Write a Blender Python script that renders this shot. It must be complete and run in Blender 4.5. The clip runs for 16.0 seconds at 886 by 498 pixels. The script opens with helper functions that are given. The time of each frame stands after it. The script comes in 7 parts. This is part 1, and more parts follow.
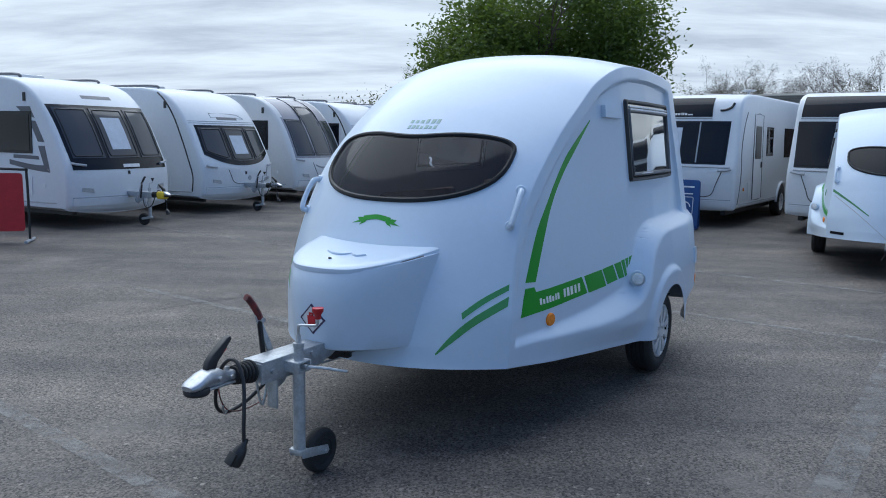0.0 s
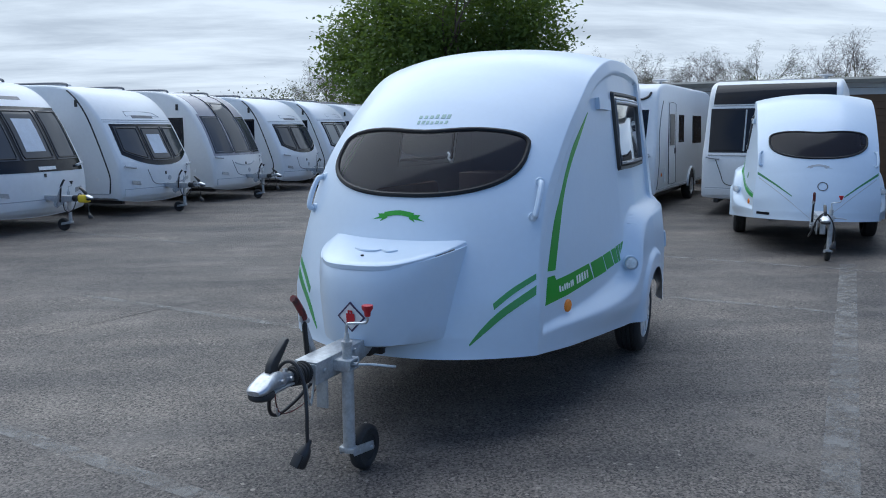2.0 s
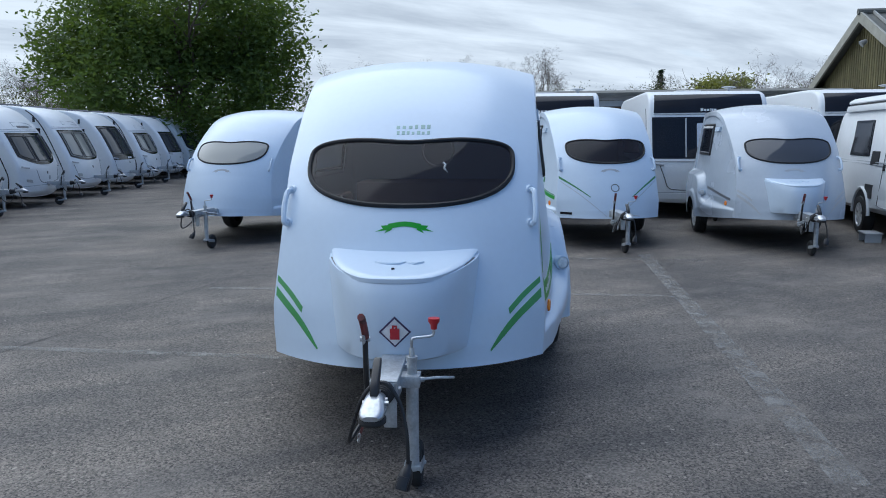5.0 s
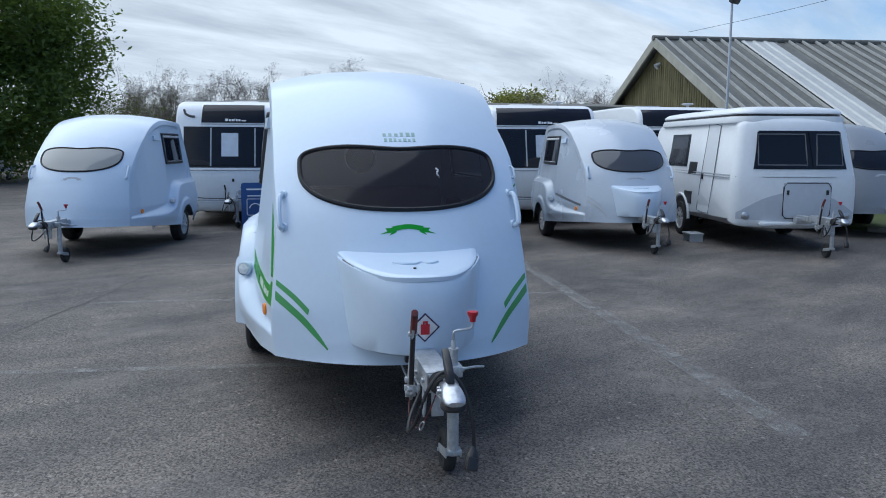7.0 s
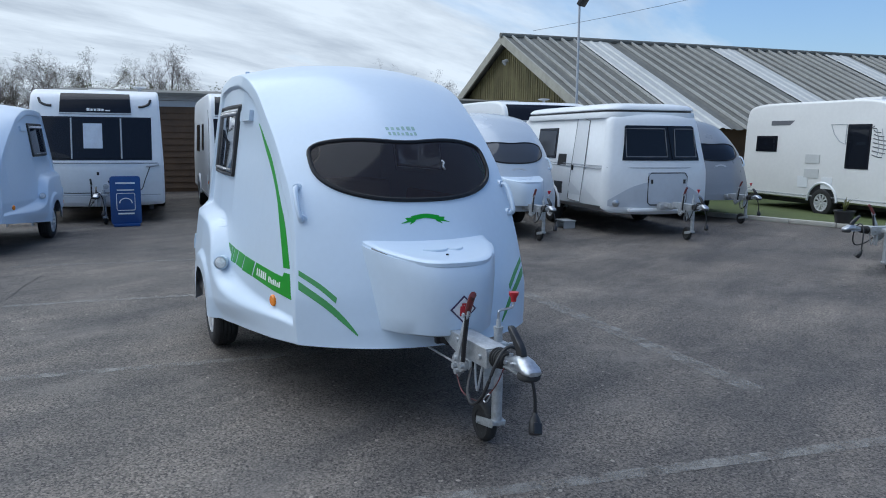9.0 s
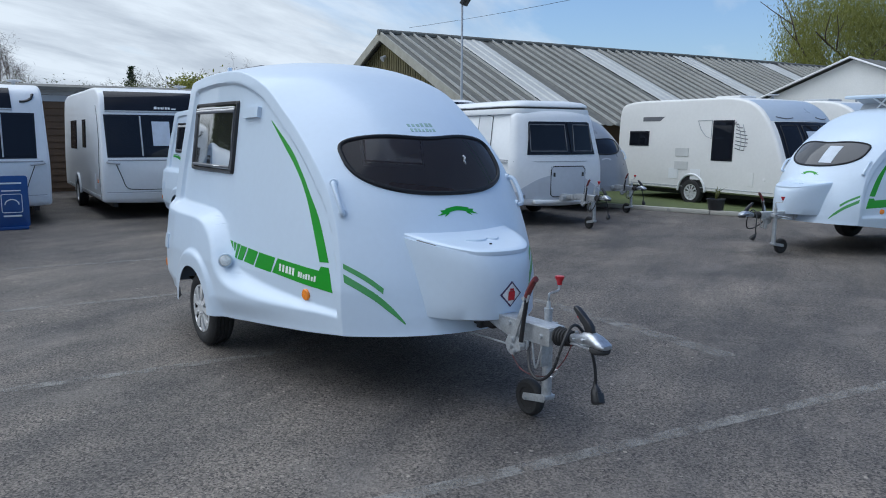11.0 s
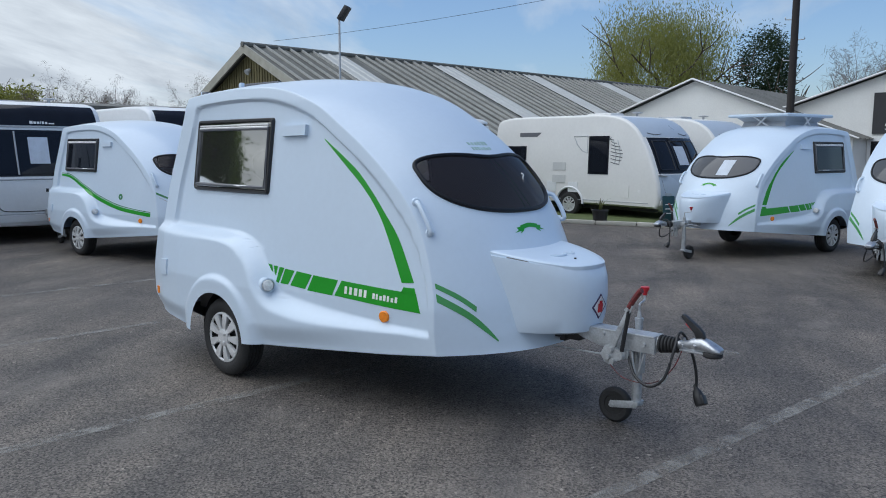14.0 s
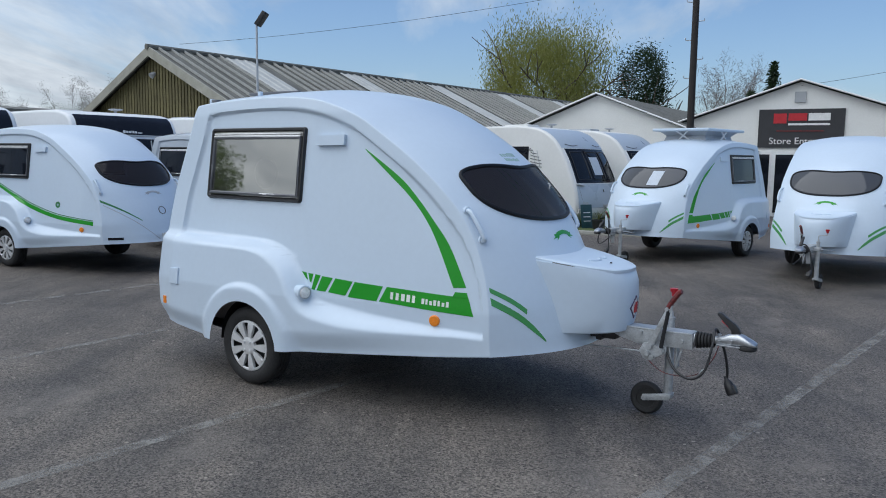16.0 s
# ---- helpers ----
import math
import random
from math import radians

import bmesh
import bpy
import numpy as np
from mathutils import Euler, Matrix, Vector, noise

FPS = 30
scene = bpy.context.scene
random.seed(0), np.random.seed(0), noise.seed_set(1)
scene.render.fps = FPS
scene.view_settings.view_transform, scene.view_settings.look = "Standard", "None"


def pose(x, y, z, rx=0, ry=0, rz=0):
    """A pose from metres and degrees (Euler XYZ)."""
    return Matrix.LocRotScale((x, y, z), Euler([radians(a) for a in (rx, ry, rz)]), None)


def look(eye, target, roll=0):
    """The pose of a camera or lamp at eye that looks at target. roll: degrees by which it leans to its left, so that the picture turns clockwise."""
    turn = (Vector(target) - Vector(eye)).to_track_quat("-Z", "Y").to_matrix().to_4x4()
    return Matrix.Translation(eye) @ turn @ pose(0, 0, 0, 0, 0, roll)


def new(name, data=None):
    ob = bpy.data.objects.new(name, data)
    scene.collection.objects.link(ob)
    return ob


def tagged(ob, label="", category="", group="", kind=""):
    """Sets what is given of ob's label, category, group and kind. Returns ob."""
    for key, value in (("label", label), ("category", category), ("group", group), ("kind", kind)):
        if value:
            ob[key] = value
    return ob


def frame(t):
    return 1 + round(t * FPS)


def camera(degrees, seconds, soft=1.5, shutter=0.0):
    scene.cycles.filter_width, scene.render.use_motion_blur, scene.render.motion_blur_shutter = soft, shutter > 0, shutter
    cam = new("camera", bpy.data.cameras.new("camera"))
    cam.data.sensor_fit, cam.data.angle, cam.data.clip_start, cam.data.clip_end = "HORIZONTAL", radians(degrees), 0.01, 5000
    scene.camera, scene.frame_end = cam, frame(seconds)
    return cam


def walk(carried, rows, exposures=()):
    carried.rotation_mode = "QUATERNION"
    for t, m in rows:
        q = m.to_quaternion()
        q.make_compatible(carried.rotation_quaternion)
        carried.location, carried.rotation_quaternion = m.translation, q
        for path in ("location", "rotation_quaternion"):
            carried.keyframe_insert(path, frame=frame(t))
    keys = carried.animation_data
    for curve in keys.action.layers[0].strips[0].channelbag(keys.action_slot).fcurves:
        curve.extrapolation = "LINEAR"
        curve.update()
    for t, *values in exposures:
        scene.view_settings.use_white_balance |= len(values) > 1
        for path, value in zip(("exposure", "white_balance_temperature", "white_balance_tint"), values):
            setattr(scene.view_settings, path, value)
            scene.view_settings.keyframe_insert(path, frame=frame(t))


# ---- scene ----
cam = camera(59.0, 16.0, 1.0)
METRES, EYE, TILT, LEAN, TURN = 8.29, 1.6, 0.0, 0.0, 0.0
ROWS = [
    (0.0, 0.0, 0.0, 0.0, 0.14, -8.23, -0.96),
    (0.5, -0.0301, 0.0054, 0.0002, -0.6, -8.56, -0.62),
    (1.0, -0.0487, -0.0037, 0.0004, -2.01, -8.82, -0.24),
    (1.5, -0.0639, -0.0117, 0.0001, -4.38, -8.89, 0.07),
    (2.0, -0.0799, -0.0032, 0.0013, -7.54, -8.73, 0.27),
    (2.5, -0.1091, 0.0122, 0.0026, -11.1, -8.37, 0.33),
    (3.0, -0.1353, 0.0115, 0.0019, -14.56, -8.18, 0.34),
    (3.5, -0.1657, 0.0117, 0.0032, -17.91, -8.13, 0.3),
    (4.0, -0.1964, 0.0204, 0.0032, -21.14, -8.28, 0.33),
    (6.5, -0.3483, 0.0899, 0.0051, -39.55, -7.69, 0.01),
    (7.0, -0.3809, 0.0999, 0.0024, -42.96, -7.58, -0.28),
    (7.5, -0.4065, 0.1154, 0.0064, -46.06, -7.75, -0.63),
    (8.0, -0.4308, 0.1422, 0.004, -49.03, -7.84, -0.86),
    (8.5, -0.4601, 0.1615, 0.0042, -52.29, -7.95, -0.79),
    (9.0, -0.4914, 0.177, 0.0028, -55.74, -8.08, -0.51),
    (11.5, -0.5908, 0.3084, 0.0024, -68.97, -8.07, -0.58),
    (12.0, -0.5972, 0.3371, 0.0041, -71.12, -7.66, -0.83),
    (12.5, -0.6125, 0.3578, 0.0023, -73.3, -7.34, -0.91),
    (13.0, -0.6235, 0.3838, 0.0046, -75.45, -7.24, -0.84),
    (13.5, -0.6276, 0.4176, 0.0028, -77.41, -7.19, -0.54),
    (14.0, -0.6387, 0.453, 0.0046, -79.44, -7.23, -0.2),
    (14.5, -0.6605, 0.481, 0.0029, -81.52, -7.11, -0.11),
    (15.0, -0.6676, 0.5104, 0.0046, -83.74, -7.07, -0.15),
    (15.5, -0.6665, 0.5459, 0.0053, -85.85, -6.84, -0.45),
    (16.0, -0.6783, 0.5729, 0.0056, -88.01, -6.57, -0.79),
]
walk(cam, [(t, pose(0, 0, EYE, TILT, LEAN, TURN) @ pose(METRES * x, METRES * y, METRES * z, 90 + pitch, roll, yaw)) for t, x, y, z, yaw, pitch, roll in ROWS],
     exposures=[(0.0, 0.08, 5230, 8), (4.0, 0.04, 5240, 8), (9.0, 0.02, 5280, 8), (12.5, -0.06, 5440, 9), (16.0, -0.12, 5520, 9)])

# ---- world, sun, exposure ----
SUN = Vector((-0.18, 0.62, 1.15)).normalized()
world = bpy.data.worlds.new("sky")
scene.world = world
world.use_nodes = True
wn, wl = world.node_tree.nodes, world.node_tree.links
wn.clear()


def wnode(kind, **kw):
    n = wn.new(kind)
    for k, v in kw.items():
        n.inputs[k].default_value = v
    return n


sky = wnode("ShaderNodeTexSky")
sky.sky_type, sky.sun_disc = "NISHITA", False
sky.sun_elevation, sky.sun_rotation = math.asin(SUN.z), math.atan2(SUN.x, SUN.y)
sky.dust_density, sky.ozone_density = 1.2, 1.6
coord = wnode("ShaderNodeTexCoord")
sep = wnode("ShaderNodeSeparateXYZ")
wl.new(coord.outputs["Generated"], sep.inputs[0])
lift = wnode("ShaderNodeMath")
lift.operation = "ADD"
lift.inputs[1].default_value = 0.16
wl.new(sep.outputs["Z"], lift.inputs[0])
div = wnode("ShaderNodeVectorMath")
div.operation = "DIVIDE"
comb = wnode("ShaderNodeCombineXYZ")
for i in range(3):
    wl.new(lift.outputs[0], comb.inputs[i])
wl.new(coord.outputs["Generated"], div.inputs[0])
wl.new(comb.outputs[0], div.inputs[1])
stretch = wnode("ShaderNodeMapping")
stretch.inputs["Rotation"].default_value = (0, 0, 0.55)
stretch.inputs["Scale"].default_value = (0.55, 1.5, 0.0)
stretch.inputs["Location"].default_value = (0.35, 0.2, 0.0)
wl.new(div.outputs[0], stretch.inputs["Vector"])
big = wnode("ShaderNodeTexNoise", Scale=0.75, Detail=7.0, Roughness=0.58, Distortion=0.35)
fine = wnode("ShaderNodeTexNoise", Scale=1.9, Detail=8.0, Roughness=0.6, Distortion=0.2)
for n in (big, fine):
    wl.new(stretch.outputs[0], n.inputs["Vector"])
cover = wnode("ShaderNodeValToRGB")
cover.color_ramp.elements[0].position, cover.color_ramp.elements[1].position = 0.36, 0.60
cover.color_ramp.elements[0].color = (0.02, 0.02, 0.02, 1)
# cover thins out towards the east and south, where the clip's sky is blue
dotn = wnode("ShaderNodeVectorMath")
dotn.operation = "DOT_PRODUCT"
dotn.inputs[1].default_value = (-0.30, 0.95, 0.0)
wl.new(coord.outputs["Generated"], dotn.inputs[0])
shift = wnode("ShaderNodeMath")
shift.operation = "MULTIPLY_ADD"
shift.inputs[1].default_value, shift.inputs[2].default_value = 0.36, -0.01
wl.new(dotn.outputs["Value"], shift.inputs[0])
summ = wnode("ShaderNodeMath")
summ.operation = "ADD"
wl.new(big.outputs["Fac"], summ.inputs[0])
wl.new(shift.outputs[0], summ.inputs[1])
wl.new(summ.outputs[0], cover.inputs[0])
tone = wnode("ShaderNodeValToRGB")
tone.color_ramp.elements[0].position, tone.color_ramp.elements[1].position = 0.34, 0.62
tone.color_ramp.elements[0].color = (0.66, 0.66, 0.64, 1)
tone.color_ramp.elements[1].color = (1.0, 0.98, 0.91, 1)
wl.new(fine.outputs["Fac"], tone.inputs[0])
sky_bg = wnode("ShaderNodeBackground", Strength=0.125)
cloud_bg = wnode("ShaderNodeBackground", Strength=0.87)
wl.new(sky.outputs[0], sky_bg.inputs[0])
wl.new(tone.outputs[0], cloud_bg.inputs[0])
mixw = wnode("ShaderNodeMixShader")
wl.new(cover.outputs[0], mixw.inputs[0])
wl.new(sky_bg.outputs[0], mixw.inputs[1])
wl.new(cloud_bg.outputs[0], mixw.inputs[2])
outw = wnode("ShaderNodeOutputWorld")
wl.new(mixw.outputs[0], outw.inputs[0])

lamp = bpy.data.lights.new("sun", "SUN")
lamp.energy, lamp.angle, lamp.color = 2.2, radians(78), (1.0, 0.93, 0.82)
new("sun", lamp).matrix_world = look(SUN * 50, (0, 0, 0))


# ---- materials ----
def mat(name, col, rough=0.5, metal=0.0, scale=6.0, amount=0.12, fine_scale=60.0, bump=0.0, coat=0.0, col2=None, rvar=0.1, per_object=0.0):
    """Principled surface with variation at two scales, and a fine relief."""
    m = bpy.data.materials.new(name)
    m.use_nodes = True
    nt = m.node_tree
    b = nt.nodes["Principled BSDF"]
    b.inputs["Metallic"].default_value = metal
    b.inputs["Coat Weight"].default_value = coat
    b.inputs["Coat Roughness"].default_value = 0.08
    tc = nt.nodes.new("ShaderNodeTexCoord")
    n1 = nt.nodes.new("ShaderNodeTexNoise")
    n1.inputs["Scale"].default_value, n1.inputs["Detail"].default_value = scale, 5
    n2 = nt.nodes.new("ShaderNodeTexNoise")
    n2.inputs["Scale"].default_value, n2.inputs["Detail"].default_value = fine_scale, 4
    for n in (n1, n2):
        nt.links.new(tc.outputs["Object"], n.inputs["Vector"])
    mix = nt.nodes.new("ShaderNodeMath")
    mix.operation = "MULTIPLY_ADD"
    mix.inputs[1].default_value = 0.45
    nt.links.new(n2.outputs["Fac"], mix.inputs[0])
    half = nt.nodes.new("ShaderNodeMath")
    half.operation = "MULTIPLY"
    half.inputs[1].default_value = 0.55
    nt.links.new(n1.outputs["Fac"], half.inputs[0])
    nt.links.new(half.outputs[0], mix.inputs[2])
    ramp = nt.nodes.new("ShaderNodeValToRGB")
    lo = col2 if col2 else tuple(c * (1 - amount) for c in col)
    hi = col if col2 else tuple(min(1, c * (1 + amount)) for c in col)
    ramp.color_ramp.elements[0].position, ramp.color_ramp.elements[1].position = 0.34, 0.66
    ramp.color_ramp.elements[0].color, ramp.color_ramp.elements[1].color = (*lo, 1), (*hi, 1)
    nt.links.new(mix.outputs[0], ramp.inputs[0])
    last = ramp.outputs[0]
    if per_object:
        info = nt.nodes.new("ShaderNodeObjectInfo")
        hsv = nt.nodes.new("ShaderNodeHueSaturation")
        mr = nt.nodes.new("ShaderNodeMapRange")
        mr.inputs["To Min"].default_value, mr.inputs["To Max"].default_value = 1 - per_object, 1 + per_object
        nt.links.new(info.outputs["Random"], mr.inputs["Value"])
        nt.links.new(mr.outputs[0], hsv.inputs["Value"])
        nt.links.new(last, hsv.inputs["Color"])
        last = hsv.outputs[0]
    nt.links.new(last, b.inputs["Base Color"])
    rr = nt.nodes.new("ShaderNodeMapRange")
    rr.inputs["To Min"].default_value, rr.inputs["To Max"].default_value = max(0.02, rough - rvar), min(1, rough + rvar)
    nt.links.new(n1.outputs["Fac"], rr.inputs["Value"])
    nt.links.new(rr.outputs[0], b.inputs["Roughness"])
    if bump:
        bp = nt.nodes.new("ShaderNodeBump")
        bp.inputs["Strength"].default_value, bp.inputs["Distance"].default_value = bump, 0.01
        nt.links.new(n2.outputs["Fac"], bp.inputs["Height"])
        nt.links.new(bp.outputs[0], b.inputs["Normal"])
    return m


def glass_mat(name, tint, clear, rough=0.03):
    """Tinted acrylic: part of the light passes, the rest meets a dark glossy pane."""
    m = bpy.data.materials.new(name)
    m.use_nodes = True
    nt = m.node_tree
    b = nt.nodes["Principled BSDF"]
    b.inputs["Base Color"].default_value = (*tint, 1)
    b.inputs["Roughness"].default_value = rough
    b.inputs["IOR"].default_value = 1.49
    tr = nt.nodes.new("ShaderNodeBsdfTransparent")
    tr.inputs[0].default_value = (0.75, 0.72, 0.70, 1)
    mx = nt.nodes.new("ShaderNodeMixShader")
    mx.inputs[0].default_value = clear
    nt.links.new(b.outputs[0], mx.inputs[1])
    nt.links.new(tr.outputs[0], mx.inputs[2])
    nt.links.new(mx.outputs[0], nt.nodes["Material Output"].inputs["Surface"])
    return m


# white gelcoat; the blue skylight on it is mixed into the base colour
WHITE = mat("gelcoat_white_sky_tint", (0.60, 0.695, 0.815), 0.30, scale=1.6, amount=0.02, fine_scale=25, coat=0.15, rvar=0.06)
DARKGEL = mat("gelcoat_dark_silver", (0.22, 0.235, 0.26), 0.3, scale=1.6, amount=0.04, fine_scale=25, coat=0.2)
GREYGEL = mat("gelcoat_silver", (0.47, 0.52, 0.59), 0.25, scale=1.6, amount=0.03, fine_scale=25, coat=0.3)
PAINT = mat("caravan_white", (0.77, 0.79, 0.81), 0.32, scale=1.2, amount=0.035, fine_scale=14, rvar=0.08)
PAINT2 = mat("caravan_cream", (0.74, 0.74, 0.73), 0.34, scale=1.2, amount=0.035, fine_scale=14, rvar=0.08)
RETROGREY = mat("pale_silver_panel", (0.52, 0.55, 0.60), 0.32, scale=1.2, amount=0.05, fine_scale=14)
SILVERP = mat("caravan_grey", (0.42, 0.44, 0.47), 0.34, scale=1.2, amount=0.05, fine_scale=14)
LINEGREY = mat("grey_decal", (0.13, 0.135, 0.15), 0.4)
# silver caravan paint with the front's bluish shade mixed into the colour
SHADESILVER = mat("shaded_silver_paint", (0.46, 0.52, 0.60), 0.3, scale=1.2, amount=0.04, fine_scale=14)
VENTGREY = mat("pale_vent", (0.58, 0.59, 0.59), 0.4, scale=1.2, amount=0.05, fine_scale=14)
MAUVE = mat("mauve_grey_panel", (0.33, 0.32, 0.35), 0.3, scale=1.2, amount=0.05, fine_scale=14)
BLACK = mat("black_plastic", (0.018, 0.018, 0.02), 0.42, scale=8, amount=0.3)
GLOSSBLACK = mat("black_gloss", (0.012, 0.013, 0.018), 0.12, scale=3, amount=0.2, rvar=0.03)
GLOSSBLACK.node_tree.nodes["Principled BSDF"].inputs["Specular IOR Level"].default_value = 0.3
RUBBER = mat("rubber", (0.022, 0.022, 0.023), 0.75, scale=14, amount=0.3, bump=0.25, fine_scale=80)
GREEN = mat("green_vinyl", (0.028, 0.30, 0.010), 0.32, scale=4, amount=0.06)
SOFTGREEN = mat("thin_green_vinyl", (0.075, 0.30, 0.085), 0.32, scale=4, amount=0.08)
DARKGREEN = mat("dark_green_vinyl", (0.05, 0.21, 0.075), 0.3, scale=4, amount=0.08)
FADED = mat("faded_green_text", (0.30, 0.44, 0.40), 0.4, scale=9, amount=0.15)
SEALBLACK = mat("window_seal_rubber", (0.010, 0.011, 0.014), 0.45, scale=14, amount=0.2)
SEALBLACK.node_tree.nodes["Principled BSDF"].inputs["Specular IOR Level"].default_value = 0.25
LENS = mat("clear_lens", (0.80, 0.81, 0.82), 0.12, scale=40, amount=0.18)
ORANGE = mat("amber_lens", (0.85, 0.26, 0.02), 0.15, scale=30, amount=0.1)
RED = mat("red_plastic", (0.48, 0.02, 0.03), 0.35, scale=10, amount=0.12)
DARKRED = mat("worn_red_grip", (0.22, 0.03, 0.03), 0.5, scale=22, amount=0.5, col2=(0.03, 0.02, 0.02))
GALV = mat("galvanised_steel", (0.48, 0.50, 0.52), 0.46, 0.55, scale=22, amount=0.22, fine_scale=90)
CHROME = mat("bright_zinc", (0.50, 0.52, 0.55), 0.36, 0.85, scale=24, amount=0.22)
ALLOY = mat("silver_wheel", (0.74, 0.75, 0.76), 0.32, 0.35, scale=14, amount=0.08)
GLASS = glass_mat("tinted_window", (0.055, 0.048, 0.055), 0.66, 0.05)
SIDEGLASS = mat("reflective_side_window", (0.50, 0.49, 0.46), 0.03, 0.95, scale=2.0, amount=0.06, fine_scale=9, rvar=0.015)
_nt = SIDEGLASS.node_tree
_mx, _tr = _nt.nodes.new("ShaderNodeMixShader"), _nt.nodes.new("ShaderNodeBsdfTransparent")
_mx.inputs[0].default_value = 0.12
_nt.links.new(_nt.nodes["Principled BSDF"].outputs[0], _mx.inputs[1])
_nt.links.new(_tr.outputs[0], _mx.inputs[2])
_nt.links.new(_mx.outputs[0], _nt.nodes["Material Output"].inputs["Surface"])
DARKGLASS = glass_mat("dark_window", (0.010, 0.012, 0.018), 0.05)
DARKGLASS.node_tree.nodes["Principled BSDF"].inputs["Specular IOR Level"].default_value = 0.32
PALEGLASS = glass_mat("pale_blind_window", (0.30, 0.30, 0.28), 0.0, 0.05)
GREYGLASS = glass_mat("grey_window", (0.06, 0.064, 0.075), 0.0, 0.06)
FABRIC = mat("brown_upholstery", (0.27, 0.19, 0.16), 0.9, scale=14, amount=0.25, bump=0.2, fine_scale=180)
LINING = mat("grey_lining", (0.40, 0.36, 0.35), 0.85, scale=5, amount=0.1)
PAPER = mat("printed_card", (0.55, 0.60, 0.68), 0.6, scale=9, amount=0.1)
BLUESIGN = mat("blue_sign_plastic", (0.015, 0.06, 0.22), 0.35, scale=5, amount=0.15)
YELLOW = mat("yellow_plastic", (0.75, 0.55, 0.02), 0.4)
CONC = mat("pale_concrete", (0.42, 0.41, 0.37), 0.85, scale=5, amount=0.16, fine_scale=60, bump=0.3, per_object=0.1)
GRASS = mat("lawn", (0.085, 0.11, 0.035), 0.9, scale=3, amount=0.3, fine_scale=120, bump=0.5)
BARK = mat("bark", (0.10, 0.08, 0.06), 0.9, scale=9, amount=0.3, fine_scale=60, bump=0.6)
TWIG = mat("grey_twigs", (0.17, 0.14, 0.12), 0.9, scale=9, amount=0.25)
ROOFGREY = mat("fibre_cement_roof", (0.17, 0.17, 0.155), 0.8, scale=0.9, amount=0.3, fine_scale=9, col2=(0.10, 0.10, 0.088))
# lighter roof grey: sun on the ribs is put into their colour
ROOFRIB = mat("sunlit_roof_rib", (0.36, 0.36, 0.34), 0.7, scale=1.2, amount=0.2, fine_scale=9)
ROOFLIGHT = mat("grp_rooflight", (0.50, 0.50, 0.47), 0.5, scale=1.2, amount=0.12, fine_scale=9)
OLIVE = mat("olive_boards", (0.150, 0.133, 0.061), 0.8, scale=1.5, amount=0.3, fine_scale=20, per_object=0.18)
BARGE = mat("weathered_bargeboard", (0.36, 0.35, 0.30), 0.8, scale=3, amount=0.2)
BROWNW = mat("brown_boards", (0.10, 0.065, 0.04), 0.8, scale=3, amount=0.25)
WALLW = mat("white_render", (0.84, 0.84, 0.82), 0.8, scale=1.3, amount=0.06, fine_scale=30, bump=0.15)
CHARCOAL = mat("charcoal_sign", (0.035, 0.035, 0.04), 0.5, scale=4, amount=0.15)
SIGNWHITE = mat("sign_white", (0.80, 0.80, 0.80), 0.5)
POLEW = mat("tarred_pole", (0.026, 0.022, 0.021), 0.8, scale=9, amount=0.3)


def leaf_mat(name, a, b):
    m = mat(name, b, 0.6, scale=0.7, fine_scale=6, col2=a, rvar=0.15)
    nt = m.node_tree
    p = nt.nodes["Principled BSDF"]
    tl = nt.nodes.new("ShaderNodeBsdfTranslucent")
    tl.inputs[0].default_value = (b[0] * 1.5, b[1] * 1.5, b[2], 1)
    mx = nt.nodes.new("ShaderNodeMixShader")
    mx.inputs[0].default_value = 0.35
    nt.links.new(p.outputs[0], mx.inputs[1])
    nt.links.new(tl.outputs[0], mx.inputs[2])
    nt.links.new(mx.outputs[0], nt.nodes["Material Output"].inputs["Surface"])
    return m


LEAF = leaf_mat("chestnut_leaves", (0.042, 0.076, 0.014), (0.125, 0.180, 0.032))
WILLOW = leaf_mat("willow_leaves", (0.13, 0.14, 0.035), (0.26, 0.27, 0.075))
CONIFER = leaf_mat("conifer_needles", (0.012, 0.028, 0.014), (0.03, 0.055, 0.025))
HEDGEL = leaf_mat("spring_hedge_leaves", (0.05, 0.06, 0.025), (0.11, 0.12, 0.05))


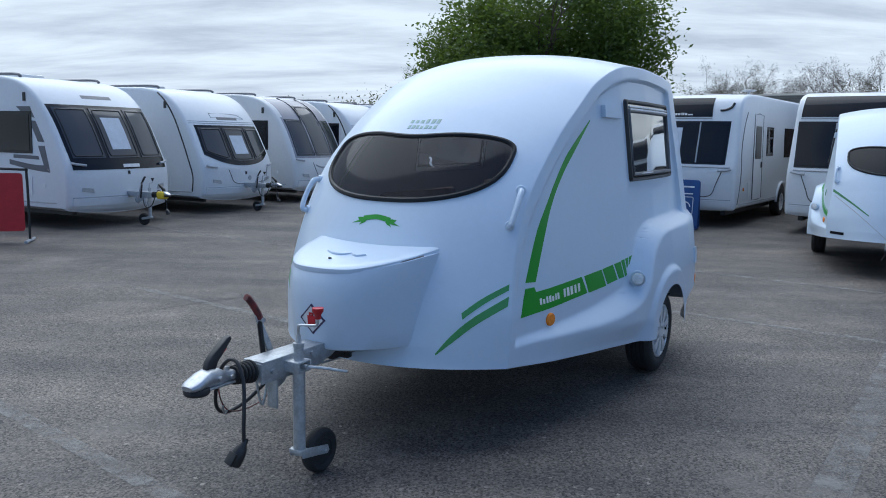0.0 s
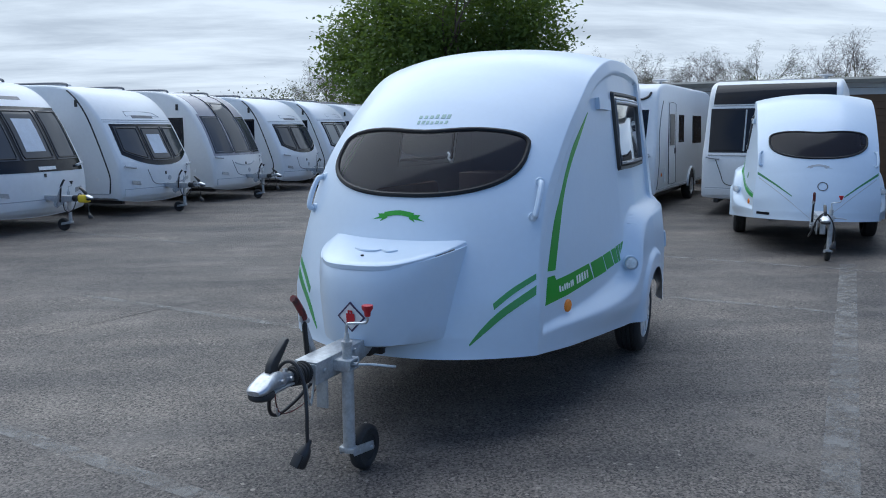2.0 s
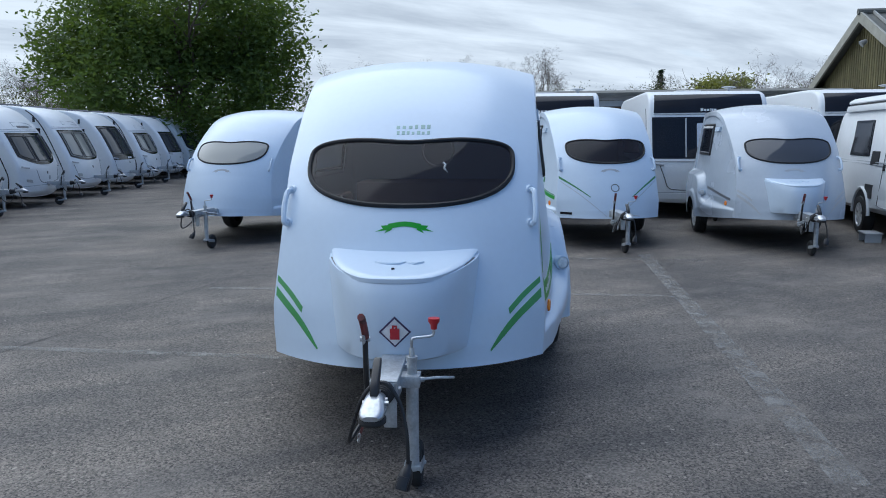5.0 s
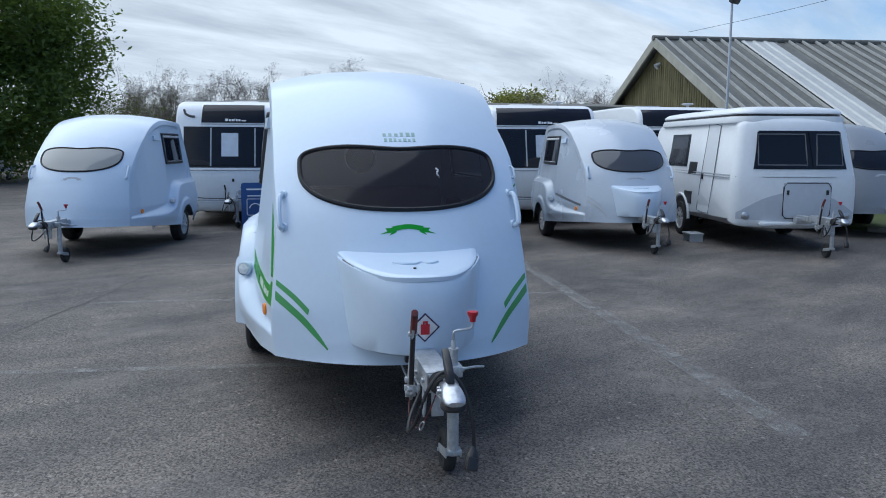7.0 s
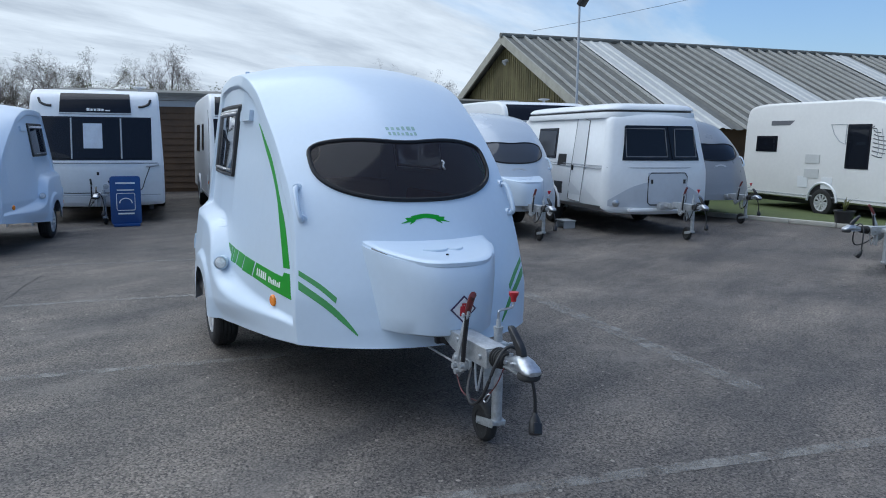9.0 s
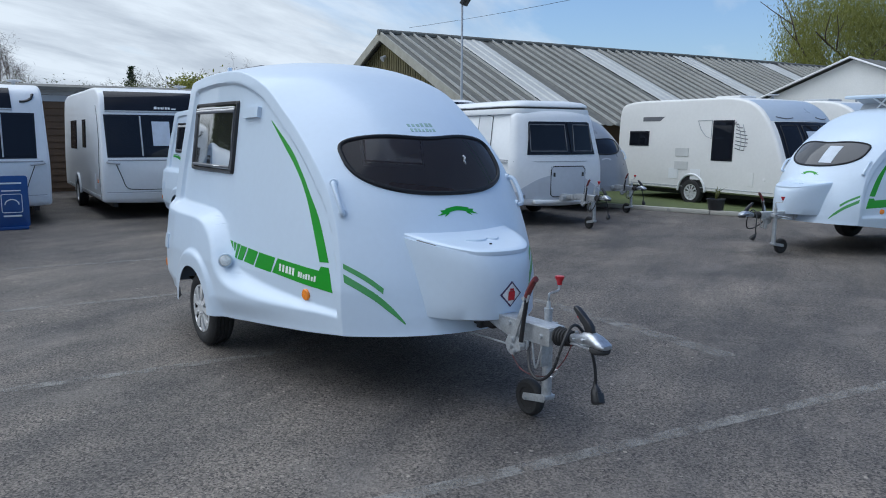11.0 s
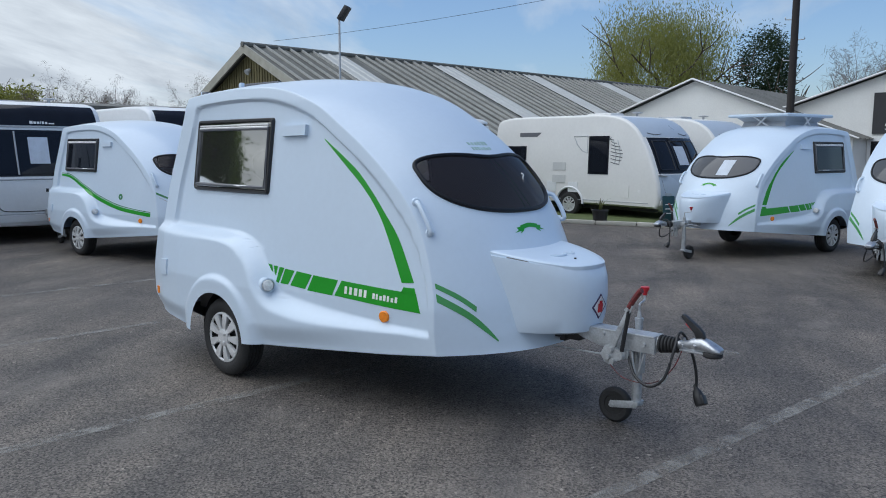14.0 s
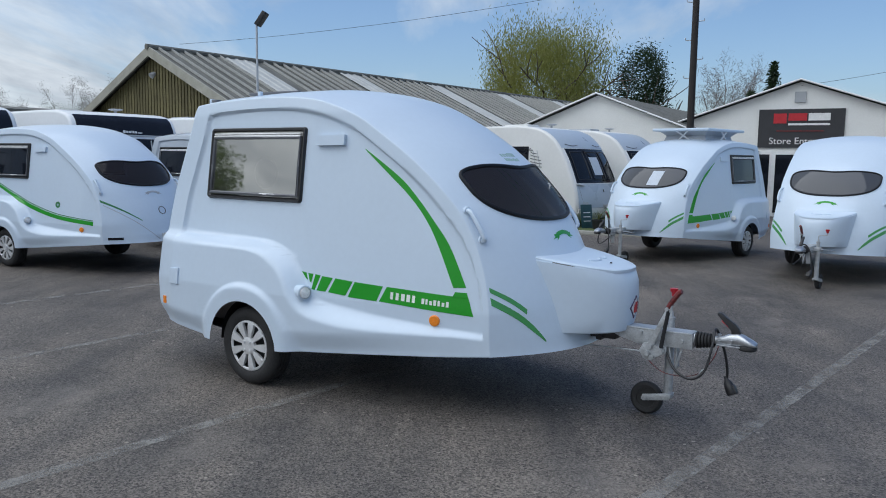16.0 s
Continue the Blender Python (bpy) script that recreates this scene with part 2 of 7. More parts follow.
def asphalt():
    m = mat("worn_asphalt", (0.105, 0.103, 0.10), 0.68, scale=0.35, amount=0.2, rvar=0.1)
    nt = m.node_tree
    b = nt.nodes["Principled BSDF"]
    tc = nt.nodes.new("ShaderNodeTexCoord")
    vor = nt.nodes.new("ShaderNodeTexVoronoi")
    vor.inputs["Scale"].default_value = 105
    sp = nt.nodes.new("ShaderNodeTexNoise")
    sp.inputs["Scale"].default_value, sp.inputs["Detail"].default_value = 55, 6
    pat = nt.nodes.new("ShaderNodeTexNoise")
    pat.inputs["Scale"].default_value, pat.inputs["Detail"].default_value, pat.inputs["Roughness"].default_value = 0.55, 7, 0.62
    for n in (vor, sp, pat):
        nt.links.new(tc.outputs["Object"], n.inputs["Vector"])
    chips = nt.nodes.new("ShaderNodeValToRGB")
    chips.color_ramp.elements[0].position, chips.color_ramp.elements[1].position = 0.30, 0.72
    chips.color_ramp.elements[0].color, chips.color_ramp.elements[1].color = (0.030, 0.028, 0.0275, 1), (0.228, 0.211, 0.194, 1)
    m1 = nt.nodes.new("ShaderNodeMix")
    m1.data_type = "FLOAT"
    m1.inputs[0].default_value = 0.5
    nt.links.new(vor.outputs["Color"], m1.inputs[2])
    nt.links.new(sp.outputs["Fac"], m1.inputs[3])
    nt.links.new(m1.outputs[0], chips.inputs[0])
    pr = nt.nodes.new("ShaderNodeValToRGB")
    pr.color_ramp.elements[0].position, pr.color_ramp.elements[1].position = 0.32, 0.72
    pr.color_ramp.elements[0].color, pr.color_ramp.elements[1].color = (0.60, 0.60, 0.62, 1), (1.48, 1.41, 1.31, 1)
    nt.links.new(pat.outputs["Fac"], pr.inputs[0])
    mul = nt.nodes.new("ShaderNodeMix")
    mul.data_type, mul.blend_type = "RGBA", "MULTIPLY"
    mul.inputs[0].default_value = 1.0
    nt.links.new(chips.outputs[0], mul.inputs[6])
    nt.links.new(pr.outputs[0], mul.inputs[7])
    # pale stones among the chippings
    stones = nt.nodes.new("ShaderNodeTexVoronoi")
    stones.inputs["Scale"].default_value = 60
    nt.links.new(tc.outputs["Object"], stones.inputs["Vector"])
    pick = nt.nodes.new("ShaderNodeValToRGB")
    pick.color_ramp.elements[0].position, pick.color_ramp.elements[1].position = 0.91, 0.96
    nt.links.new(stones.outputs["Color"], pick.inputs[0])
    pale = nt.nodes.new("ShaderNodeMix")
    pale.data_type = "RGBA"
    pale.inputs[7].default_value = (0.33, 0.30, 0.26, 1)
    nt.links.new(pick.outputs[0], pale.inputs[0])
    nt.links.new(mul.outputs[2], pale.inputs[6])
    # dusty pale patches and long faint tyre streaks
    dust = nt.nodes.new("ShaderNodeTexNoise")
    dust.inputs["Scale"].default_value, dust.inputs["Detail"].default_value, dust.inputs["Roughness"].default_value = 0.9, 9, 0.72
    turn = nt.nodes.new("ShaderNodeMapping")
    turn.inputs["Rotation"].default_value, turn.inputs["Scale"].default_value = (0, 0, -0.55), (0.35, 1.8, 1.0)
    drag = nt.nodes.new("ShaderNodeTexNoise")
    drag.inputs["Scale"].default_value, drag.inputs["Detail"].default_value, drag.inputs["Roughness"].default_value = 1.0, 6, 0.6
    nt.links.new(tc.outputs["Object"], dust.inputs["Vector"])
    nt.links.new(tc.outputs["Object"], turn.inputs["Vector"])
    nt.links.new(turn.outputs[0], drag.inputs["Vector"])
    dr = nt.nodes.new("ShaderNodeValToRGB")
    dr.color_ramp.elements[0].position, dr.color_ramp.elements[1].position = 0.52, 0.70
    dr.color_ramp.elements[1].color = (0.62, 0.62, 0.62, 1)
    nt.links.new(dust.outputs["Fac"], dr.inputs[0])
    dusty = nt.nodes.new("ShaderNodeMix")
    dusty.data_type = "RGBA"
    dusty.inputs[7].default_value = (0.235, 0.214, 0.192, 1)
    nt.links.new(dr.outputs[0], dusty.inputs[0])
    nt.links.new(pale.outputs[2], dusty.inputs[6])
    sr = nt.nodes.new("ShaderNodeValToRGB")
    sr.color_ramp.elements[0].position, sr.color_ramp.elements[1].position = 0.36, 0.62
    sr.color_ramp.elements[0].color, sr.color_ramp.elements[1].color = (0.78, 0.78, 0.80, 1), (1.24, 1.21, 1.17, 1)
    nt.links.new(drag.outputs["Fac"], sr.inputs[0])
    streak = nt.nodes.new("ShaderNodeMix")
    streak.data_type, streak.blend_type = "RGBA", "MULTIPLY"
    streak.inputs[0].default_value = 1.0
    nt.links.new(dusty.outputs[2], streak.inputs[6])
    nt.links.new(sr.outputs[0], streak.inputs[7])
    nt.links.new(streak.outputs[2], b.inputs["Base Color"])
    b.inputs["Specular IOR Level"].default_value = 0.42
    bp = nt.nodes.new("ShaderNodeBump")
    bp.inputs["Strength"].default_value, bp.inputs["Distance"].default_value = 1.0, 0.024
    nt.links.new(m1.outputs[0], bp.inputs["Height"])
    nt.links.new(bp.outputs[0], b.inputs["Normal"])
    return m


ASPHALT = asphalt()


def worn_paint(name, col, keep):
    """Old road paint: only flecks of it are left, the rest shows the ground through."""
    m = mat(name, col, 0.8, scale=3, amount=0.2)
    nt = m.node_tree
    p = nt.nodes["Principled BSDF"]
    tc = nt.nodes.new("ShaderNodeTexCoord")
    n = nt.nodes.new("ShaderNodeTexNoise")
    n.inputs["Scale"].default_value, n.inputs["Detail"].default_value, n.inputs["Roughness"].default_value = 5.5, 9, 0.75
    nt.links.new(tc.outputs["Object"], n.inputs["Vector"])
    r = nt.nodes.new("ShaderNodeValToRGB")
    r.color_ramp.elements[0].position, r.color_ramp.elements[1].position = 0.56 - keep * 0.25, 0.74 - keep * 0.2
    r.color_ramp.elements[1].color = (0.6, 0.6, 0.6, 1)
    nt.links.new(n.outputs["Fac"], r.inputs[0])
    tr = nt.nodes.new("ShaderNodeBsdfTransparent")
    mx = nt.nodes.new("ShaderNodeMixShader")
    nt.links.new(r.outputs[0], mx.inputs[0])
    nt.links.new(tr.outputs[0], mx.inputs[1])
    nt.links.new(p.outputs[0], mx.inputs[2])
    nt.links.new(mx.outputs[0], nt.nodes["Material Output"].inputs["Surface"])
    return m


ROADPAINT = worn_paint("worn_bay_line", (0.32, 0.31, 0.29), 0.66)


# ---- mesh helpers ----
def mesh_of(bm, material, smooth=True, angle=40):
    me = bpy.data.meshes.new("part")
    bmesh.ops.recalc_face_normals(bm, faces=bm.faces)
    for f in bm.faces:
        f.smooth = smooth
    if smooth:
        lim = radians(angle)
        for e in bm.edges:
            if len(e.link_faces) == 2 and e.calc_face_angle(0) > lim:
                e.smooth = False
    bm.to_mesh(me)
    bm.free()
    me.materials.append(material)
    return me


def part(name, bm, material, parent, label="", smooth=True, angle=40):
    """bm: a bmesh, or a finished mesh that alike parts share."""
    me = bm if isinstance(bm, bpy.types.Mesh) else mesh_of(bm, material, smooth, angle)
    ob = new(name, me)
    ob.parent = parent
    if label:
        ob["label"] = label
    return ob


def thing(name, m, label, category, group="", kind=""):
    ob = new(name)
    ob.matrix_world = m
    return tagged(ob, label, category, group, kind)


def box(bm, c, s, m=None, bevel=0.0):
    r = bmesh.ops.create_cube(bm, size=1, matrix=Matrix.Translation(c) @ (m or Matrix()) @ Matrix.Diagonal((*s, 1)))
    if bevel:
        es = list({e for v in r["verts"] for e in v.link_edges})
        bmesh.ops.bevel(bm, geom=es, offset=bevel, segments=2, affect="EDGES", profile=0.5)
    return bm


def cyl(bm, p0, p1, r0, r1=None, seg=14, cap=True):
    p0, p1 = Vector(p0), Vector(p1)
    d = p1 - p0
    q = d.to_track_quat("Z", "Y").to_matrix().to_4x4()
    bmesh.ops.create_cone(bm, cap_ends=cap, segments=seg, radius1=r0, radius2=r0 if r1 is None else r1, depth=d.length,
                          matrix=Matrix.Translation((p0 + p1) / 2) @ q)
    return bm


def smooth_path(pts, n=6, closed=False):
    """Catmull-Rom through the points."""
    P = [np.array(p, float) for p in pts]
    k = len(P)
    out = []
    for i in range(k if closed else k - 1):
        a, b, c, d = (P[(i + j) % k] if closed else P[min(max(i + j, 0), k - 1)] for j in (-1, 0, 1, 2))
        for s in range(n):
            t = s / n
            out.append(0.5 * (2 * b + (c - a) * t + (2 * a - 5 * b + 4 * c - d) * t * t + (3 * b - a - 3 * c + d) * t ** 3))
    if not closed:
        out.append(P[-1])
    return out


def tube(bm, pts, r, seg=8, closed=False, n=6, flat=None):
    """A round bar along a smooth path; flat: (vector, factor) squeezes it along one way."""
    path = [Vector(p) for p in smooth_path(pts, n, closed)]
    k = len(path)
    rings = []
    up = Vector((0.13, 0.31, 0.94)).normalized()
    for i, p in enumerate(path):
        a = path[(i - 1) % k] if closed or i else p
        b = path[(i + 1) % k] if closed or i < k - 1 else p
        d = (b - a).normalized()
        u = d.cross(up).normalized()
        w = d.cross(u).normalized()
        rings.append([bm.verts.new(p + (u * math.cos(t) + w * math.sin(t)) * r) for t in (2 * math.pi * j / seg for j in range(seg))])
    for i in range(k if closed else k - 1):
        A, B = rings[i], rings[(i + 1) % k]
        for j in range(seg):
            bm.faces.new((A[j], A[(j + 1) % seg], B[(j + 1) % seg], B[j]))
    if not closed:
        bm.faces.new(rings[0][::-1])
        bm.faces.new(rings[-1])
    return bm


def lathe(bm, prof, axis_m, seg=28):
    """prof: (radius, height) pairs turned round the local z of axis_m."""
    rings = []
    for r, h in prof:
        rings.append([bm.verts.new(axis_m @ Vector((r * math.cos(2 * math.pi * j / seg), r * math.sin(2 * math.pi * j / seg), h))) for j in range(seg)])
    for A, B in zip(rings, rings[1:]):
        for j in range(seg):
            bm.faces.new((A[j], A[(j + 1) % seg], B[(j + 1) % seg], B[j]))
    return bm


def prism(bm, outline, depth, m, bevel=0.0):
    """An outline in local x, y made depth thick along local z."""
    a = [bm.verts.new(m @ Vector((x, y, 0))) for x, y in outline]
    b = [bm.verts.new(m @ Vector((x, y, depth))) for x, y in outline]
    n = len(a)
    fs = [bm.faces.new(a[::-1]), bm.faces.new(b)]
    for i in range(n):
        fs.append(bm.faces.new((a[i], a[(i + 1) % n], b[(i + 1) % n], b[i])))
    if bevel:
        es = list({e for f in fs[:2] for e in f.edges})
        bmesh.ops.bevel(bm, geom=es, offset=bevel, segments=2, affect="EDGES", profile=0.5)
    return bm


def cast(tree, way, a, b):
    """The place and normal of a shell where a line along one axis meets it."""
    o, d = {"front": ((6, a, b), (-1, 0, 0)), "left": ((a, 6, b), (0, -1, 0)), "right": ((a, -6, b), (0, 1, 0)), "top": ((a, b, 9), (0, 0, -1))}[way]
    p, n, _, _ = tree.ray_cast(Vector(o), Vector(d))
    if p is None:
        p, n, _, _ = tree.find_nearest(Vector(o) + Vector(d) * 6)
    if n.dot(Vector(d)) > 0:
        n = -n
    return p, n


def patch(tree, way, fn, nu, nv, off, bm=None, sink=0.004):
    """A panel that lies on a shell: fn(u, v) gives the two coordinates; off is how proud it stands, with a rim down to the shell."""
    bm = bm or bmesh.new()
    top, low = [], {}
    for i in range(nu + 1):
        row = []
        for j in range(nv + 1):
            p, n = cast(tree, way, *fn(i / nu, j / nv))
            row.append(bm.verts.new(p + n * off))
            if i in (0, nu) or j in (0, nv):
                low[i, j] = bm.verts.new(p - n * sink)
        top.append(row)
    for i in range(nu):
        for j in range(nv):
            bm.faces.new((top[i][j], top[i + 1][j], top[i + 1][j + 1], top[i][j + 1]))
    ring = [(i, 0) for i in range(nu)] + [(nu, j) for j in range(nv)] + [(i, nv) for i in range(nu, 0, -1)] + [(0, j) for j in range(nv, 0, -1)]
    for (a, b), (c, d) in zip(ring, ring[1:] + ring[:1]):
        bm.faces.new((top[a][b], top[c][d], low[c, d], low[a, b]))
    return bm


def quad(p00, p10, p11, p01):
    """Bilinear map over four corners, for patch()."""
    P = [np.array(p, float) for p in (p00, p10, p11, p01)]
    return lambda u, v: tuple((1 - u) * (1 - v) * P[0] + u * (1 - v) * P[1] + u * v * P[2] + (1 - u) * v * P[3])


def strip(low, high):
    """Map between two curves, for patch()."""
    A, B = np.array(smooth_path(low, 8)), np.array(smooth_path(high, 8))

    def at(C, u):
        s = u * (len(C) - 1)
        i = min(int(s), len(C) - 2)
        return C[i] + (C[i + 1] - C[i]) * (s - i)
    return lambda u, v: tuple(at(A, u) * (1 - v) + at(B, u) * v)


def rounded_rect(x0, y0, x1, y1, r, n=4):
    out = []
    for cx, cy, a in ((x1 - r, y1 - r, 0), (x0 + r, y1 - r, 90), (x0 + r, y0 + r, 180), (x1 - r, y0 + r, 270)):
        for k in range(n + 1):
            t = radians(a + 90 * k / n)
            out.append((cx + r * math.cos(t), cy + r * math.sin(t)))
    return out


def loop_on(tree, way, pts, off):
    out = []
    for a, b in pts:
        p, n = cast(tree, way, a, b)
        out.append(p + n * off)
    return out

# ---- ground ----
def setting(name, bm, material, label="", smooth=False):
    ob = new(name, mesh_of(bm, material, smooth))
    return tagged(ob, label, "", "", "structure")


bm = bmesh.new()
bmesh.ops.create_grid(bm, x_segments=8, y_segments=8, size=400)
setting("ground", bm, ASPHALT, "worn grey asphalt yard with pale aggregate")


def bay_line(a, b, w=0.10):
    a, b = Vector((*a, 0.004)), Vector((*b, 0.004))
    d = (b - a).normalized()
    s = Vector((-d.y, d.x, 0)) * w / 2
    bm = bmesh.new()
    bm.faces.new([bm.verts.new(p) for p in (a - s, b - s, b + s, a + s)])
    ob = setting("bay_line", bm, ROADPAINT, "worn white painted parking bay line on asphalt")


for line in (((-4.6, 6.0), (3.2, -0.25)), ((0.8, 11.2), (5.6, 7.66)), ((-0.4, 9.0), (3.65, 6.15)), ((-3.2, 7.95), (0.4, 5.3)), ((5.3, 8.42), (1.2, 2.55), 0.17), ((-9, 16), (-2.4, 11.2))):
    bay_line(*line)


TAR = mat("tar_joint", (0.04, 0.039, 0.038), 0.7, scale=12, amount=0.3)


def tar_joint(a, b, seed):
    """A thin wandering seam between two laid strips of asphalt."""
    rnd = random.Random(seed)
    a, b = Vector((*a, 0.004)), Vector((*b, 0.004))
    d = (b - a).normalized()
    side = Vector((-d.y, d.x, 0))
    n = int((b - a).length / 0.12)
    bm = bmesh.new()
    prev = None
    for i in range(n + 1):
        p = a.lerp(b, i / n) + side * (0.02 * math.sin(i * 0.37) + rnd.uniform(-0.008, 0.008))
        w = rnd.uniform(0.002, 0.007)
        cur = (bm.verts.new(p - side * w), bm.verts.new(p + side * w))
        if prev:
            bm.faces.new((prev[0], cur[0], cur[1], prev[1]))
        prev = cur
    setting("tar_joint", bm, TAR, "thin dark seam in the asphalt")


tar_joint((-5.6, 3.75), (0.7, 10.3), 4)


# ---- pod caravan: shell ----
def interp(x, table):
    xs, ys = zip(*sorted(table))
    return np.interp(x, xs, ys)


W_TABLE = [(0.5, 0.70), (0.2, 0.737), (0, 0.775), (-0.25, 0.826), (-0.63, 0.873), (-1.3, 0.938), (-1.8, 0.943), (-2.3, 0.912), (-2.7, 0.88), (-2.95, 0.86)]
EDGE = [(0.14, 0.44), (0.135, 0.55), (0.125, 0.75), (0.06, 1.0), (-0.05, 1.23), (-0.205, 1.42), (-0.44, 1.62), (-0.69, 1.79), (-0.95, 1.94), (-1.3, 2.045), (-1.7, 2.07),
        (-2.15, 2.06), (-2.5, 2.035), (-2.565, 2.0), (-2.60, 1.86), (-2.68, 1.6), (-2.75, 1.36), (-2.81, 1.0), (-2.83, 0.7), (-2.81, 0.48), (-2.74, 0.34)]
BOTTOM = [(-2.74, 0.34), (-2.4, 0.315), (-2.06, 0.30), (-1.65, 0.30), (-1.3, 0.315), (-0.9, 0.345), (-0.45, 0.385), (-0.05, 0.42), (0.14, 0.44)]
SHOULDER = [(0.2, 0.565), (0.05, 0.57), (-0.3, 0.585), (-0.7, 0.605), (-1.0, 0.635), (-1.15, 0.67), (-1.235, 0.735), (-1.295, 0.83), (-1.37, 0.92), (-1.46, 0.985), (-1.59, 1.03), (-1.8, 1.045), (-2.3, 1.045), (-3, 1.045)]
HUB_X, HUB_Z, ARCH = -1.735, 0.288, 0.335


def sstep(a, b, x):
    t = np.clip((x - a) / (b - a), 0, 1)
    return t * t * (3 - 2 * t)


def base_width(x, z):
    return interp(x, W_TABLE) - 0.13 * np.maximum(z - 0.7, 0) - 0.10 * np.maximum(z - 1.95, 0)


def pod_shell():
    """The moulded shell: front, roof and back as one strip, two sides with their recesses and wheel boxes."""
    edge = np.array(smooth_path(EDGE, 13))
    low = np.array(smooth_path(BOTTOM, 8))
    loop = np.vstack([edge, low[1:-1]])
    centre = np.array((-1.25, 1.0))
    rear_cut = -2.5
    seg_a, seg_b = edge[:-1], edge[1:]

    def edge_dist(x, z):
        p = np.stack([x, z], -1)[..., None, :]
        d = seg_b - seg_a
        t = np.clip(((p - seg_a) * d).sum(-1) / (d * d).sum(-1), 0, 1)
        q = np.hypot(*np.moveaxis(p - (seg_a + t[..., None] * d), -1, 0))
        mid = (seg_a + seg_b) / 2
        weight = np.where(mid[:, 0] < -2.55, 0.52, np.where(mid[:, 0] > -0.7, np.interp(mid[:, 1], [0.5, 0.85, 1.35], [1.9, 1.7, 1.0]), 1.0))
        return (q * weight).min(-1)

    sh = np.array(smooth_path(sorted(SHOULDER), 6))
    sh_a, sh_b = sh[:-1], sh[1:]

    def side_y(x, z):
        w = base_width(x, z)
        gap = edge_dist(x, z)
        rim = np.where(x < -2.3, 0.092, 0.078)
        inset = 0.028 * sstep(rim, rim + np.where(x < -2.3, 0.014, 0.026), gap)
        # signed distance below the shoulder of the wheel box and its long forward sweep
        p = np.stack([x, z], -1)[..., None, :]
        d = sh_b - sh_a
        t = np.clip(((p - sh_a) * d).sum(-1) / (d * d).sum(-1), 0, 1)
        q = np.hypot(*np.moveaxis(p - (sh_a + t[..., None] * d), -1, 0)).min(-1)
        q = np.where(z < interp(x, SHOULDER), q, -q)
        amp = interp(x, [(0.2, 0.0), (0.05, 0.0), (-0.3, 0.022), (-0.8, 0.06), (-1.1, 0.082), (-1.6, 0.085), (-2.3, 0.10), (-2.6, 0.085), (-2.83, 0.04)])
        soft = interp(x, [(0.2, 0.03), (-0.1, 0.035), (-0.5, 0.07), (-0.9, 0.10), (-1.2, 0.095), (-1.5, 0.085), (-1.75, 0.06), (-3, 0.052)])
        bulge = sstep(-0.35, 1.0, q / soft)
        r = np.hypot(x - HUB_X, z - HUB_Z)
        lip = 0.024 * sstep(0.475, 0.43, r)
        under = interp(x, [(-3, 0.05), (-0.9, 0.045), (-0.2, 0.012), (0.2, 0.006)]) * sstep(0.16, 0.0, z - interp(x, BOTTOM)) * sstep(0.36, 0.55, r)
        return (w - inset * (1 - bulge)) + amp * bulge + lip - under

    bm = bmesh.new()
    RN = 78
    fr = np.linspace(0, 1, RN) ** 0.8
    fr = np.concatenate([fr[:-1], [0.9965, 1.0]])
    outer = {}
    for s in (-1, 1):
        rings = []
        for f in fr[1:]:
            p = centre + (loop - centre) * f
            y = side_y(p[:, 0], p[:, 1])
            if f == 1.0:
                y = y - 0.003
            r = np.hypot(p[:, 0] - HUB_X, p[:, 1] - HUB_Z)
            rings.append([[bm.verts.new((px, s * py, pz)), rr < ARCH] for (px, pz), py, rr in zip(p, y, r)])
        c = bm.verts.new((centre[0], s * float(side_y(centre[:1], centre[1:])[0]), centre[1]))
        k = len(loop)
        faces = []
        for i in range(k):
            j = (i + 1) % k
            bm.faces.new((c, rings[0][i][0], rings[0][j][0]))
            for A, B in zip(rings, rings[1:]):
                q = (A[i], A[j], B[j], B[i])
                if all(v[1] for v in q):
                    continue
                faces.append(bm.faces.new([v[0] for v in q]))
        for ring in rings:
            for v, inside in ring:
                if inside and v.link_faces:
                    d = Vector((v.co.x - HUB_X, v.co.z - HUB_Z))
                    d = d.normalized() * ARCH
                    v.co.x, v.co.z = HUB_X + d.x, HUB_Z + d.y
        for v in [v for v in bm.verts if not v.link_faces]:
            bm.verts.remove(v)
        outer[s] = [r[0] for r in rings[-1][:len(edge)]]
    # front, roof, back
    crown = interp(np.arange(len(EDGE)), list(enumerate([0.37, 0.35, 0.30, 0.245, 0.215, 0.205, 0.195, 0.175, 0.14, 0.10, 0.085, 0.08, 0.08, 0.08, 0.08, 0.08, 0.08, 0.08, 0.08, 0.08, 0.06])))
    crown = np.interp(np.linspace(0, len(EDGE) - 1, len(edge)), np.arange(len(EDGE)), crown)
    ang = []
    for i in range(len(edge)):
        d = edge[min(i + 4, len(edge) - 1)] - edge[max(i - 4, 0)]
        ang.append(math.atan2(-d[0], d[1]))
    ang = np.unwrap(ang)
    ang = np.convolve(np.pad(ang, 14, mode="edge"), np.ones(29) / 29, "valid")
    VN = 84
    vs = np.concatenate([[0.0018], np.linspace(0.006, 0.994, VN), [0.9982]]) * 2 - 1
    rows = []
    for i, (x, z) in enumerate(edge):
        # outward normal of the profile in the x, z plane
        nx, nz = math.cos(ang[i]), math.sin(ang[i])
        ya = outer[1][i].co.y
        row = [outer[-1][i]]
        for v in vs:
            b = crown[i] * (1 - abs(v) ** 2.25)
            row.append(bm.verts.new((x + nx * b, v * ya, z + nz * b)))
        row.append(outer[1][i])
        rows.append(row)
    for A, B in zip(rows, rows[1:]):
        for j in range(len(A) - 1):
            bm.faces.new((A[j], A[j + 1], B[j + 1], B[j]))
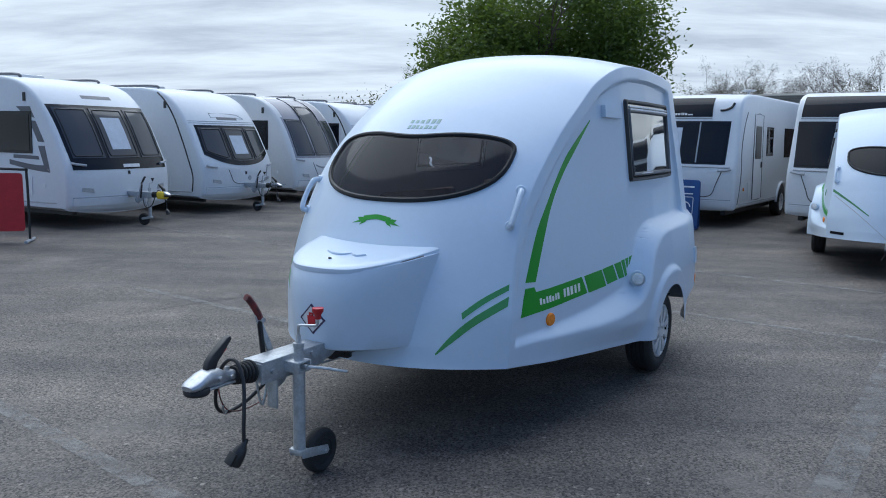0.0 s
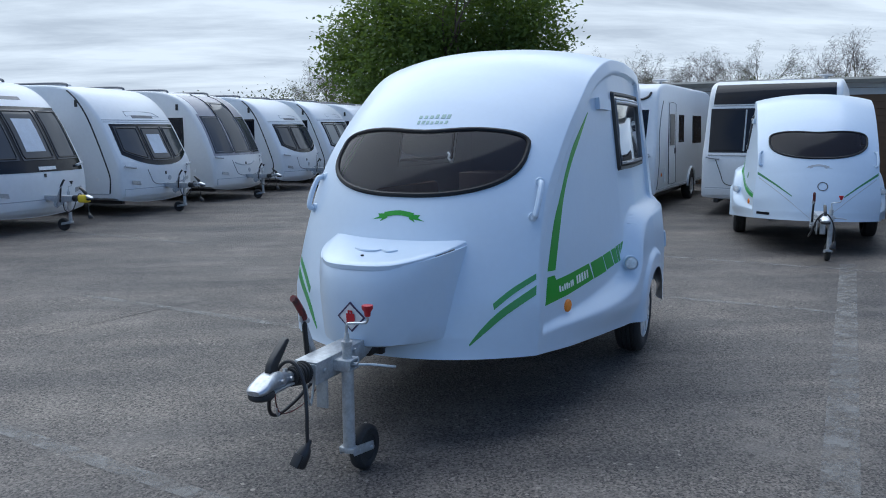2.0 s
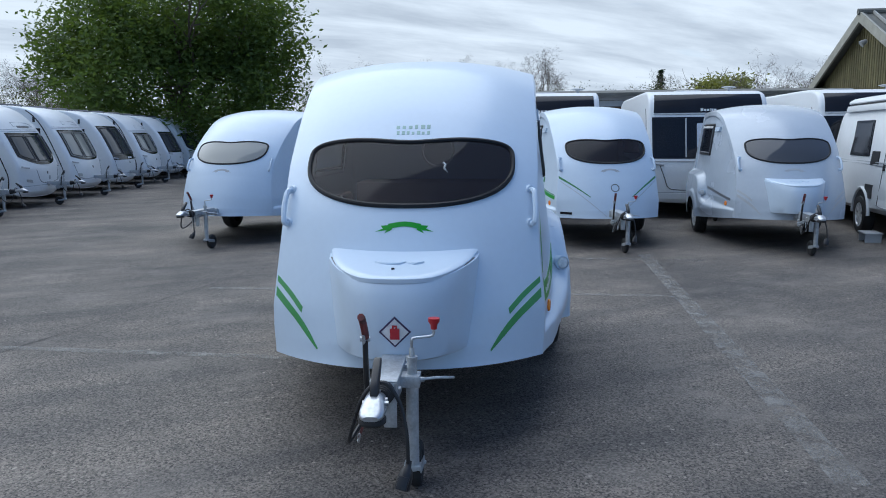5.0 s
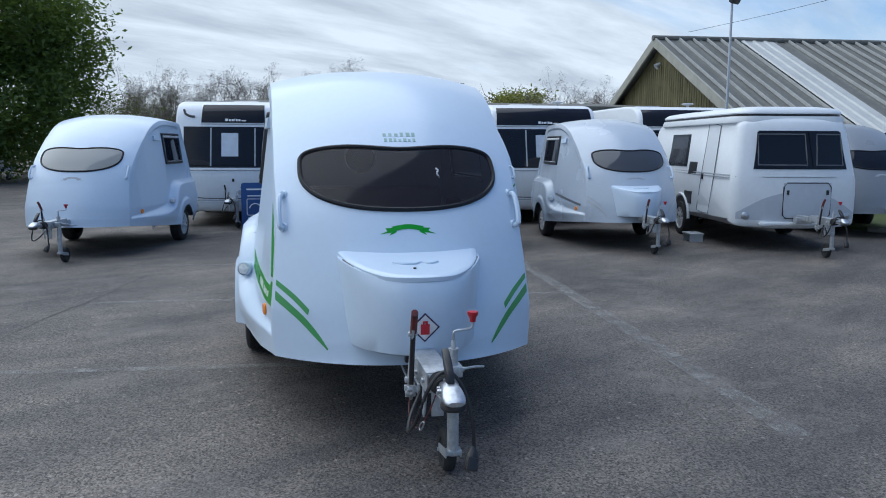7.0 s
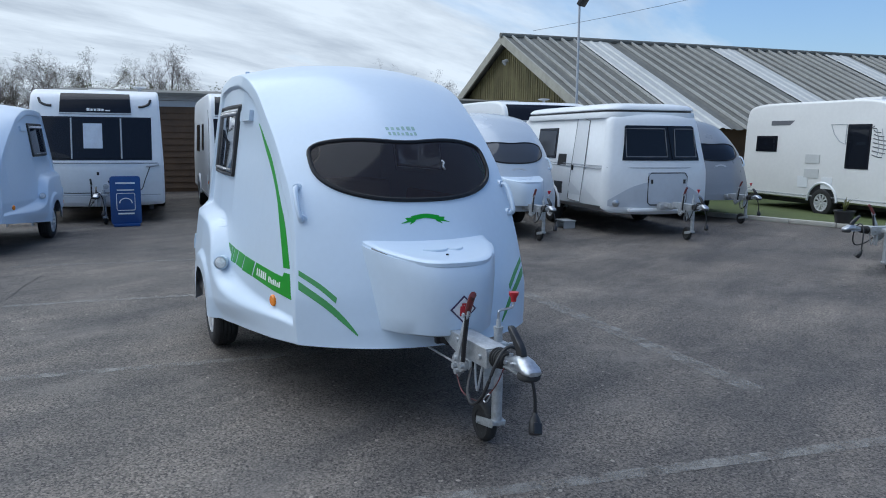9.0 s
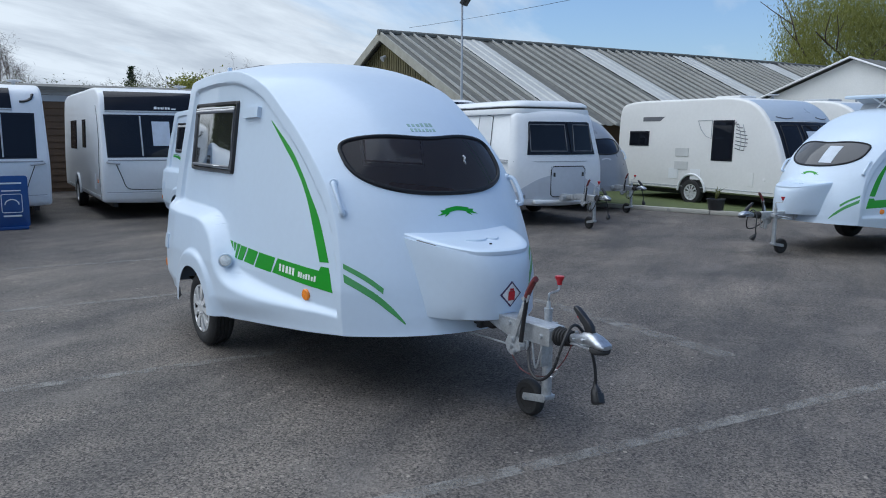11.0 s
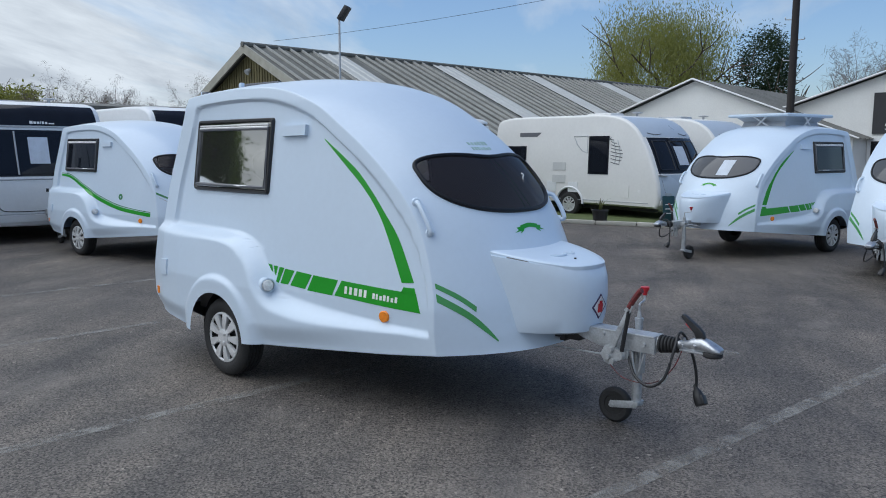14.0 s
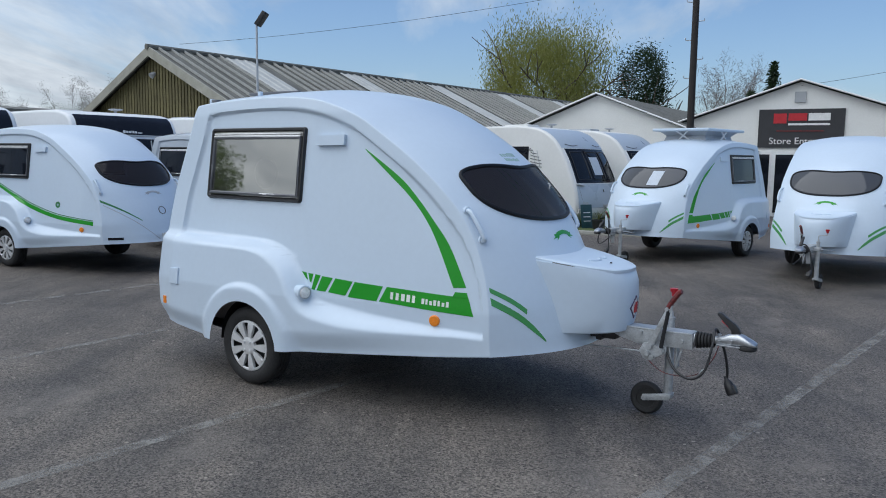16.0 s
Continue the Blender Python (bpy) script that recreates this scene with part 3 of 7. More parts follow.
    bmesh.ops.recalc_face_normals(bm, faces=bm.faces)
    return bm


from mathutils.bvhtree import BVHTree

shell = pod_shell()
POD = BVHTree.FromBMesh(shell)


def eye_outline(n=84):
    out = []
    for i in range(n):
        t = 2 * math.pi * i / n
        c, s = math.cos(t), math.sin(t)
        y = 0.578 * math.copysign(abs(c) ** 0.82, c)
        z = (0.137 * abs(s) ** 0.5 - 0.024 * math.exp(-(y / 0.22) ** 2)) if s > 0 else -0.219 * abs(s) ** 0.76
        out.append((y, 1.477 + z))
    return out


def eye_span(y):
    """Lower and upper height of the eye window at y."""
    c = min(1, abs(y) / 0.578)
    s = math.sqrt(max(0, 1 - (c ** (1 / 0.82)) ** 2))
    return 1.477 - 0.219 * s ** 0.76, 1.477 + 0.137 * s ** 0.5 - 0.024 * s * math.exp(-(y / 0.22) ** 2)


WIN = (-2.345, 1.328, -1.345, 1.85)
cut = []
for f in shell.faces:
    c = f.calc_center_median()
    if c.x > -0.8 and abs(c.y) < 0.574 and f.normal.x > 0.15:
        lo, hi = eye_span(c.y)
        if lo < c.z < hi:
            cut.append(f)
    elif abs(c.y) > 0.6 and WIN[0] + 0.03 < c.x < WIN[2] - 0.03 and WIN[1] + 0.03 < c.z < WIN[3] - 0.03:
        cut.append(f)
bmesh.ops.delete(shell, geom=cut, context="FACES")
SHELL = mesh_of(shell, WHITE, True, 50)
SHELL_GREY = SHELL.copy()
SHELL_GREY.materials.clear()
SHELL_GREY.materials.append(GREYGEL)
SHELL_DARK = SHELL.copy()
SHELL_DARK.materials.clear()
SHELL_DARK.materials.append(DARKGEL)

CACHE = {}


def shared(key, build, material, smooth=True, angle=40):
    if key not in CACHE:
        CACHE[key] = mesh_of(build(), material, smooth, angle)
    return CACHE[key]


def eye_pane():
    def fn(u, v):
        y = -0.574 + 1.148 * u
        lo, hi = eye_span(y)
        return y, lo + (hi - lo) * v
    return patch(POD, "front", fn, 40, 8, 0.006, sink=0.0)


def eye_seal():
    return tube(bmesh.new(), loop_on(POD, "front", eye_outline(), 0.004), 0.0142, 8, True, 1)


def side_window(way):
    s = {"left": 1, "right": -1}[way]

    def dense(pts):
        out = []
        for p, q in zip(pts, pts[1:] + pts[:1]):
            n = max(1, int(math.dist(p, q) / 0.09))
            out += [(p[0] + (q[0] - p[0]) * k / n, p[1] + (q[1] - p[1]) * k / n) for k in range(n)]
        return out

    def frame_bm():
        """Black surround with rounded corners, proud of the shell."""
        bm = bmesh.new()
        x0, z0, x1, z1 = WIN
        rows = []
        for d, off in ((-0.003, -0.004), (0.002, 0.016), (0.006, 0.022), (0.018, 0.022), (0.023, 0.016), (0.030, 0.004)):
            rows.append([bm.verts.new(p) for p in loop_on(POD, way, [(x0 + d + (x - x0) * (x1 - x0 - 2 * d) / (x1 - x0), z0 + d + (z - z0) * (z1 - z0 - 2 * d) / (z1 - z0)) for x, z in dense([tuple(p) for p in rounded_rect(x0, z0, x1, z1, 0.024, 4)])], off)])
        for A, B in zip(rows, rows[1:]):
            for i in range(len(A)):
                j = (i + 1) % len(A)
                bm.faces.new((A[i], A[j], B[j], B[i]))
        bmesh.ops.recalc_face_normals(bm, faces=bm.faces)
        return bm

    def inner_bm():
        bm = bmesh.new()
        x0, z0, x1, z1 = WIN[0] + 0.042, WIN[1] + 0.044, WIN[2] - 0.042, WIN[3] - 0.072
        tube(bm, loop_on(POD, way, [(x0, z0), ((x0 + x1) / 2, z0), (x1, z0), (x1, (z0 + z1) / 2), (x1, z1), ((x0 + x1) / 2, z1), (x0, z1), (x0, (z0 + z1) / 2)], 0.017), 0.013, 6, True, 1)
        return bm

    def rail_bm(z, r):
        x0, x1 = WIN[0] + 0.045, WIN[2] - 0.045
        return tube(bmesh.new(), loop_on(POD, way, [(x0 + (x1 - x0) * k / 6, z) for k in range(7)], 0.022), r, 6, False, 1)

    def glass_bm():
        x0, z0, x1, z1 = WIN[0] + 0.03, WIN[1] + 0.03, WIN[2] - 0.03, WIN[3] - 0.03
        return patch(POD, way, quad((x0, z0), (x1, z0), (x1, z1), (x0, z1)), 10, 6, 0.012, sink=0.0)
    return frame_bm, inner_bm, glass_bm, rail_bm


def hub_matrix(s):
    return Matrix.Translation((HUB_X, s * 0.892, HUB_Z)) @ Matrix.Rotation(radians(-90 * s), 4, "X")


def tyre_bm(s):
    prof = [(0.17, -0.085), (0.245, -0.09), (0.272, -0.075), (0.283, -0.055)]
    for h in (-0.045, -0.015, 0.015, 0.045):
        prof += [(0.285, h - 0.011), (0.285, h + 0.008), (0.278, h + 0.009), (0.278, h + 0.012)]
    prof += [(0.283, 0.058), (0.272, 0.078), (0.25, 0.09), (0.225, 0.094), (0.19, 0.085), (0.17, 0.06)]
    return lathe(bmesh.new(), prof, hub_matrix(s), 44)


def wheel_disc_bm(s):
    m = hub_matrix(s)
    bm = lathe(bmesh.new(), [(0.186, 0.07), (0.183, 0.085), (0.172, 0.088), (0.165, 0.078)], m, 44)
    for k in range(9):
        a = 2 * math.pi * k / 9
        q = m @ Matrix.Rotation(a, 4, "Z")
        prism(bm, [(0.05, -0.011), (0.10, -0.020), (0.14, -0.027), (0.170, -0.031), (0.170, 0.031), (0.14, 0.027), (0.10, 0.020), (0.05, 0.011)], 0.022, q @ Matrix.Translation((0, 0, 0.068)), 0.006)
    lathe(bm, [(0.066, 0.07), (0.062, 0.092), (0.045, 0.098), (0.03, 0.099), (0.001, 0.100)], m, 24)
    for k in range(4):
        a = 2 * math.pi * (k + 0.5) / 4
        cyl(bm, m @ Vector((0.042 * math.cos(a), 0.042 * math.sin(a), 0.09)), m @ Vector((0.042 * math.cos(a), 0.042 * math.sin(a), 0.108)), 0.009, seg=6)
    return bm


def wheel_back_bm(s):
    return lathe(bmesh.new(), [(0.19, 0.05), (0.12, 0.045), (0.001, 0.045)], hub_matrix(s), 28)


def well_bm(s):
    """Inside of the wheel box: a half drum open to the outside and below."""
    bm = bmesh.new()
    prev = None
    pts = [(HUB_X + 0.345 * math.cos(t), HUB_Z + 0.345 * math.sin(t)) for t in (math.pi * k / 18 for k in range(19))]
    inner = [bm.verts.new((x, s * 0.62, z)) for x, z in pts]
    outer = [bm.verts.new((x, s * 0.93, z)) for x, z in pts]
    for i in range(18):
        bm.faces.new((inner[i], inner[i + 1], outer[i + 1], outer[i]))
    bm.faces.new(inner)
    return bm


def underside_bm():
    bm = bmesh.new()
    pts = smooth_path(BOTTOM, 3)
    left = [bm.verts.new((x, float(base_width(x, 0.4)) - 0.12, z + 0.02)) for x, z in pts]
    right = [bm.verts.new((v.co.x, -v.co.y, v.co.z)) for v in left]
    for i in range(len(pts) - 1):
        bm.faces.new((left[i], left[i + 1], right[i + 1], right[i]))
    box(bm, (HUB_X, 0, HUB_Z), (0.07, 1.3, 0.07))
    return bm


# gas locker on the nose
def locker_half(z):
    return 0.42 - 0.028 * sstep(1.02, 0.58, z)


def locker_outline(z, front, grow=0.0, n=22):
    """Plan of the locker from its right root, round the nose, to its left root."""
    h = float(locker_half(z)) + grow
    pts = []
    for i in range(n + 1):
        v = -1 + 2 * i / n
        x = 0.10 if i in (0, n) else 0.215 + (front - 0.215) * (1 - abs(v) ** 2.6) ** 0.80
        pts.append((x, v * h))
    return pts


def locker_bm():
    bm = bmesh.new()
    levels = [(0.562, 0.722), (0.572, 0.745), (0.66, 0.766), (0.78, 0.776), (0.88, 0.768), (0.935, 0.750), (0.955, 0.735)]
    rings = []
    for z, f in levels:
        # the rim falls from the root to the nose
        pts = locker_outline(z, f)
        rings.append([bm.verts.new((x, y, z + (0.075 * (1 - min(1, max(0, (x - 0.2) / 0.5))) * sstep(0.6, 0.955, z)))) for x, y in pts])
    for A, B in zip(rings, rings[1:]):
        for j in range(len(A) - 1):
            bm.faces.new((A[j], A[j + 1], B[j + 1], B[j]))
    for ring, flip in ((rings[0], True), (rings[-1], False)):
        n = len(ring)
        for j in range(n // 2):
            a, b, c, d = ring[j], ring[j + 1], ring[n - 2 - j], ring[n - 1 - j]
            vs = []
            for v in (a, b, c, d):
                if v not in vs:
                    vs.append(v)
            if len(vs) > 2:
                bm.faces.new(vs)
    return bm


def locker_lid_bm():
    bm = bmesh.new()
    out = []
    for x, y in locker_outline(0.955, 0.735):
        k = 0.93
        out.append((0.25 + max(0, x - 0.20) * 0.93, y * k))

    def zz(x):
        return 0.955 + 0.075 * (1 - min(1, max(0, (x - 0.2) / 0.5)))
    rings = []
    for s, h in ((1.0, -0.01), (1.0, 0.010), (0.985, 0.016), (0.90, 0.02), (0.7, 0.021), (0.35, 0.021)):
        rings.append([bm.verts.new((0.25 + (x - 0.25) * s, y * s, zz(0.25 + (x - 0.25) * s) + h)) for x, y in out])
    for A, B in zip(rings, rings[1:]):
        for j in range(len(A) - 1):
            bm.faces.new((A[j], A[j + 1], B[j + 1], B[j]))
        bm.faces.new((A[-1], A[0], B[0], B[-1]))
    bm.faces.new(rings[-1])
    # low moulded scroll on the lid
    tube(bm, [(0.50, -0.12, 1.005), (0.53, -0.06, 1.004), (0.53, 0.0, 1.004), (0.50, 0.03, 1.006), (0.53, 0.08, 1.004), (0.50, 0.12, 1.008)], 0.008, 6)
    return bm


def lid_seam_bm():
    pts = []
    for x, y in locker_outline(0.955, 0.735, -0.012):
        if x < 0.25:
            continue
        xx = x - 0.010
        pts.append((xx, y, 0.957 + 0.075 * (1 - min(1, max(0, (xx - 0.2) / 0.5)))))
    return tube(bmesh.new(), pts, 0.0042, 6, False, 2)


def handle_bm(s):
    bm = bmesh.new()
    root = [cast(POD, "front", s * 0.675, z)[0] for z in (1.325, 1.15)]
    a, b = root
    outv = Vector((0.75, s * 0.45, 0.05))
    tube(bm, [a - outv * 0.02, a + outv * 0.03, a + outv * 0.05 + (b - a) * 0.12, (a + b) / 2 + outv * 0.058, b + outv * 0.05 - (b - a) * 0.12, b + outv * 0.03, b - outv * 0.02], 0.0155, 8)
    for p in root:
        cyl(bm, p - outv * 0.02, p + outv * 0.012, 0.030, 0.026, 12)
    return bm


def marker_bm(s):
    """Round amber reflector on the side."""
    p, n = cast(POD, "left" if s > 0 else "right", -0.24, 0.632)
    bm = lathe(bmesh.new(), [(0.036, -0.004), (0.036, 0.008), (0.030, 0.014), (0.001, 0.016)], Matrix.Translation(p) @ n.to_track_quat("Z", "Y").to_matrix().to_4x4(), 20)
    return bm


def sidelight_bm(s, lens):
    p, n = cast(POD, "left" if s > 0 else "right", -1.25, 0.732)
    m = Matrix.Translation(p + Vector((0.0, s * 0.01, 0))) @ Vector((0.95, s * 0.35, 0)).to_track_quat("Z", "Y").to_matrix().to_4x4()
    if lens:
        return lathe(bmesh.new(), [(0.040, 0.068), (0.034, 0.078), (0.001, 0.084)], m, 20)
    return lathe(bmesh.new(), [(0.030, -0.13), (0.040, -0.03), (0.050, 0.05), (0.050, 0.068), (0.042, 0.072)], m, 20)


# green vinyl on the main pod's flanks: blade, corner and fading bars
def flank_decals(way):
    out = [strip([(-0.85, 1.700), (-0.655, 1.545), (-0.497, 1.415), (-0.368, 1.280), (-0.262, 1.120), (-0.130, 0.847)],
                 [(-0.85, 1.706), (-0.575, 1.530), (-0.435, 1.405), (-0.315, 1.275), (-0.180, 1.110), (-0.046, 0.853)]),
           quad((-0.647, 0.716), (0.014, 0.678), (-0.026, 0.790), (-0.596, 0.815)),
           quad((-0.132, 0.786), (-0.026, 0.784), (-0.040, 0.822), (-0.115, 0.822))]
    for bar in (((-0.893, 0.722), (-0.668, 0.714), (-0.628, 0.815), (-0.848, 0.825)), ((-1.055, 0.738), (-0.915, 0.728), (-0.864, 0.826), (-1.005, 0.836)),
                ((-1.152, 0.742), (-1.078, 0.740), (-1.027, 0.837), (-1.115, 0.842)), ((-1.195, 0.75), (-1.17, 0.742), (-1.128, 0.846), (-1.172, 0.850)),
                ((-1.215, 0.80), (-1.203, 0.79), (-1.190, 0.852), (-1.232, 0.854)), ((-1.245, 0.815), (-1.232, 0.808), (-1.249, 0.857), (-1.288, 0.862))):
        out.append(quad(*bar))
    return [patch(POD, way, q, 20 if i == 0 else 8, 3, 0.0025) for i, q in enumerate(out)]


def text_bars(root, way, rows, material, off=0.0035):
    """Short bars in place of lettering, each a part of its own."""
    for (a0, b0), (a1, b1), h, n, seed in rows:
        rnd = random.Random(seed)
        d = np.array((a1 - a0, b1 - b0)) / n
        for i in range(n):
            p = np.array((a0, b0)) + d * i
            q = p + d * rnd.uniform(0.5, 0.7)
            hh = h * rnd.choice((1, 1, 0.75))
            part("lettering_bar", patch(POD, way, quad(p, q, q + (0, hh), p + (0, hh)), 1, 1, off), material, root)


def swoosh(s, kind):
    if kind == "upper":
        return strip([(s * 0.724, 0.838), (s * 0.635, 0.772), (s * 0.556, 0.697)], [(s * 0.722, 0.868), (s * 0.625, 0.800), (s * 0.549, 0.728)])
    return strip([(s * 0.730, 0.760), (s * 0.61, 0.668), (s * 0.53, 0.59), (s * 0.457, 0.518)], [(s * 0.728, 0.808), (s * 0.59, 0.698), (s * 0.51, 0.61), (s * 0.454, 0.526)])


def ribbon_bm():
    """A bent ribbon: a bowed band and two notched tails behind it."""
    bm = bmesh.new()
    for s in (-1, 1):
        patch(POD, "front", quad((s * 0.154, 1.130), (s * 0.066, 1.142), (s * 0.066, 1.157), (s * 0.112, 1.146)), 4, 2, 0.002, bm)
        patch(POD, "front", quad((s * 0.112, 1.143), (s * 0.066, 1.150), (s * 0.066, 1.164), (s * 0.126, 1.160)), 4, 2, 0.002, bm)
        patch(POD, "front", quad((s * 0.105, 1.123), (s * 0.070, 1.138), (s * 0.062, 1.146), (s * 0.085, 1.146)), 2, 2, 0.002, bm)
    patch(POD, "front", strip([(-0.082, 1.145), (0, 1.157), (0.082, 1.145)], [(-0.088, 1.169), (0, 1.181), (0.088, 1.169)]), 10, 2, 0.0032, bm)
    return bm


# tow gear: frame, coupling, brake lever, jockey wheel, cable
def drawbar_bm():
    """Pressed galvanised nose beam with its jockey clamp and the hanging bracket."""
    bm = bmesh.new()
    for s in (-1, 1):
        prism(bm, [(0.62, 0.012), (0.70, -0.022), (0.82, -0.052), (1.165, -0.046), (1.165, 0.044), (0.98, 0.052), (0.80, 0.050), (0.62, 0.045)], 0.010, Matrix.Translation((0, s * 0.052 + 0.005, 0.55)) @ Matrix.Rotation(radians(90), 4, "X"), 0.002)
        for x, z in ((0.84, 0.575), (0.90, 0.53), (1.10, 0.55)):
            cyl(bm, (x, s * 0.055, z), (x, s * 0.070, z), 0.013, seg=6)
    box(bm, (0.89, 0, 0.598), (0.54, 0.118, 0.012), bevel=0.003)
    box(bm, (1.15, 0, 0.552), (0.03, 0.10, 0.088), bevel=0.006)
    cyl(bm, (1.12, 0, 0.560), (1.185, 0, 0.562), 0.040, seg=18)
    box(bm, (1.055, 0.015, 0.435), (0.012, 0.058, 0.15), bevel=0.003)
    tube(bm, [(1.02, -0.045, 0.505), (1.035, -0.05, 0.42), (1.055, -0.05, 0.362), (1.075, -0.05, 0.40), (1.10, -0.045, 0.505)], 0.006, 6, n=3)
    return bm


def black_beam_bm():
    """Painted steel drawbar from under the floor to the nose beam."""
    bm = bmesh.new()
    box(bm, (0.42, 0, 0.535), (0.50, 0.095, 0.075), bevel=0.006)
    box(bm, (0.56, 0, 0.535), (0.04, 0.13, 0.10), bevel=0.006)
    box(bm, (0.30, 0.0, 0.50), (0.12, 0.24, 0.10), bevel=0.008)
    return bm


def steel_rod_bm():
    bm = tube(bmesh.new(), [(0.05, -0.05, 0.43), (0.5, -0.07, 0.445), (0.90, -0.085, 0.46)], 0.006, 6)
    return bm


def bellows_bm():
    m = Matrix.Translation((1.172, 0, 0.560)) @ Matrix.Rotation(radians(86), 4, "Y")
    prof = []
    for k in range(6):
        r = 0.053 - 0.0022 * k
        prof += [(r - 0.013, 0.019 * k), (r - 0.002, 0.019 * k + 0.004), (r, 0.019 * k + 0.009), (r - 0.002, 0.019 * k + 0.014), (r - 0.013, 0.019 * k + 0.018)]
    return lathe(bmesh.new(), prof, m, 22)


def coupling_bm():
    """Pressed coupling head: a shaft, a humped body over the ball and a flared rim."""
    bm = bmesh.new()
    sec = [(1.27, 0.026, 0.572, 0.024), (1.33, 0.027, 0.578, 0.025), (1.345, 0.034, 0.580, 0.032), (1.38, 0.036, 0.588, 0.040), (1.42, 0.040, 0.594, 0.040), (1.455, 0.047, 0.589, 0.034), (1.49, 0.050, 0.580, 0.024), (1.515, 0.043, 0.575, 0.016), (1.527, 0.03, 0.572, 0.010)]
    rings = []
    for x, w, z, h in sec:
        rings.append([bm.verts.new((x, w * math.copysign(abs(math.cos(t)) ** 0.7, math.cos(t)), z + h * math.copysign(abs(math.sin(t)) ** 0.8, math.sin(t)))) for t in (2 * math.pi * j / 16 for j in range(16))])
    for A, B in zip(rings, rings[1:]):
        for j in range(16):
            bm.faces.new((A[j], A[(j + 1) % 16], B[(j + 1) % 16], B[j]))
    bm.faces.new(rings[0][::-1])
    bm.faces.new(rings[-1])
    box(bm, (1.40, 0, 0.553), (0.20, 0.082, 0.010), bevel=0.003)
    for s in (-1, 1):
        cyl(bm, (1.385, s * 0.030, 0.585), (1.385, s * 0.052, 0.585), 0.012, seg=6)
        cyl(bm, (1.31, s * 0.020, 0.575), (1.31, s * 0.038, 0.575), 0.010, seg=6)
    cyl(bm, (1.31, 0, 0.59), (1.31, 0, 0.615), 0.011, seg=6)
    return bm


def coupling_cup_bm():
    return lathe(bmesh.new(), [(0.001, 0.566), (0.049, 0.566), (0.054, 0.560), (0.054, 0.544), (0.047, 0.536), (0.03, 0.534)], Matrix.Translation((1.475, 0, 0)), 22)


def hitch_lever_bm():
    """Flat moulded lever on the coupling, cranked back."""
    bm = bmesh.new()
    m = Matrix.Translation((0, 0.016, 0)) @ Matrix.Rotation(radians(90), 4, "X")
    prism(bm, [(1.375, 0.615), (1.43, 0.612), (1.432, 0.632), (1.424, 0.66), (1.402, 0.684), (1.355, 0.715), (1.318, 0.744), (1.298, 0.748), (1.292, 0.732), (1.335, 0.692), (1.380, 0.655), (1.388, 0.635)], 0.032, m, 0.006)
    return bm


def lever_edge_bm():
    m = Matrix.Translation((0, 0.010, 0)) @ Matrix.Rotation(radians(90), 4, "X")
    return prism(bmesh.new(), [(1.322, 0.700), (1.383, 0.650), (1.379, 0.646), (1.316, 0.697)], 0.020, m, 0.0015)


def brake_lever_bm():
    """Flat steel hand-brake lever with its toothed pivot plate."""
    bm = bmesh.new()
    m = Matrix.Translation((0.90, -0.082, 0.455)) @ Matrix.Rotation(radians(90), 4, "X")
    prism(bm, [(-0.055, 0.01), (-0.03, -0.035), (0.02, -0.055), (0.045, -0.02), (0.10, 0.0), (0.105, 0.04), (0.05, 0.05), (0.02, 0.075), (-0.03, 0.06)], 0.014, m, 0.003)
    prism(bm, [(-0.016, 0.03), (0.024, 0.02), (0.148, 0.315), (0.125, 0.328)], 0.012, Matrix.Translation((0, -0.010, 0)) @ m, 0.003)
    for x, z in ((0.90, 0.455), (0.93, 0.435), (0.985, 0.475), (0.915, 0.50)):
        cyl(bm, (x, -0.07, z), (x, -0.118, z), 0.016, seg=8)
    cyl(bm, (1.015, -0.075, 0.748), (1.015, -0.118, 0.748), 0.012, seg=8)
    box(bm, (0.94, -0.066, 0.48), (0.14, 0.016, 0.05), bevel=0.003)
    return bm


def brake_strut_bm():
    return tube(bmesh.new(), [(0.985, -0.098, 0.50), (1.0, -0.098, 0.60), (1.022, -0.095, 0.745)], 0.0125, 8)


def brake_grip_bm():
    return tube(bmesh.new(), [(1.020, -0.094, 0.755), (1.034, -0.094, 0.785), (1.060, -0.096, 0.825), (1.085, -0.098, 0.858), (1.098, -0.10, 0.866)], 0.0165, 8)


JX, JY = 0.98, 0.105


def jockey_tube_bm():
    bm = bmesh.new()
    cyl(bm, (JX, JY, 0.135), (JX, JY, 0.545), 0.0285, seg=18)
    cyl(bm, (JX, JY, 0.53), (JX, JY, 0.66), 0.0225, seg=18)
    cyl(bm, (JX, JY, 0.645), (JX, JY, 0.662), 0.0255, seg=18)
    cyl(bm, (JX, JY, 0.66), (JX, JY, 0.70), 0.014, 0.010, 12)
    # clamp: two straps round the post and a bolt through the beam
    for z in (0.535, 0.578):
        box(bm, (JX, JY - 0.012, z), (0.084, 0.098, 0.010), bevel=0.003)
    for x in (-0.04, 0.04):
        box(bm, (JX + x, JY - 0.012, 0.556), (0.008, 0.098, 0.05), bevel=0.002)
    cyl(bm, (JX, JY - 0.02, 0.557), (JX, JY + 0.055, 0.557), 0.012, seg=8)
    return bm


def clamp_handle_bm():
    return tube(bmesh.new(), [(JX - 0.005, JY + 0.05, 0.557), (JX - 0.05, JY + 0.11, 0.550), (JX - 0.10, JY + 0.165, 0.535), (JX - 0.125, JY + 0.18, 0.528)], 0.0065, 6)


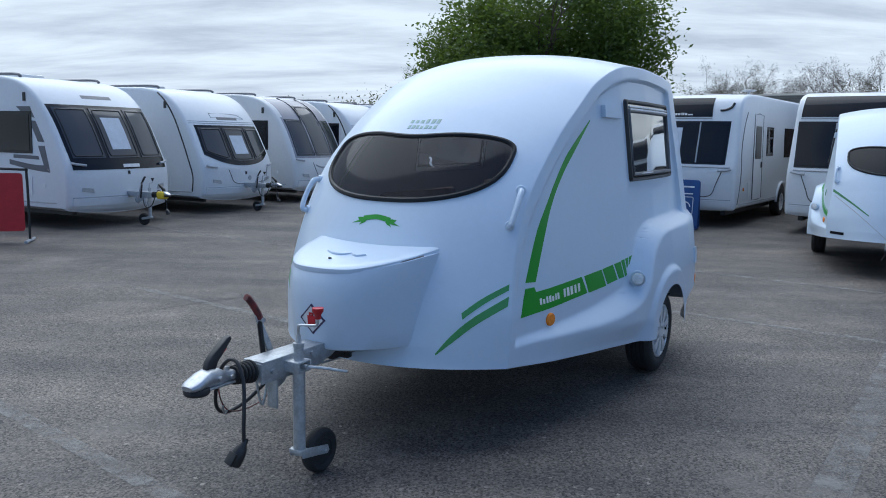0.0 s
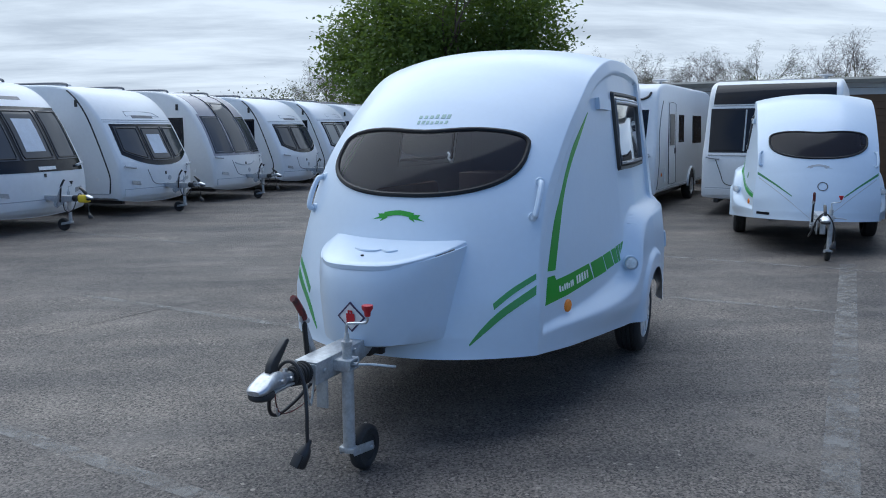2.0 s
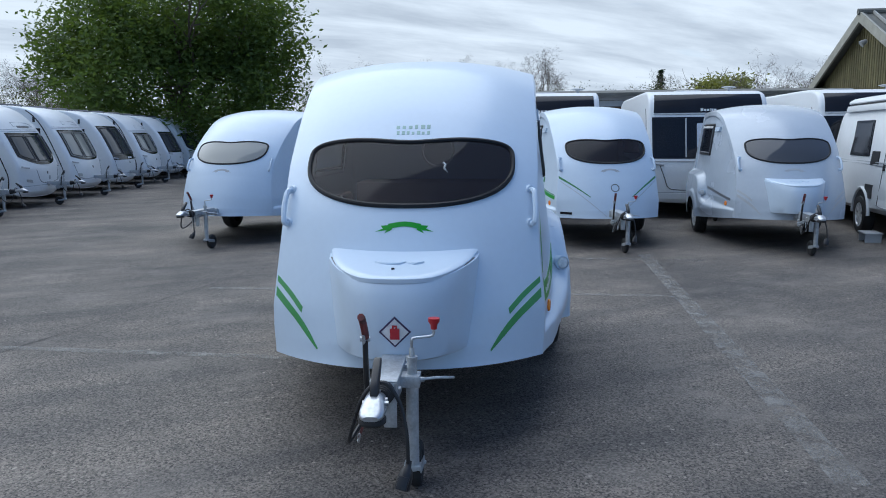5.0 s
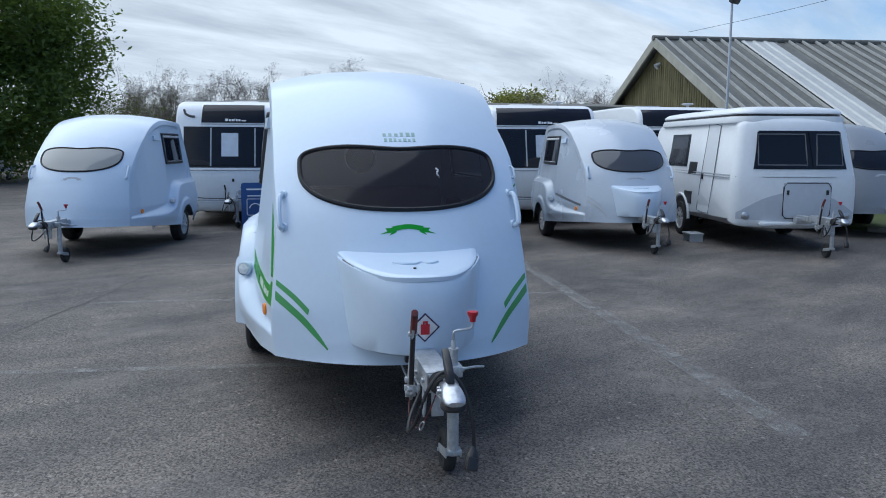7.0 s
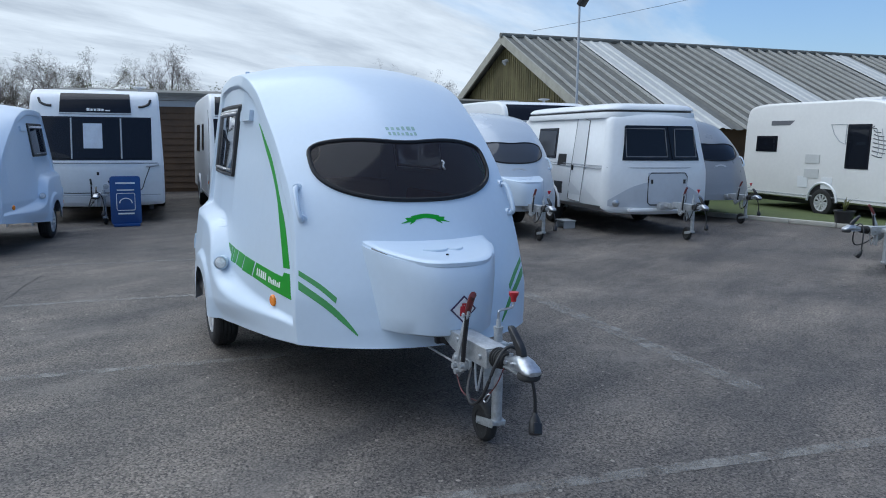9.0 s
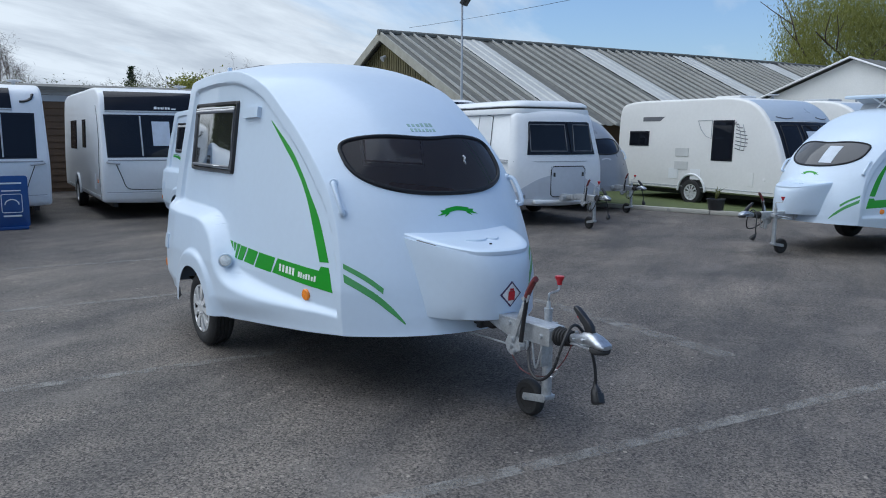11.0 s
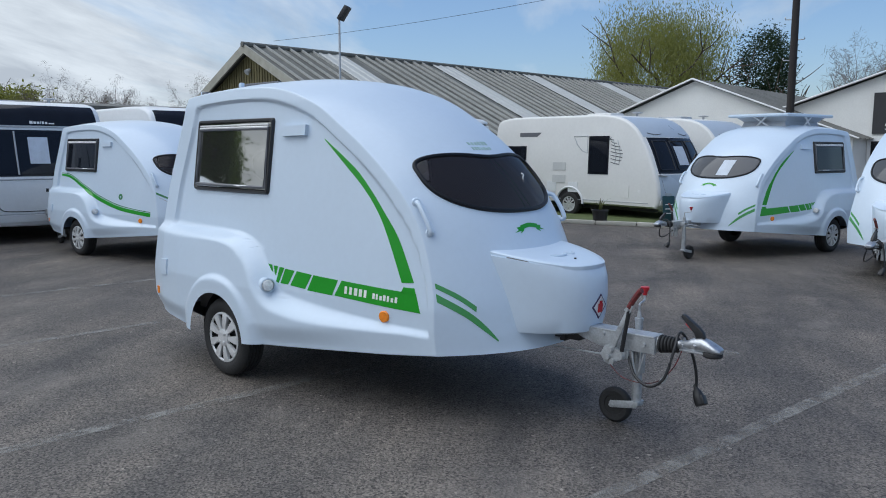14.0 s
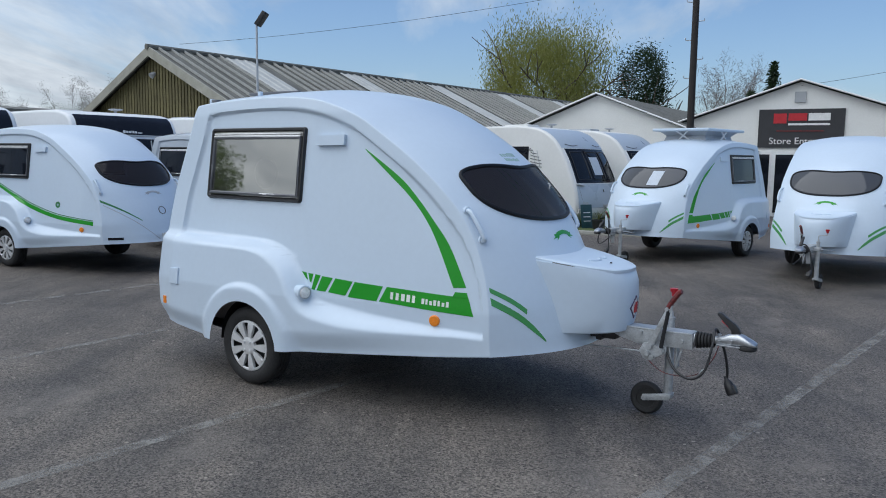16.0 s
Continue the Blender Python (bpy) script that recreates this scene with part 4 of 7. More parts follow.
def jockey_crank_bm():
    bm = tube(bmesh.new(), [(JX, JY, 0.68), (JX, JY, 0.728), (JX - 0.003, JY + 0.010, 0.744), (JX - 0.016, JY + 0.080, 0.750), (JX - 0.02, JY + 0.096, 0.762), (JX - 0.02, JY + 0.098, 0.80)], 0.0065, 8)
    return bm


def jockey_knob_bm():
    return lathe(bmesh.new(), [(0.001, 0.0), (0.014, 0.0), (0.016, 0.02), (0.026, 0.035), (0.027, 0.05), (0.001, 0.052)], Matrix.Translation((JX - 0.02, JY + 0.098, 0.782)), 10)


def jockey_fork_bm():
    bm = bmesh.new()
    for s in (-1, 1):
        prism(bm, [(-0.165, -0.020), (-0.150, -0.030), (0.02, 0.0), (0.03, 0.035), (-0.01, 0.040), (-0.155, 0.012)], 0.006, Matrix.Translation((JX, JY + s * 0.037 + 0.003, 0.125)) @ Matrix.Rotation(radians(90), 4, "X"), 0.0015)
    box(bm, (JX + 0.004, JY, 0.150), (0.05, 0.078, 0.024), bevel=0.003)
    cyl(bm, (JX - 0.138, JY - 0.048, 0.110), (JX - 0.138, JY + 0.048, 0.110), 0.010, seg=10)
    return bm


def jockey_wheel_bm():
    m = Matrix.Translation((JX - 0.138, JY, 0.108)) @ Matrix.Rotation(radians(90), 4, "X")
    return lathe(bmesh.new(), [(0.001, -0.022), (0.06, -0.022), (0.062, -0.027), (0.09, -0.031), (0.103, -0.022), (0.108, -0.008), (0.108, 0.008), (0.103, 0.022), (0.09, 0.031), (0.062, 0.027), (0.06, 0.022), (0.001, 0.022)], m, 28)


def cable_bm():
    bm = tube(bmesh.new(), [(0.98, -0.03, 0.50), (1.02, -0.07, 0.45), (1.09, -0.12, 0.375), (1.19, -0.144, 0.347), (1.265, -0.125, 0.41), (1.29, -0.075, 0.56), (1.285, -0.02, 0.632), (1.285, 0.035, 0.630), (1.30, 0.085, 0.56), (1.325, 0.112, 0.46), (1.338, 0.120, 0.37), (1.338, 0.121, 0.30)], 0.0085, 8)
    return bm


def plug_bm():
    m = Matrix.Translation((1.362, 0.108, 0.262)) @ Matrix.Rotation(radians(-28), 4, "Y") @ Matrix.Rotation(radians(-14), 4, "X")
    bm = lathe(bmesh.new(), [(0.010, 0.075), (0.014, 0.05), (0.024, 0.035), (0.031, 0.010), (0.033, -0.035), (0.028, -0.045), (0.001, -0.047)], m, 14)
    box(bm, m @ Vector((0.026, 0, -0.02)), (0.018, 0.045, 0.055), m.to_3x3().to_4x4(), 0.004)
    return bm


def break_wire_bm():
    return tube(bmesh.new(), [(0.91, -0.095, 0.41), (1.0, -0.11, 0.355), (1.12, -0.11, 0.345), (1.22, -0.10, 0.375), (1.29, -0.07, 0.46), (1.32, -0.045, 0.55)], 0.0032, 6)


def wire_clip_bm():
    """Spring hook on the breakaway wire."""
    return tube(bmesh.new(), [(1.225, -0.10, 0.375), (1.245, -0.095, 0.40), (1.262, -0.085, 0.41), (1.255, -0.09, 0.385), (1.238, -0.098, 0.365)], 0.004, 6, True, 3)


def tow_gear(root, full=True, shift=0.0, plain=False):
    """Parts common to every small caravan here; the less clear pieces only where they can be made out."""
    part("drawbar", shared("drawbar", drawbar_bm, GALV), GALV, root, "galvanised steel drawbar")
    bar = BLACK if full else GALV
    part("drawbar_beam", shared("bbeam" + bar.name, black_beam_bm, bar), bar, root, "black painted steel beam" if full else "galvanised steel beam")
    part("bellows", shared("bellows", bellows_bm, RUBBER), RUBBER, root, "black rubber bellows")
    c = part("coupling_head", shared("coupling", coupling_bm, CHROME), CHROME, root, "bright zinc coupling head")
    part("cup", shared("cup", coupling_cup_bm, RUBBER), RUBBER, c)
    part("lever", shared("hlever", hitch_lever_bm, BLACK), BLACK, c, "black moulded coupling lever")
    if not plain:
        part("lever_edge", shared("hledge", lever_edge_bm, RED), RED, c, "red edge of the lever")
    b = part("brake_lever", shared("blever", brake_lever_bm, GALV), GALV, root, "galvanised brake lever")
    part("gas_strut", shared("bstrut", brake_strut_bm, BLACK), BLACK, b)
    part("grip", shared("bgrip" + "b" * plain, brake_grip_bm, BLACK if plain else DARKRED), BLACK if plain else DARKRED, b, "" if plain else "worn red grip")
    j = part("jockey_post", shared("jpost", jockey_tube_bm, GALV), GALV, root, "galvanised jockey wheel post")
    part("crank", shared("jcrank", jockey_crank_bm, CHROME), CHROME, j)
    part("knob", shared("jknob" + "b" * plain, jockey_knob_bm, BLACK if plain else RED), BLACK if plain else RED, j, "" if plain else "red plastic knob")
    part("clamp_handle", shared("jclamp", clamp_handle_bm, CHROME), CHROME, j)
    part("fork", shared("jfork", jockey_fork_bm, GALV), GALV, j)
    part("jockey_wheel", shared("jwheel", jockey_wheel_bm, RUBBER), RUBBER, root, "black rubber jockey wheel")
    part("cable", shared("cable", cable_bm, BLACK), BLACK, root)
    part("plug", shared("plug", plug_bm, BLACK), BLACK, root)
    if full:
        part("brake_rod", shared("brod", steel_rod_bm, GALV), GALV, root)
        part("breakaway_wire", shared("bwire", break_wire_bm, DARKRED), DARKRED, root, "thin red breakaway wire")
        part("wire_clip", shared("bclip", wire_clip_bm, CHROME), CHROME, root, "bright spring hook")
    if shift:
        for o in root.children:
            if o.name.split(".")[0] in GEAR:
                o.location.x = shift


GEAR = {"drawbar", "drawbar_beam", "bellows", "coupling_head", "brake_lever", "jockey_post", "jockey_wheel", "cable", "plug"}


def scissor_roof(root):
    """Raised roof hatch: a flat lid on a fabric skirt with crossed struts."""
    bm = bmesh.new()
    a = [bm.verts.new((x, y, 2.10)) for x, y in ((-2.2, -0.40), (-1.15, -0.40), (-1.15, 0.40), (-2.2, 0.40))]
    c = [bm.verts.new((x, y, 2.19)) for x, y in ((-2.17, -0.37), (-1.18, -0.37), (-1.18, 0.37), (-2.17, 0.37))]
    b = [bm.verts.new((x, y, 2.28)) for x, y in ((-2.28, -0.46), (-1.07, -0.46), (-1.07, 0.46), (-2.28, 0.46))]
    for A, B in ((a, c), (c, b)):
        for i in range(4):
            bm.faces.new((A[i], A[(i + 1) % 4], B[(i + 1) % 4], B[i]))
    bm.faces.new(b)
    sk = part("fabric_skirt", bm, SILVERP, root, "grey fabric skirt", False)
    bm = bmesh.new()
    box(bm, (-1.67, 0, 2.295), (1.42, 1.08, 0.05), bevel=0.02)
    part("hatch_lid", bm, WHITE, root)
    for s in (-1, 1):
        bm = bmesh.new()
        for d in (-1, 1):
            tube(bm, [(-1.67 - d * 0.10, s * 0.47, 2.11), (-1.67 + d * 0.10, s * 0.485, 2.275)], 0.014, 6, n=1)
        part("scissor_strut", bm, SIGNWHITE, sk)
    for s in (-1, 1):
        bm = bmesh.new()
        for d in (-1, 1):
            tube(bm, [(-1.14 if s > 0 else -2.21, -d * 0.11, 2.11), (-1.05 if s > 0 else -2.3, d * 0.11, 2.275)], 0.014, 6, n=1)
        part("scissor_strut", bm, SIGNWHITE, sk)


def pod(m, label, group="pod caravans", locker=True, stripes="corner", grey=False, glass=GLASS, detail=True, raised=False, card=False, badge=False, text=True):
    root = thing("pod_caravan", m, label, "caravan", group)
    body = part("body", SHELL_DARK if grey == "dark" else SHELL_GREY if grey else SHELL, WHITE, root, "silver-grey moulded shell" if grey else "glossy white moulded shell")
    part("underside", shared("under", underside_bm, BLACK, False), BLACK, root)
    w = part("front_window", shared("eye" + glass.name, eye_pane, glass), glass, root, "tinted eye-shaped front window")
    w.visible_shadow = not detail
    part("seal", shared("seal", eye_seal, SEALBLACK), SEALBLACK, w)
    for s, way in ((1, "left"), (-1, "right")):
        fr, inn, gl, rl = side_window(way)
        w = part("side_window", shared("swf" + way, fr, BLACK), BLACK, root, "black-framed side window")
        sg = SIDEGLASS if detail else DARKGLASS
        pane = part("pane", shared("swg" + way + sg.name, gl, sg), sg, w)
        pane.visible_shadow = not detail
        part("inner_rim", shared("swi" + way, inn, LINEGREY), LINEGREY, w)
        for k, (z, r) in enumerate(((WIN[3] - 0.046, 0.006), (WIN[3] - 0.064, 0.009), (WIN[1] + 0.046, 0.006))):
            part("blind_rail", shared("swr%d" % k + way, lambda: rl(z, r), SIGNWHITE), SIGNWHITE, w)
        wheel = part("wheel", shared("tyre" + way, lambda: tyre_bm(s), RUBBER), RUBBER, root, "black tyre on a silver wheel")
        part("wheel_trim", shared("disc" + way, lambda: wheel_disc_bm(s), ALLOY), ALLOY, wheel, "silver nine-spoke wheel trim")
        part("rim", shared("rim" + way, lambda: wheel_back_bm(s), BLACK), BLACK, wheel)
        part("wheel_well", shared("well" + way, lambda: well_bm(s), BLACK), BLACK, root)
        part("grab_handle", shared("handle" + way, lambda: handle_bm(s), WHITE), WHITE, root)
        part("amber_marker", shared("marker" + way, lambda: marker_bm(s), ORANGE), ORANGE, root, "round amber reflector")
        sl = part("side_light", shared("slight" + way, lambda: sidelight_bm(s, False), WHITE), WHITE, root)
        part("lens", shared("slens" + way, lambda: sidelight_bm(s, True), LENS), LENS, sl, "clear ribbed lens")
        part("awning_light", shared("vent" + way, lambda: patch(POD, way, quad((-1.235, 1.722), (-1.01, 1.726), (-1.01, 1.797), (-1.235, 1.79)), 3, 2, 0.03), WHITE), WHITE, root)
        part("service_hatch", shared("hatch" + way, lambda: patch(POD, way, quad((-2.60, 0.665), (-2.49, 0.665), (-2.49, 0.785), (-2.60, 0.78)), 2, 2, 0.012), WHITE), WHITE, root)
        part("rear_reflector", shared("rearm" + way, lambda: patch(POD, way, quad((-2.73, 0.49), (-2.69, 0.49), (-2.69, 0.545), (-2.73, 0.545)), 2, 2, 0.01), ORANGE), ORANGE, root, "small amber reflector")
        if stripes == "corner":
            key = "flank" + way
            if key not in CACHE:
                CACHE[key] = [mesh_of(b, GREEN) for b in flank_decals(way)]
            for me in CACHE[key]:
                part("green_stripe", me, GREEN, root)
            if text:
                text_bars(root, way, [((-0.565, 0.738), (-0.365, 0.729), 0.046, 5, 1), ((-0.336, 0.730), (-0.14, 0.722), 0.034, 7, 2)], SIGNWHITE)
        elif stripes == "wave":
            part("green_stripe", shared("wave" + way, lambda: patch(POD, way, strip([(-2.5, 1.25), (-2.15, 1.215), (-1.65, 1.05), (-1.2, 0.885), (-0.7, 0.765), (-0.05, 0.695)], [(-2.5, 1.28), (-2.15, 1.255), (-1.65, 1.10), (-1.2, 0.945), (-0.7, 0.82), (-0.05, 0.75)]), 40, 2, 0.0025), GREEN), GREEN, root)
            part("dark_stripe", shared("wave2" + way, lambda: patch(POD, way, strip([(-2.5, 1.29), (-2.15, 1.265), (-1.65, 1.11), (-1.2, 0.955), (-0.7, 0.83), (-0.05, 0.758)], [(-2.5, 1.30), (-2.15, 1.277), (-1.65, 1.122), (-1.2, 0.967), (-0.7, 0.842), (-0.05, 0.768)]), 40, 1, 0.0025), DARKGREEN), DARKGREEN, root)
        elif stripes == "grey":
            part("grey_stripe", shared("gst" + way, lambda: patch(POD, way, quad((-1.2, 0.80), (-0.1, 0.68), (-0.1, 0.72), (-1.2, 0.84)), 20, 2, 0.0025), LINEGREY), LINEGREY, root)
        if stripes == "corner" or stripes == "grey":
            mt = SOFTGREEN if stripes == "corner" else SILVERP
            for kind in ("upper", "lower"):
                part("front_stripe", shared("sw" + kind + way + stripes, lambda: patch(POD, "front", swoosh(s, kind), 14, 2, 0.0025), mt), mt, root)
        elif stripes == "wave":
            part("front_stripe", shared("wv" + way, lambda: patch(POD, "front", strip([(s * 0.71, 1.03), (s * 0.5, 0.90), (s * 0.3, 0.76)], [(s * 0.71, 1.065), (s * 0.5, 0.925), (s * 0.3, 0.775)]), 16, 2, 0.0025), DARKGREEN), DARKGREEN, root)
            part("front_line", shared("wl" + way, lambda: patch(POD, "front", strip([(s * 0.69, 0.98), (s * 0.4, 0.76), (s * 0.08, 0.48)], [(s * 0.69, 0.99), (s * 0.4, 0.77), (s * 0.085, 0.49)]), 20, 1, 0.0025), SILVERP), SILVERP, root)
    mt = GREEN if stripes == "corner" else SILVERP
    part("ribbon_badge", shared("ribbon" + mt.name, ribbon_bm, mt), mt, root)
    if text:
        text_bars(root, "front", [((-0.085, 1.668), (0.125, 1.668), 0.022, 6, 3), ((-0.08, 1.637), (0.12, 1.637), 0.018, 7, 4)], FADED, 0.0025)
    if locker:
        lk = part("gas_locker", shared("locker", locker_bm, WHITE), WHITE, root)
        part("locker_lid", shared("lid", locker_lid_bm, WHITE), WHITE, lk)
        if detail:
            part("lid_seam", lid_seam_bm(), LINEGREY, lk, "thin dark gap under the lid")
            for y in (-0.02, 0.34):
                part("lid_catch", box(bmesh.new(), (0.61 if y < 0 else 0.235, y, 0.992 if y < 0 else 1.055), (0.012, 0.05 if y > 0 else 0.016, 0.010), bevel=0.003), BLACK, lk)
    if detail:
        for x0, x1, y, label in ((-2.28, -1.75, -0.42, ""), (-2.50, -2.44, -0.60, "")):
            p0, n0 = cast(POD, "top", (x0 + x1) / 2, y)
            part("roof_vent", box(bmesh.new(), p0 + Vector((0, 0, 0.008)), (x1 - x0, 0.03 if x1 - x0 > 0.1 else 0.05, 0.022), bevel=0.004), LINEGREY, root)
        for x in (-2.52, -1.98):
            p0, n0 = cast(POD, "top", x, -0.60)
            part("awning_tab", box(bmesh.new(), p0 + Vector((0, 0, 0.012)), (0.03, 0.03, 0.04), bevel=0.004), WHITE, root)
    tow_gear(root, detail)
    if raised:
        scissor_roof(root)
    if card:
        part("window_card", patch(POD, "front", quad((0.05, 1.30), (0.24, 1.30), (0.26, 1.54), (0.07, 1.54)), 2, 2, 0.012), PAPER, root, "white price card")
    if badge:
        bm = bmesh.new()
        p, n = cast(POD, "front", 0.05, 0.90)
        lathe(bm, [(0.062, 0.0), (0.062, 0.004), (0.05, 0.004), (0.05, 0.0)], Matrix.Translation(p) @ n.to_track_quat("Z", "Y").to_matrix().to_4x4(), 24)
        part("round_badge", bm, LINEGREY, root)
        for way in ("left", "right"):
            p, n = cast(POD, way, -0.71, 0.97)
            part("side_badge", lathe(bmesh.new(), [(0.045, 0.0), (0.045, 0.004), (0.016, 0.004), (0.016, 0.0)], Matrix.Translation(p) @ n.to_track_quat("Z", "Y").to_matrix().to_4x4(), 20), DARKGREEN, root, "small dark green round badge")
        part("small_plate", patch(POD, "front", quad((-0.70, 0.50), (-0.55, 0.50), (-0.55, 0.535), (-0.70, 0.535)), 2, 1, 0.006), GLOSSBLACK, root, "small black plate")
    return root


def interior(root):
    """What shows faintly through the front window: bench seats, a table and a rear worktop."""
    for y in (-0.48, 0.48):
        bm = bmesh.new()
        box(bm, (-1.0, y, 0.62), (1.1, 0.5, 0.42), bevel=0.03)
        part("bench_seat", bm, FABRIC, root, "brown upholstered bench seat")
        bm = bmesh.new()
        box(bm, (-1.1, y * 1.25, 1.02), (0.9, 0.08, 0.40), Matrix.Rotation(radians(-6 if y > 0 else 6), 4, "X"), bevel=0.03)
        part("back_cushion", bm, FABRIC, root)
    bm = bmesh.new()
    box(bm, (-2.35, 0, 0.8), (0.5, 1.3, 0.9), bevel=0.01)
    part("rear_cupboard", bm, LINING, root)
    m = Matrix.Translation((-2.56, 0, 1.50)) @ Matrix.Rotation(radians(90), 4, "Y")
    mirror = part("round_mirror", lathe(bmesh.new(), [(0.001, 0.004), (0.13, 0.004), (0.13, -0.01), (0.001, -0.01)], m, 28), PALEGLASS, root, "round mirror on the rear wall")
    part("mirror_rim", tube(bmesh.new(), [m @ Vector((0.136 * math.cos(k * math.pi / 12), 0.136 * math.sin(k * math.pi / 12), 0)) for k in range(24)], 0.010, 6, True, 1), SIGNWHITE, mirror)
    p, n = cast(POD, "front", 0.205, 1.45)
    part("window_catch", tube(bmesh.new(), [p + n * 0.008 + Vector((0, -0.012, 0.03)), p + n * 0.016 + Vector((0, 0.0, 0.012)), p + n * 0.016 + Vector((0, -0.006, -0.006)), p + n * 0.008 + Vector((0, 0.012, -0.025))], 0.006, 6), SIGNWHITE, root, "small white window catch")


POD_AT = pose(-0.222, 4.335, 0, 0, 0, -121.64)
main = pod(POD_AT, "small white teardrop caravan with bright green stripes and nose locker", detail=True)
interior(main)


def locker_sign(root):
    """Red gas cylinder in a black-edged diamond on the locker's face."""
    def at(y, z, off):
        v = y / float(locker_half(z))
        f = float(np.interp(z, [0.562, 0.572, 0.66, 0.78, 0.88], [0.722, 0.745, 0.766, 0.776, 0.768]))
        return Vector((0.215 + (f - 0.215) * (1 - abs(v) ** 2.6) ** 0.80 + off, y, z))
    c, r = (0.005, 0.718), 0.076

    def ring(r0, r1, off):
        bm = bmesh.new()
        a = [bm.verts.new(at(c[0] + r0 * dx, c[1] + r0 * dz, off)) for dx, dz in ((0, 1), (1, 0), (0, -1), (-1, 0))]
        b = [bm.verts.new(at(c[0] + r1 * dx, c[1] + r1 * dz, off)) for dx, dz in ((0, 1), (1, 0), (0, -1), (-1, 0))]
        d = [bm.verts.new(at(c[0] + r0 * dx, c[1] + r0 * dz, off - 0.01)) for dx, dz in ((0, 1), (1, 0), (0, -1), (-1, 0))]
        for i in range(4):
            j = (i + 1) % 4
            bm.faces.new((a[i], a[j], b[j], b[i]))
            bm.faces.new((a[i], d[i], d[j], a[j]))
        return bm
    plate = part("gas_sign", ring(r * 0.9, 0.004, 0.004), SIGNWHITE, root, "white diamond gas sign with a dark edge", False)
    part("edge", ring(r, r * 0.86, 0.006), mat("dark_sign_edge", (0.05, 0.03, 0.09), 0.4), plate, "dark edge", False)
    bm = bmesh.new()
    for y0, y1, z0, z1 in ((-0.022, 0.022, -0.035, 0.018), (-0.012, -0.004, 0.018, 0.034), (0.004, 0.012, 0.018, 0.034), (-0.012, 0.012, 0.026, 0.034)):
        vs = [at(c[0] + y, c[1] + z, o) for o in (0.006, 0.0105) for y, z in ((y0, z0), (y1, z0), (y1, z1), (y0, z1))]
        v = [bm.verts.new(p) for p in vs]
        for f in ((4, 5, 6, 7), (0, 1, 5, 4), (1, 2, 6, 5), (2, 3, 7, 6), (3, 0, 4, 7)):
            bm.faces.new([v[k] for k in f])
    part("gas_bottle_mark", bm, RED, plate, "red gas bottle symbol", False)


locker_sign(main)


# ---- touring caravans ----
def coach_shell(edge_pts, width, crown, r=0.06, taper=0.0):
    """A caravan body from its side profile, with rounded long edges and a bowed front."""
    edge = np.array(smooth_path(edge_pts, 5))
    h = width / 2
    vs = [-1 + 2 * r / h * (1 - math.cos(math.pi / 2 * k / 4)) / 2 for k in range(5)]
    ys = [-h + r * (1 - math.cos(math.pi / 2 * k / 4)) for k in range(5)]
    ys += list(np.linspace(-h + r, h - r, 13)[1:-1]) + [-y for y in reversed(ys)]
    bm = bmesh.new()
    rows = []
    for i in range(len(edge)):
        d = edge[min(i + 1, len(edge) - 1)] - edge[max(i - 1, 0)]
        n = np.array((d[1], -d[0])) / max(1e-9, np.hypot(*d))
        fwd = max(0.0, n[0]) ** 1.3
        row = []
        for y in ys:
            t = max(0.0, (abs(y) - (h - r)) / r)
            inset = r * (1 - math.sqrt(max(0, 1 - t * t)))
            b = crown * fwd * (1 - abs(y / h) ** 2.2) - inset
            row.append(bm.verts.new((edge[i][0] + n[0] * b, y * (1 - taper * max(0, edge[i][1] - 1.1)), edge[i][1] + n[1] * b)))
        rows.append(row)
    for A, B in zip(rows, rows[1:]):
        for j in range(len(ys) - 1):
            bm.faces.new((A[j], A[j + 1], B[j + 1], B[j]))
    for j in (0, -1):
        bm.faces.new([row[j] for row in rows])
    bm.faces.new([row[k] for row, k in [(rows[0], k) for k in range(len(ys))]] + [rows[-1][k] for k in range(len(ys) - 1, -1, -1)])
    bmesh.ops.recalc_face_normals(bm, faces=bm.faces)
    return bm


def profile(kind, length):
    L = -length
    front = {
        "raked": [(-0.06, 0.32), (0.0, 0.42), (0.02, 0.7), (0.0, 1.02), (-0.14, 1.35), (-0.36, 1.8), (-0.62, 2.16), (-0.92, 2.4), (-1.35, 2.53), (-2.0, 2.56)],
        "swept": [(-0.06, 0.32), (0.0, 0.42), (0.0, 0.7), (-0.05, 1.0), (-0.2, 1.4), (-0.42, 1.85), (-0.72, 2.25), (-1.1, 2.48), (-1.6, 2.57), (-2.2, 2.58)],
        "upright": [(-0.05, 0.34), (0.0, 0.40), (0.05, 0.8), (0.05, 1.12), (-0.03, 1.45), (-0.16, 2.0), (-0.25, 2.3), (-0.42, 2.47), (-0.8, 2.55), (-1.4, 2.57)],
        "old": [(-0.03, 0.40), (0.0, 0.46), (0.02, 0.8), (0.0, 1.12), (-0.07, 1.5), (-0.16, 1.9), (-0.24, 2.02), (-0.4, 2.08), (-0.8, 2.10), (-1.4, 2.11)],
    }[kind]
    top = front[-1][1]
    rear = [(L + 0.6, top - 0.01), (L + 0.18, top - 0.08), (L + 0.05, top - 0.22), (L, top - 0.6), (L, 1.1), (L, 0.5), (L + 0.05, 0.36)]
    return front + [(x, top) for x in np.linspace(-2.6, L + 1.2, 4)] + rear


COACH = {}


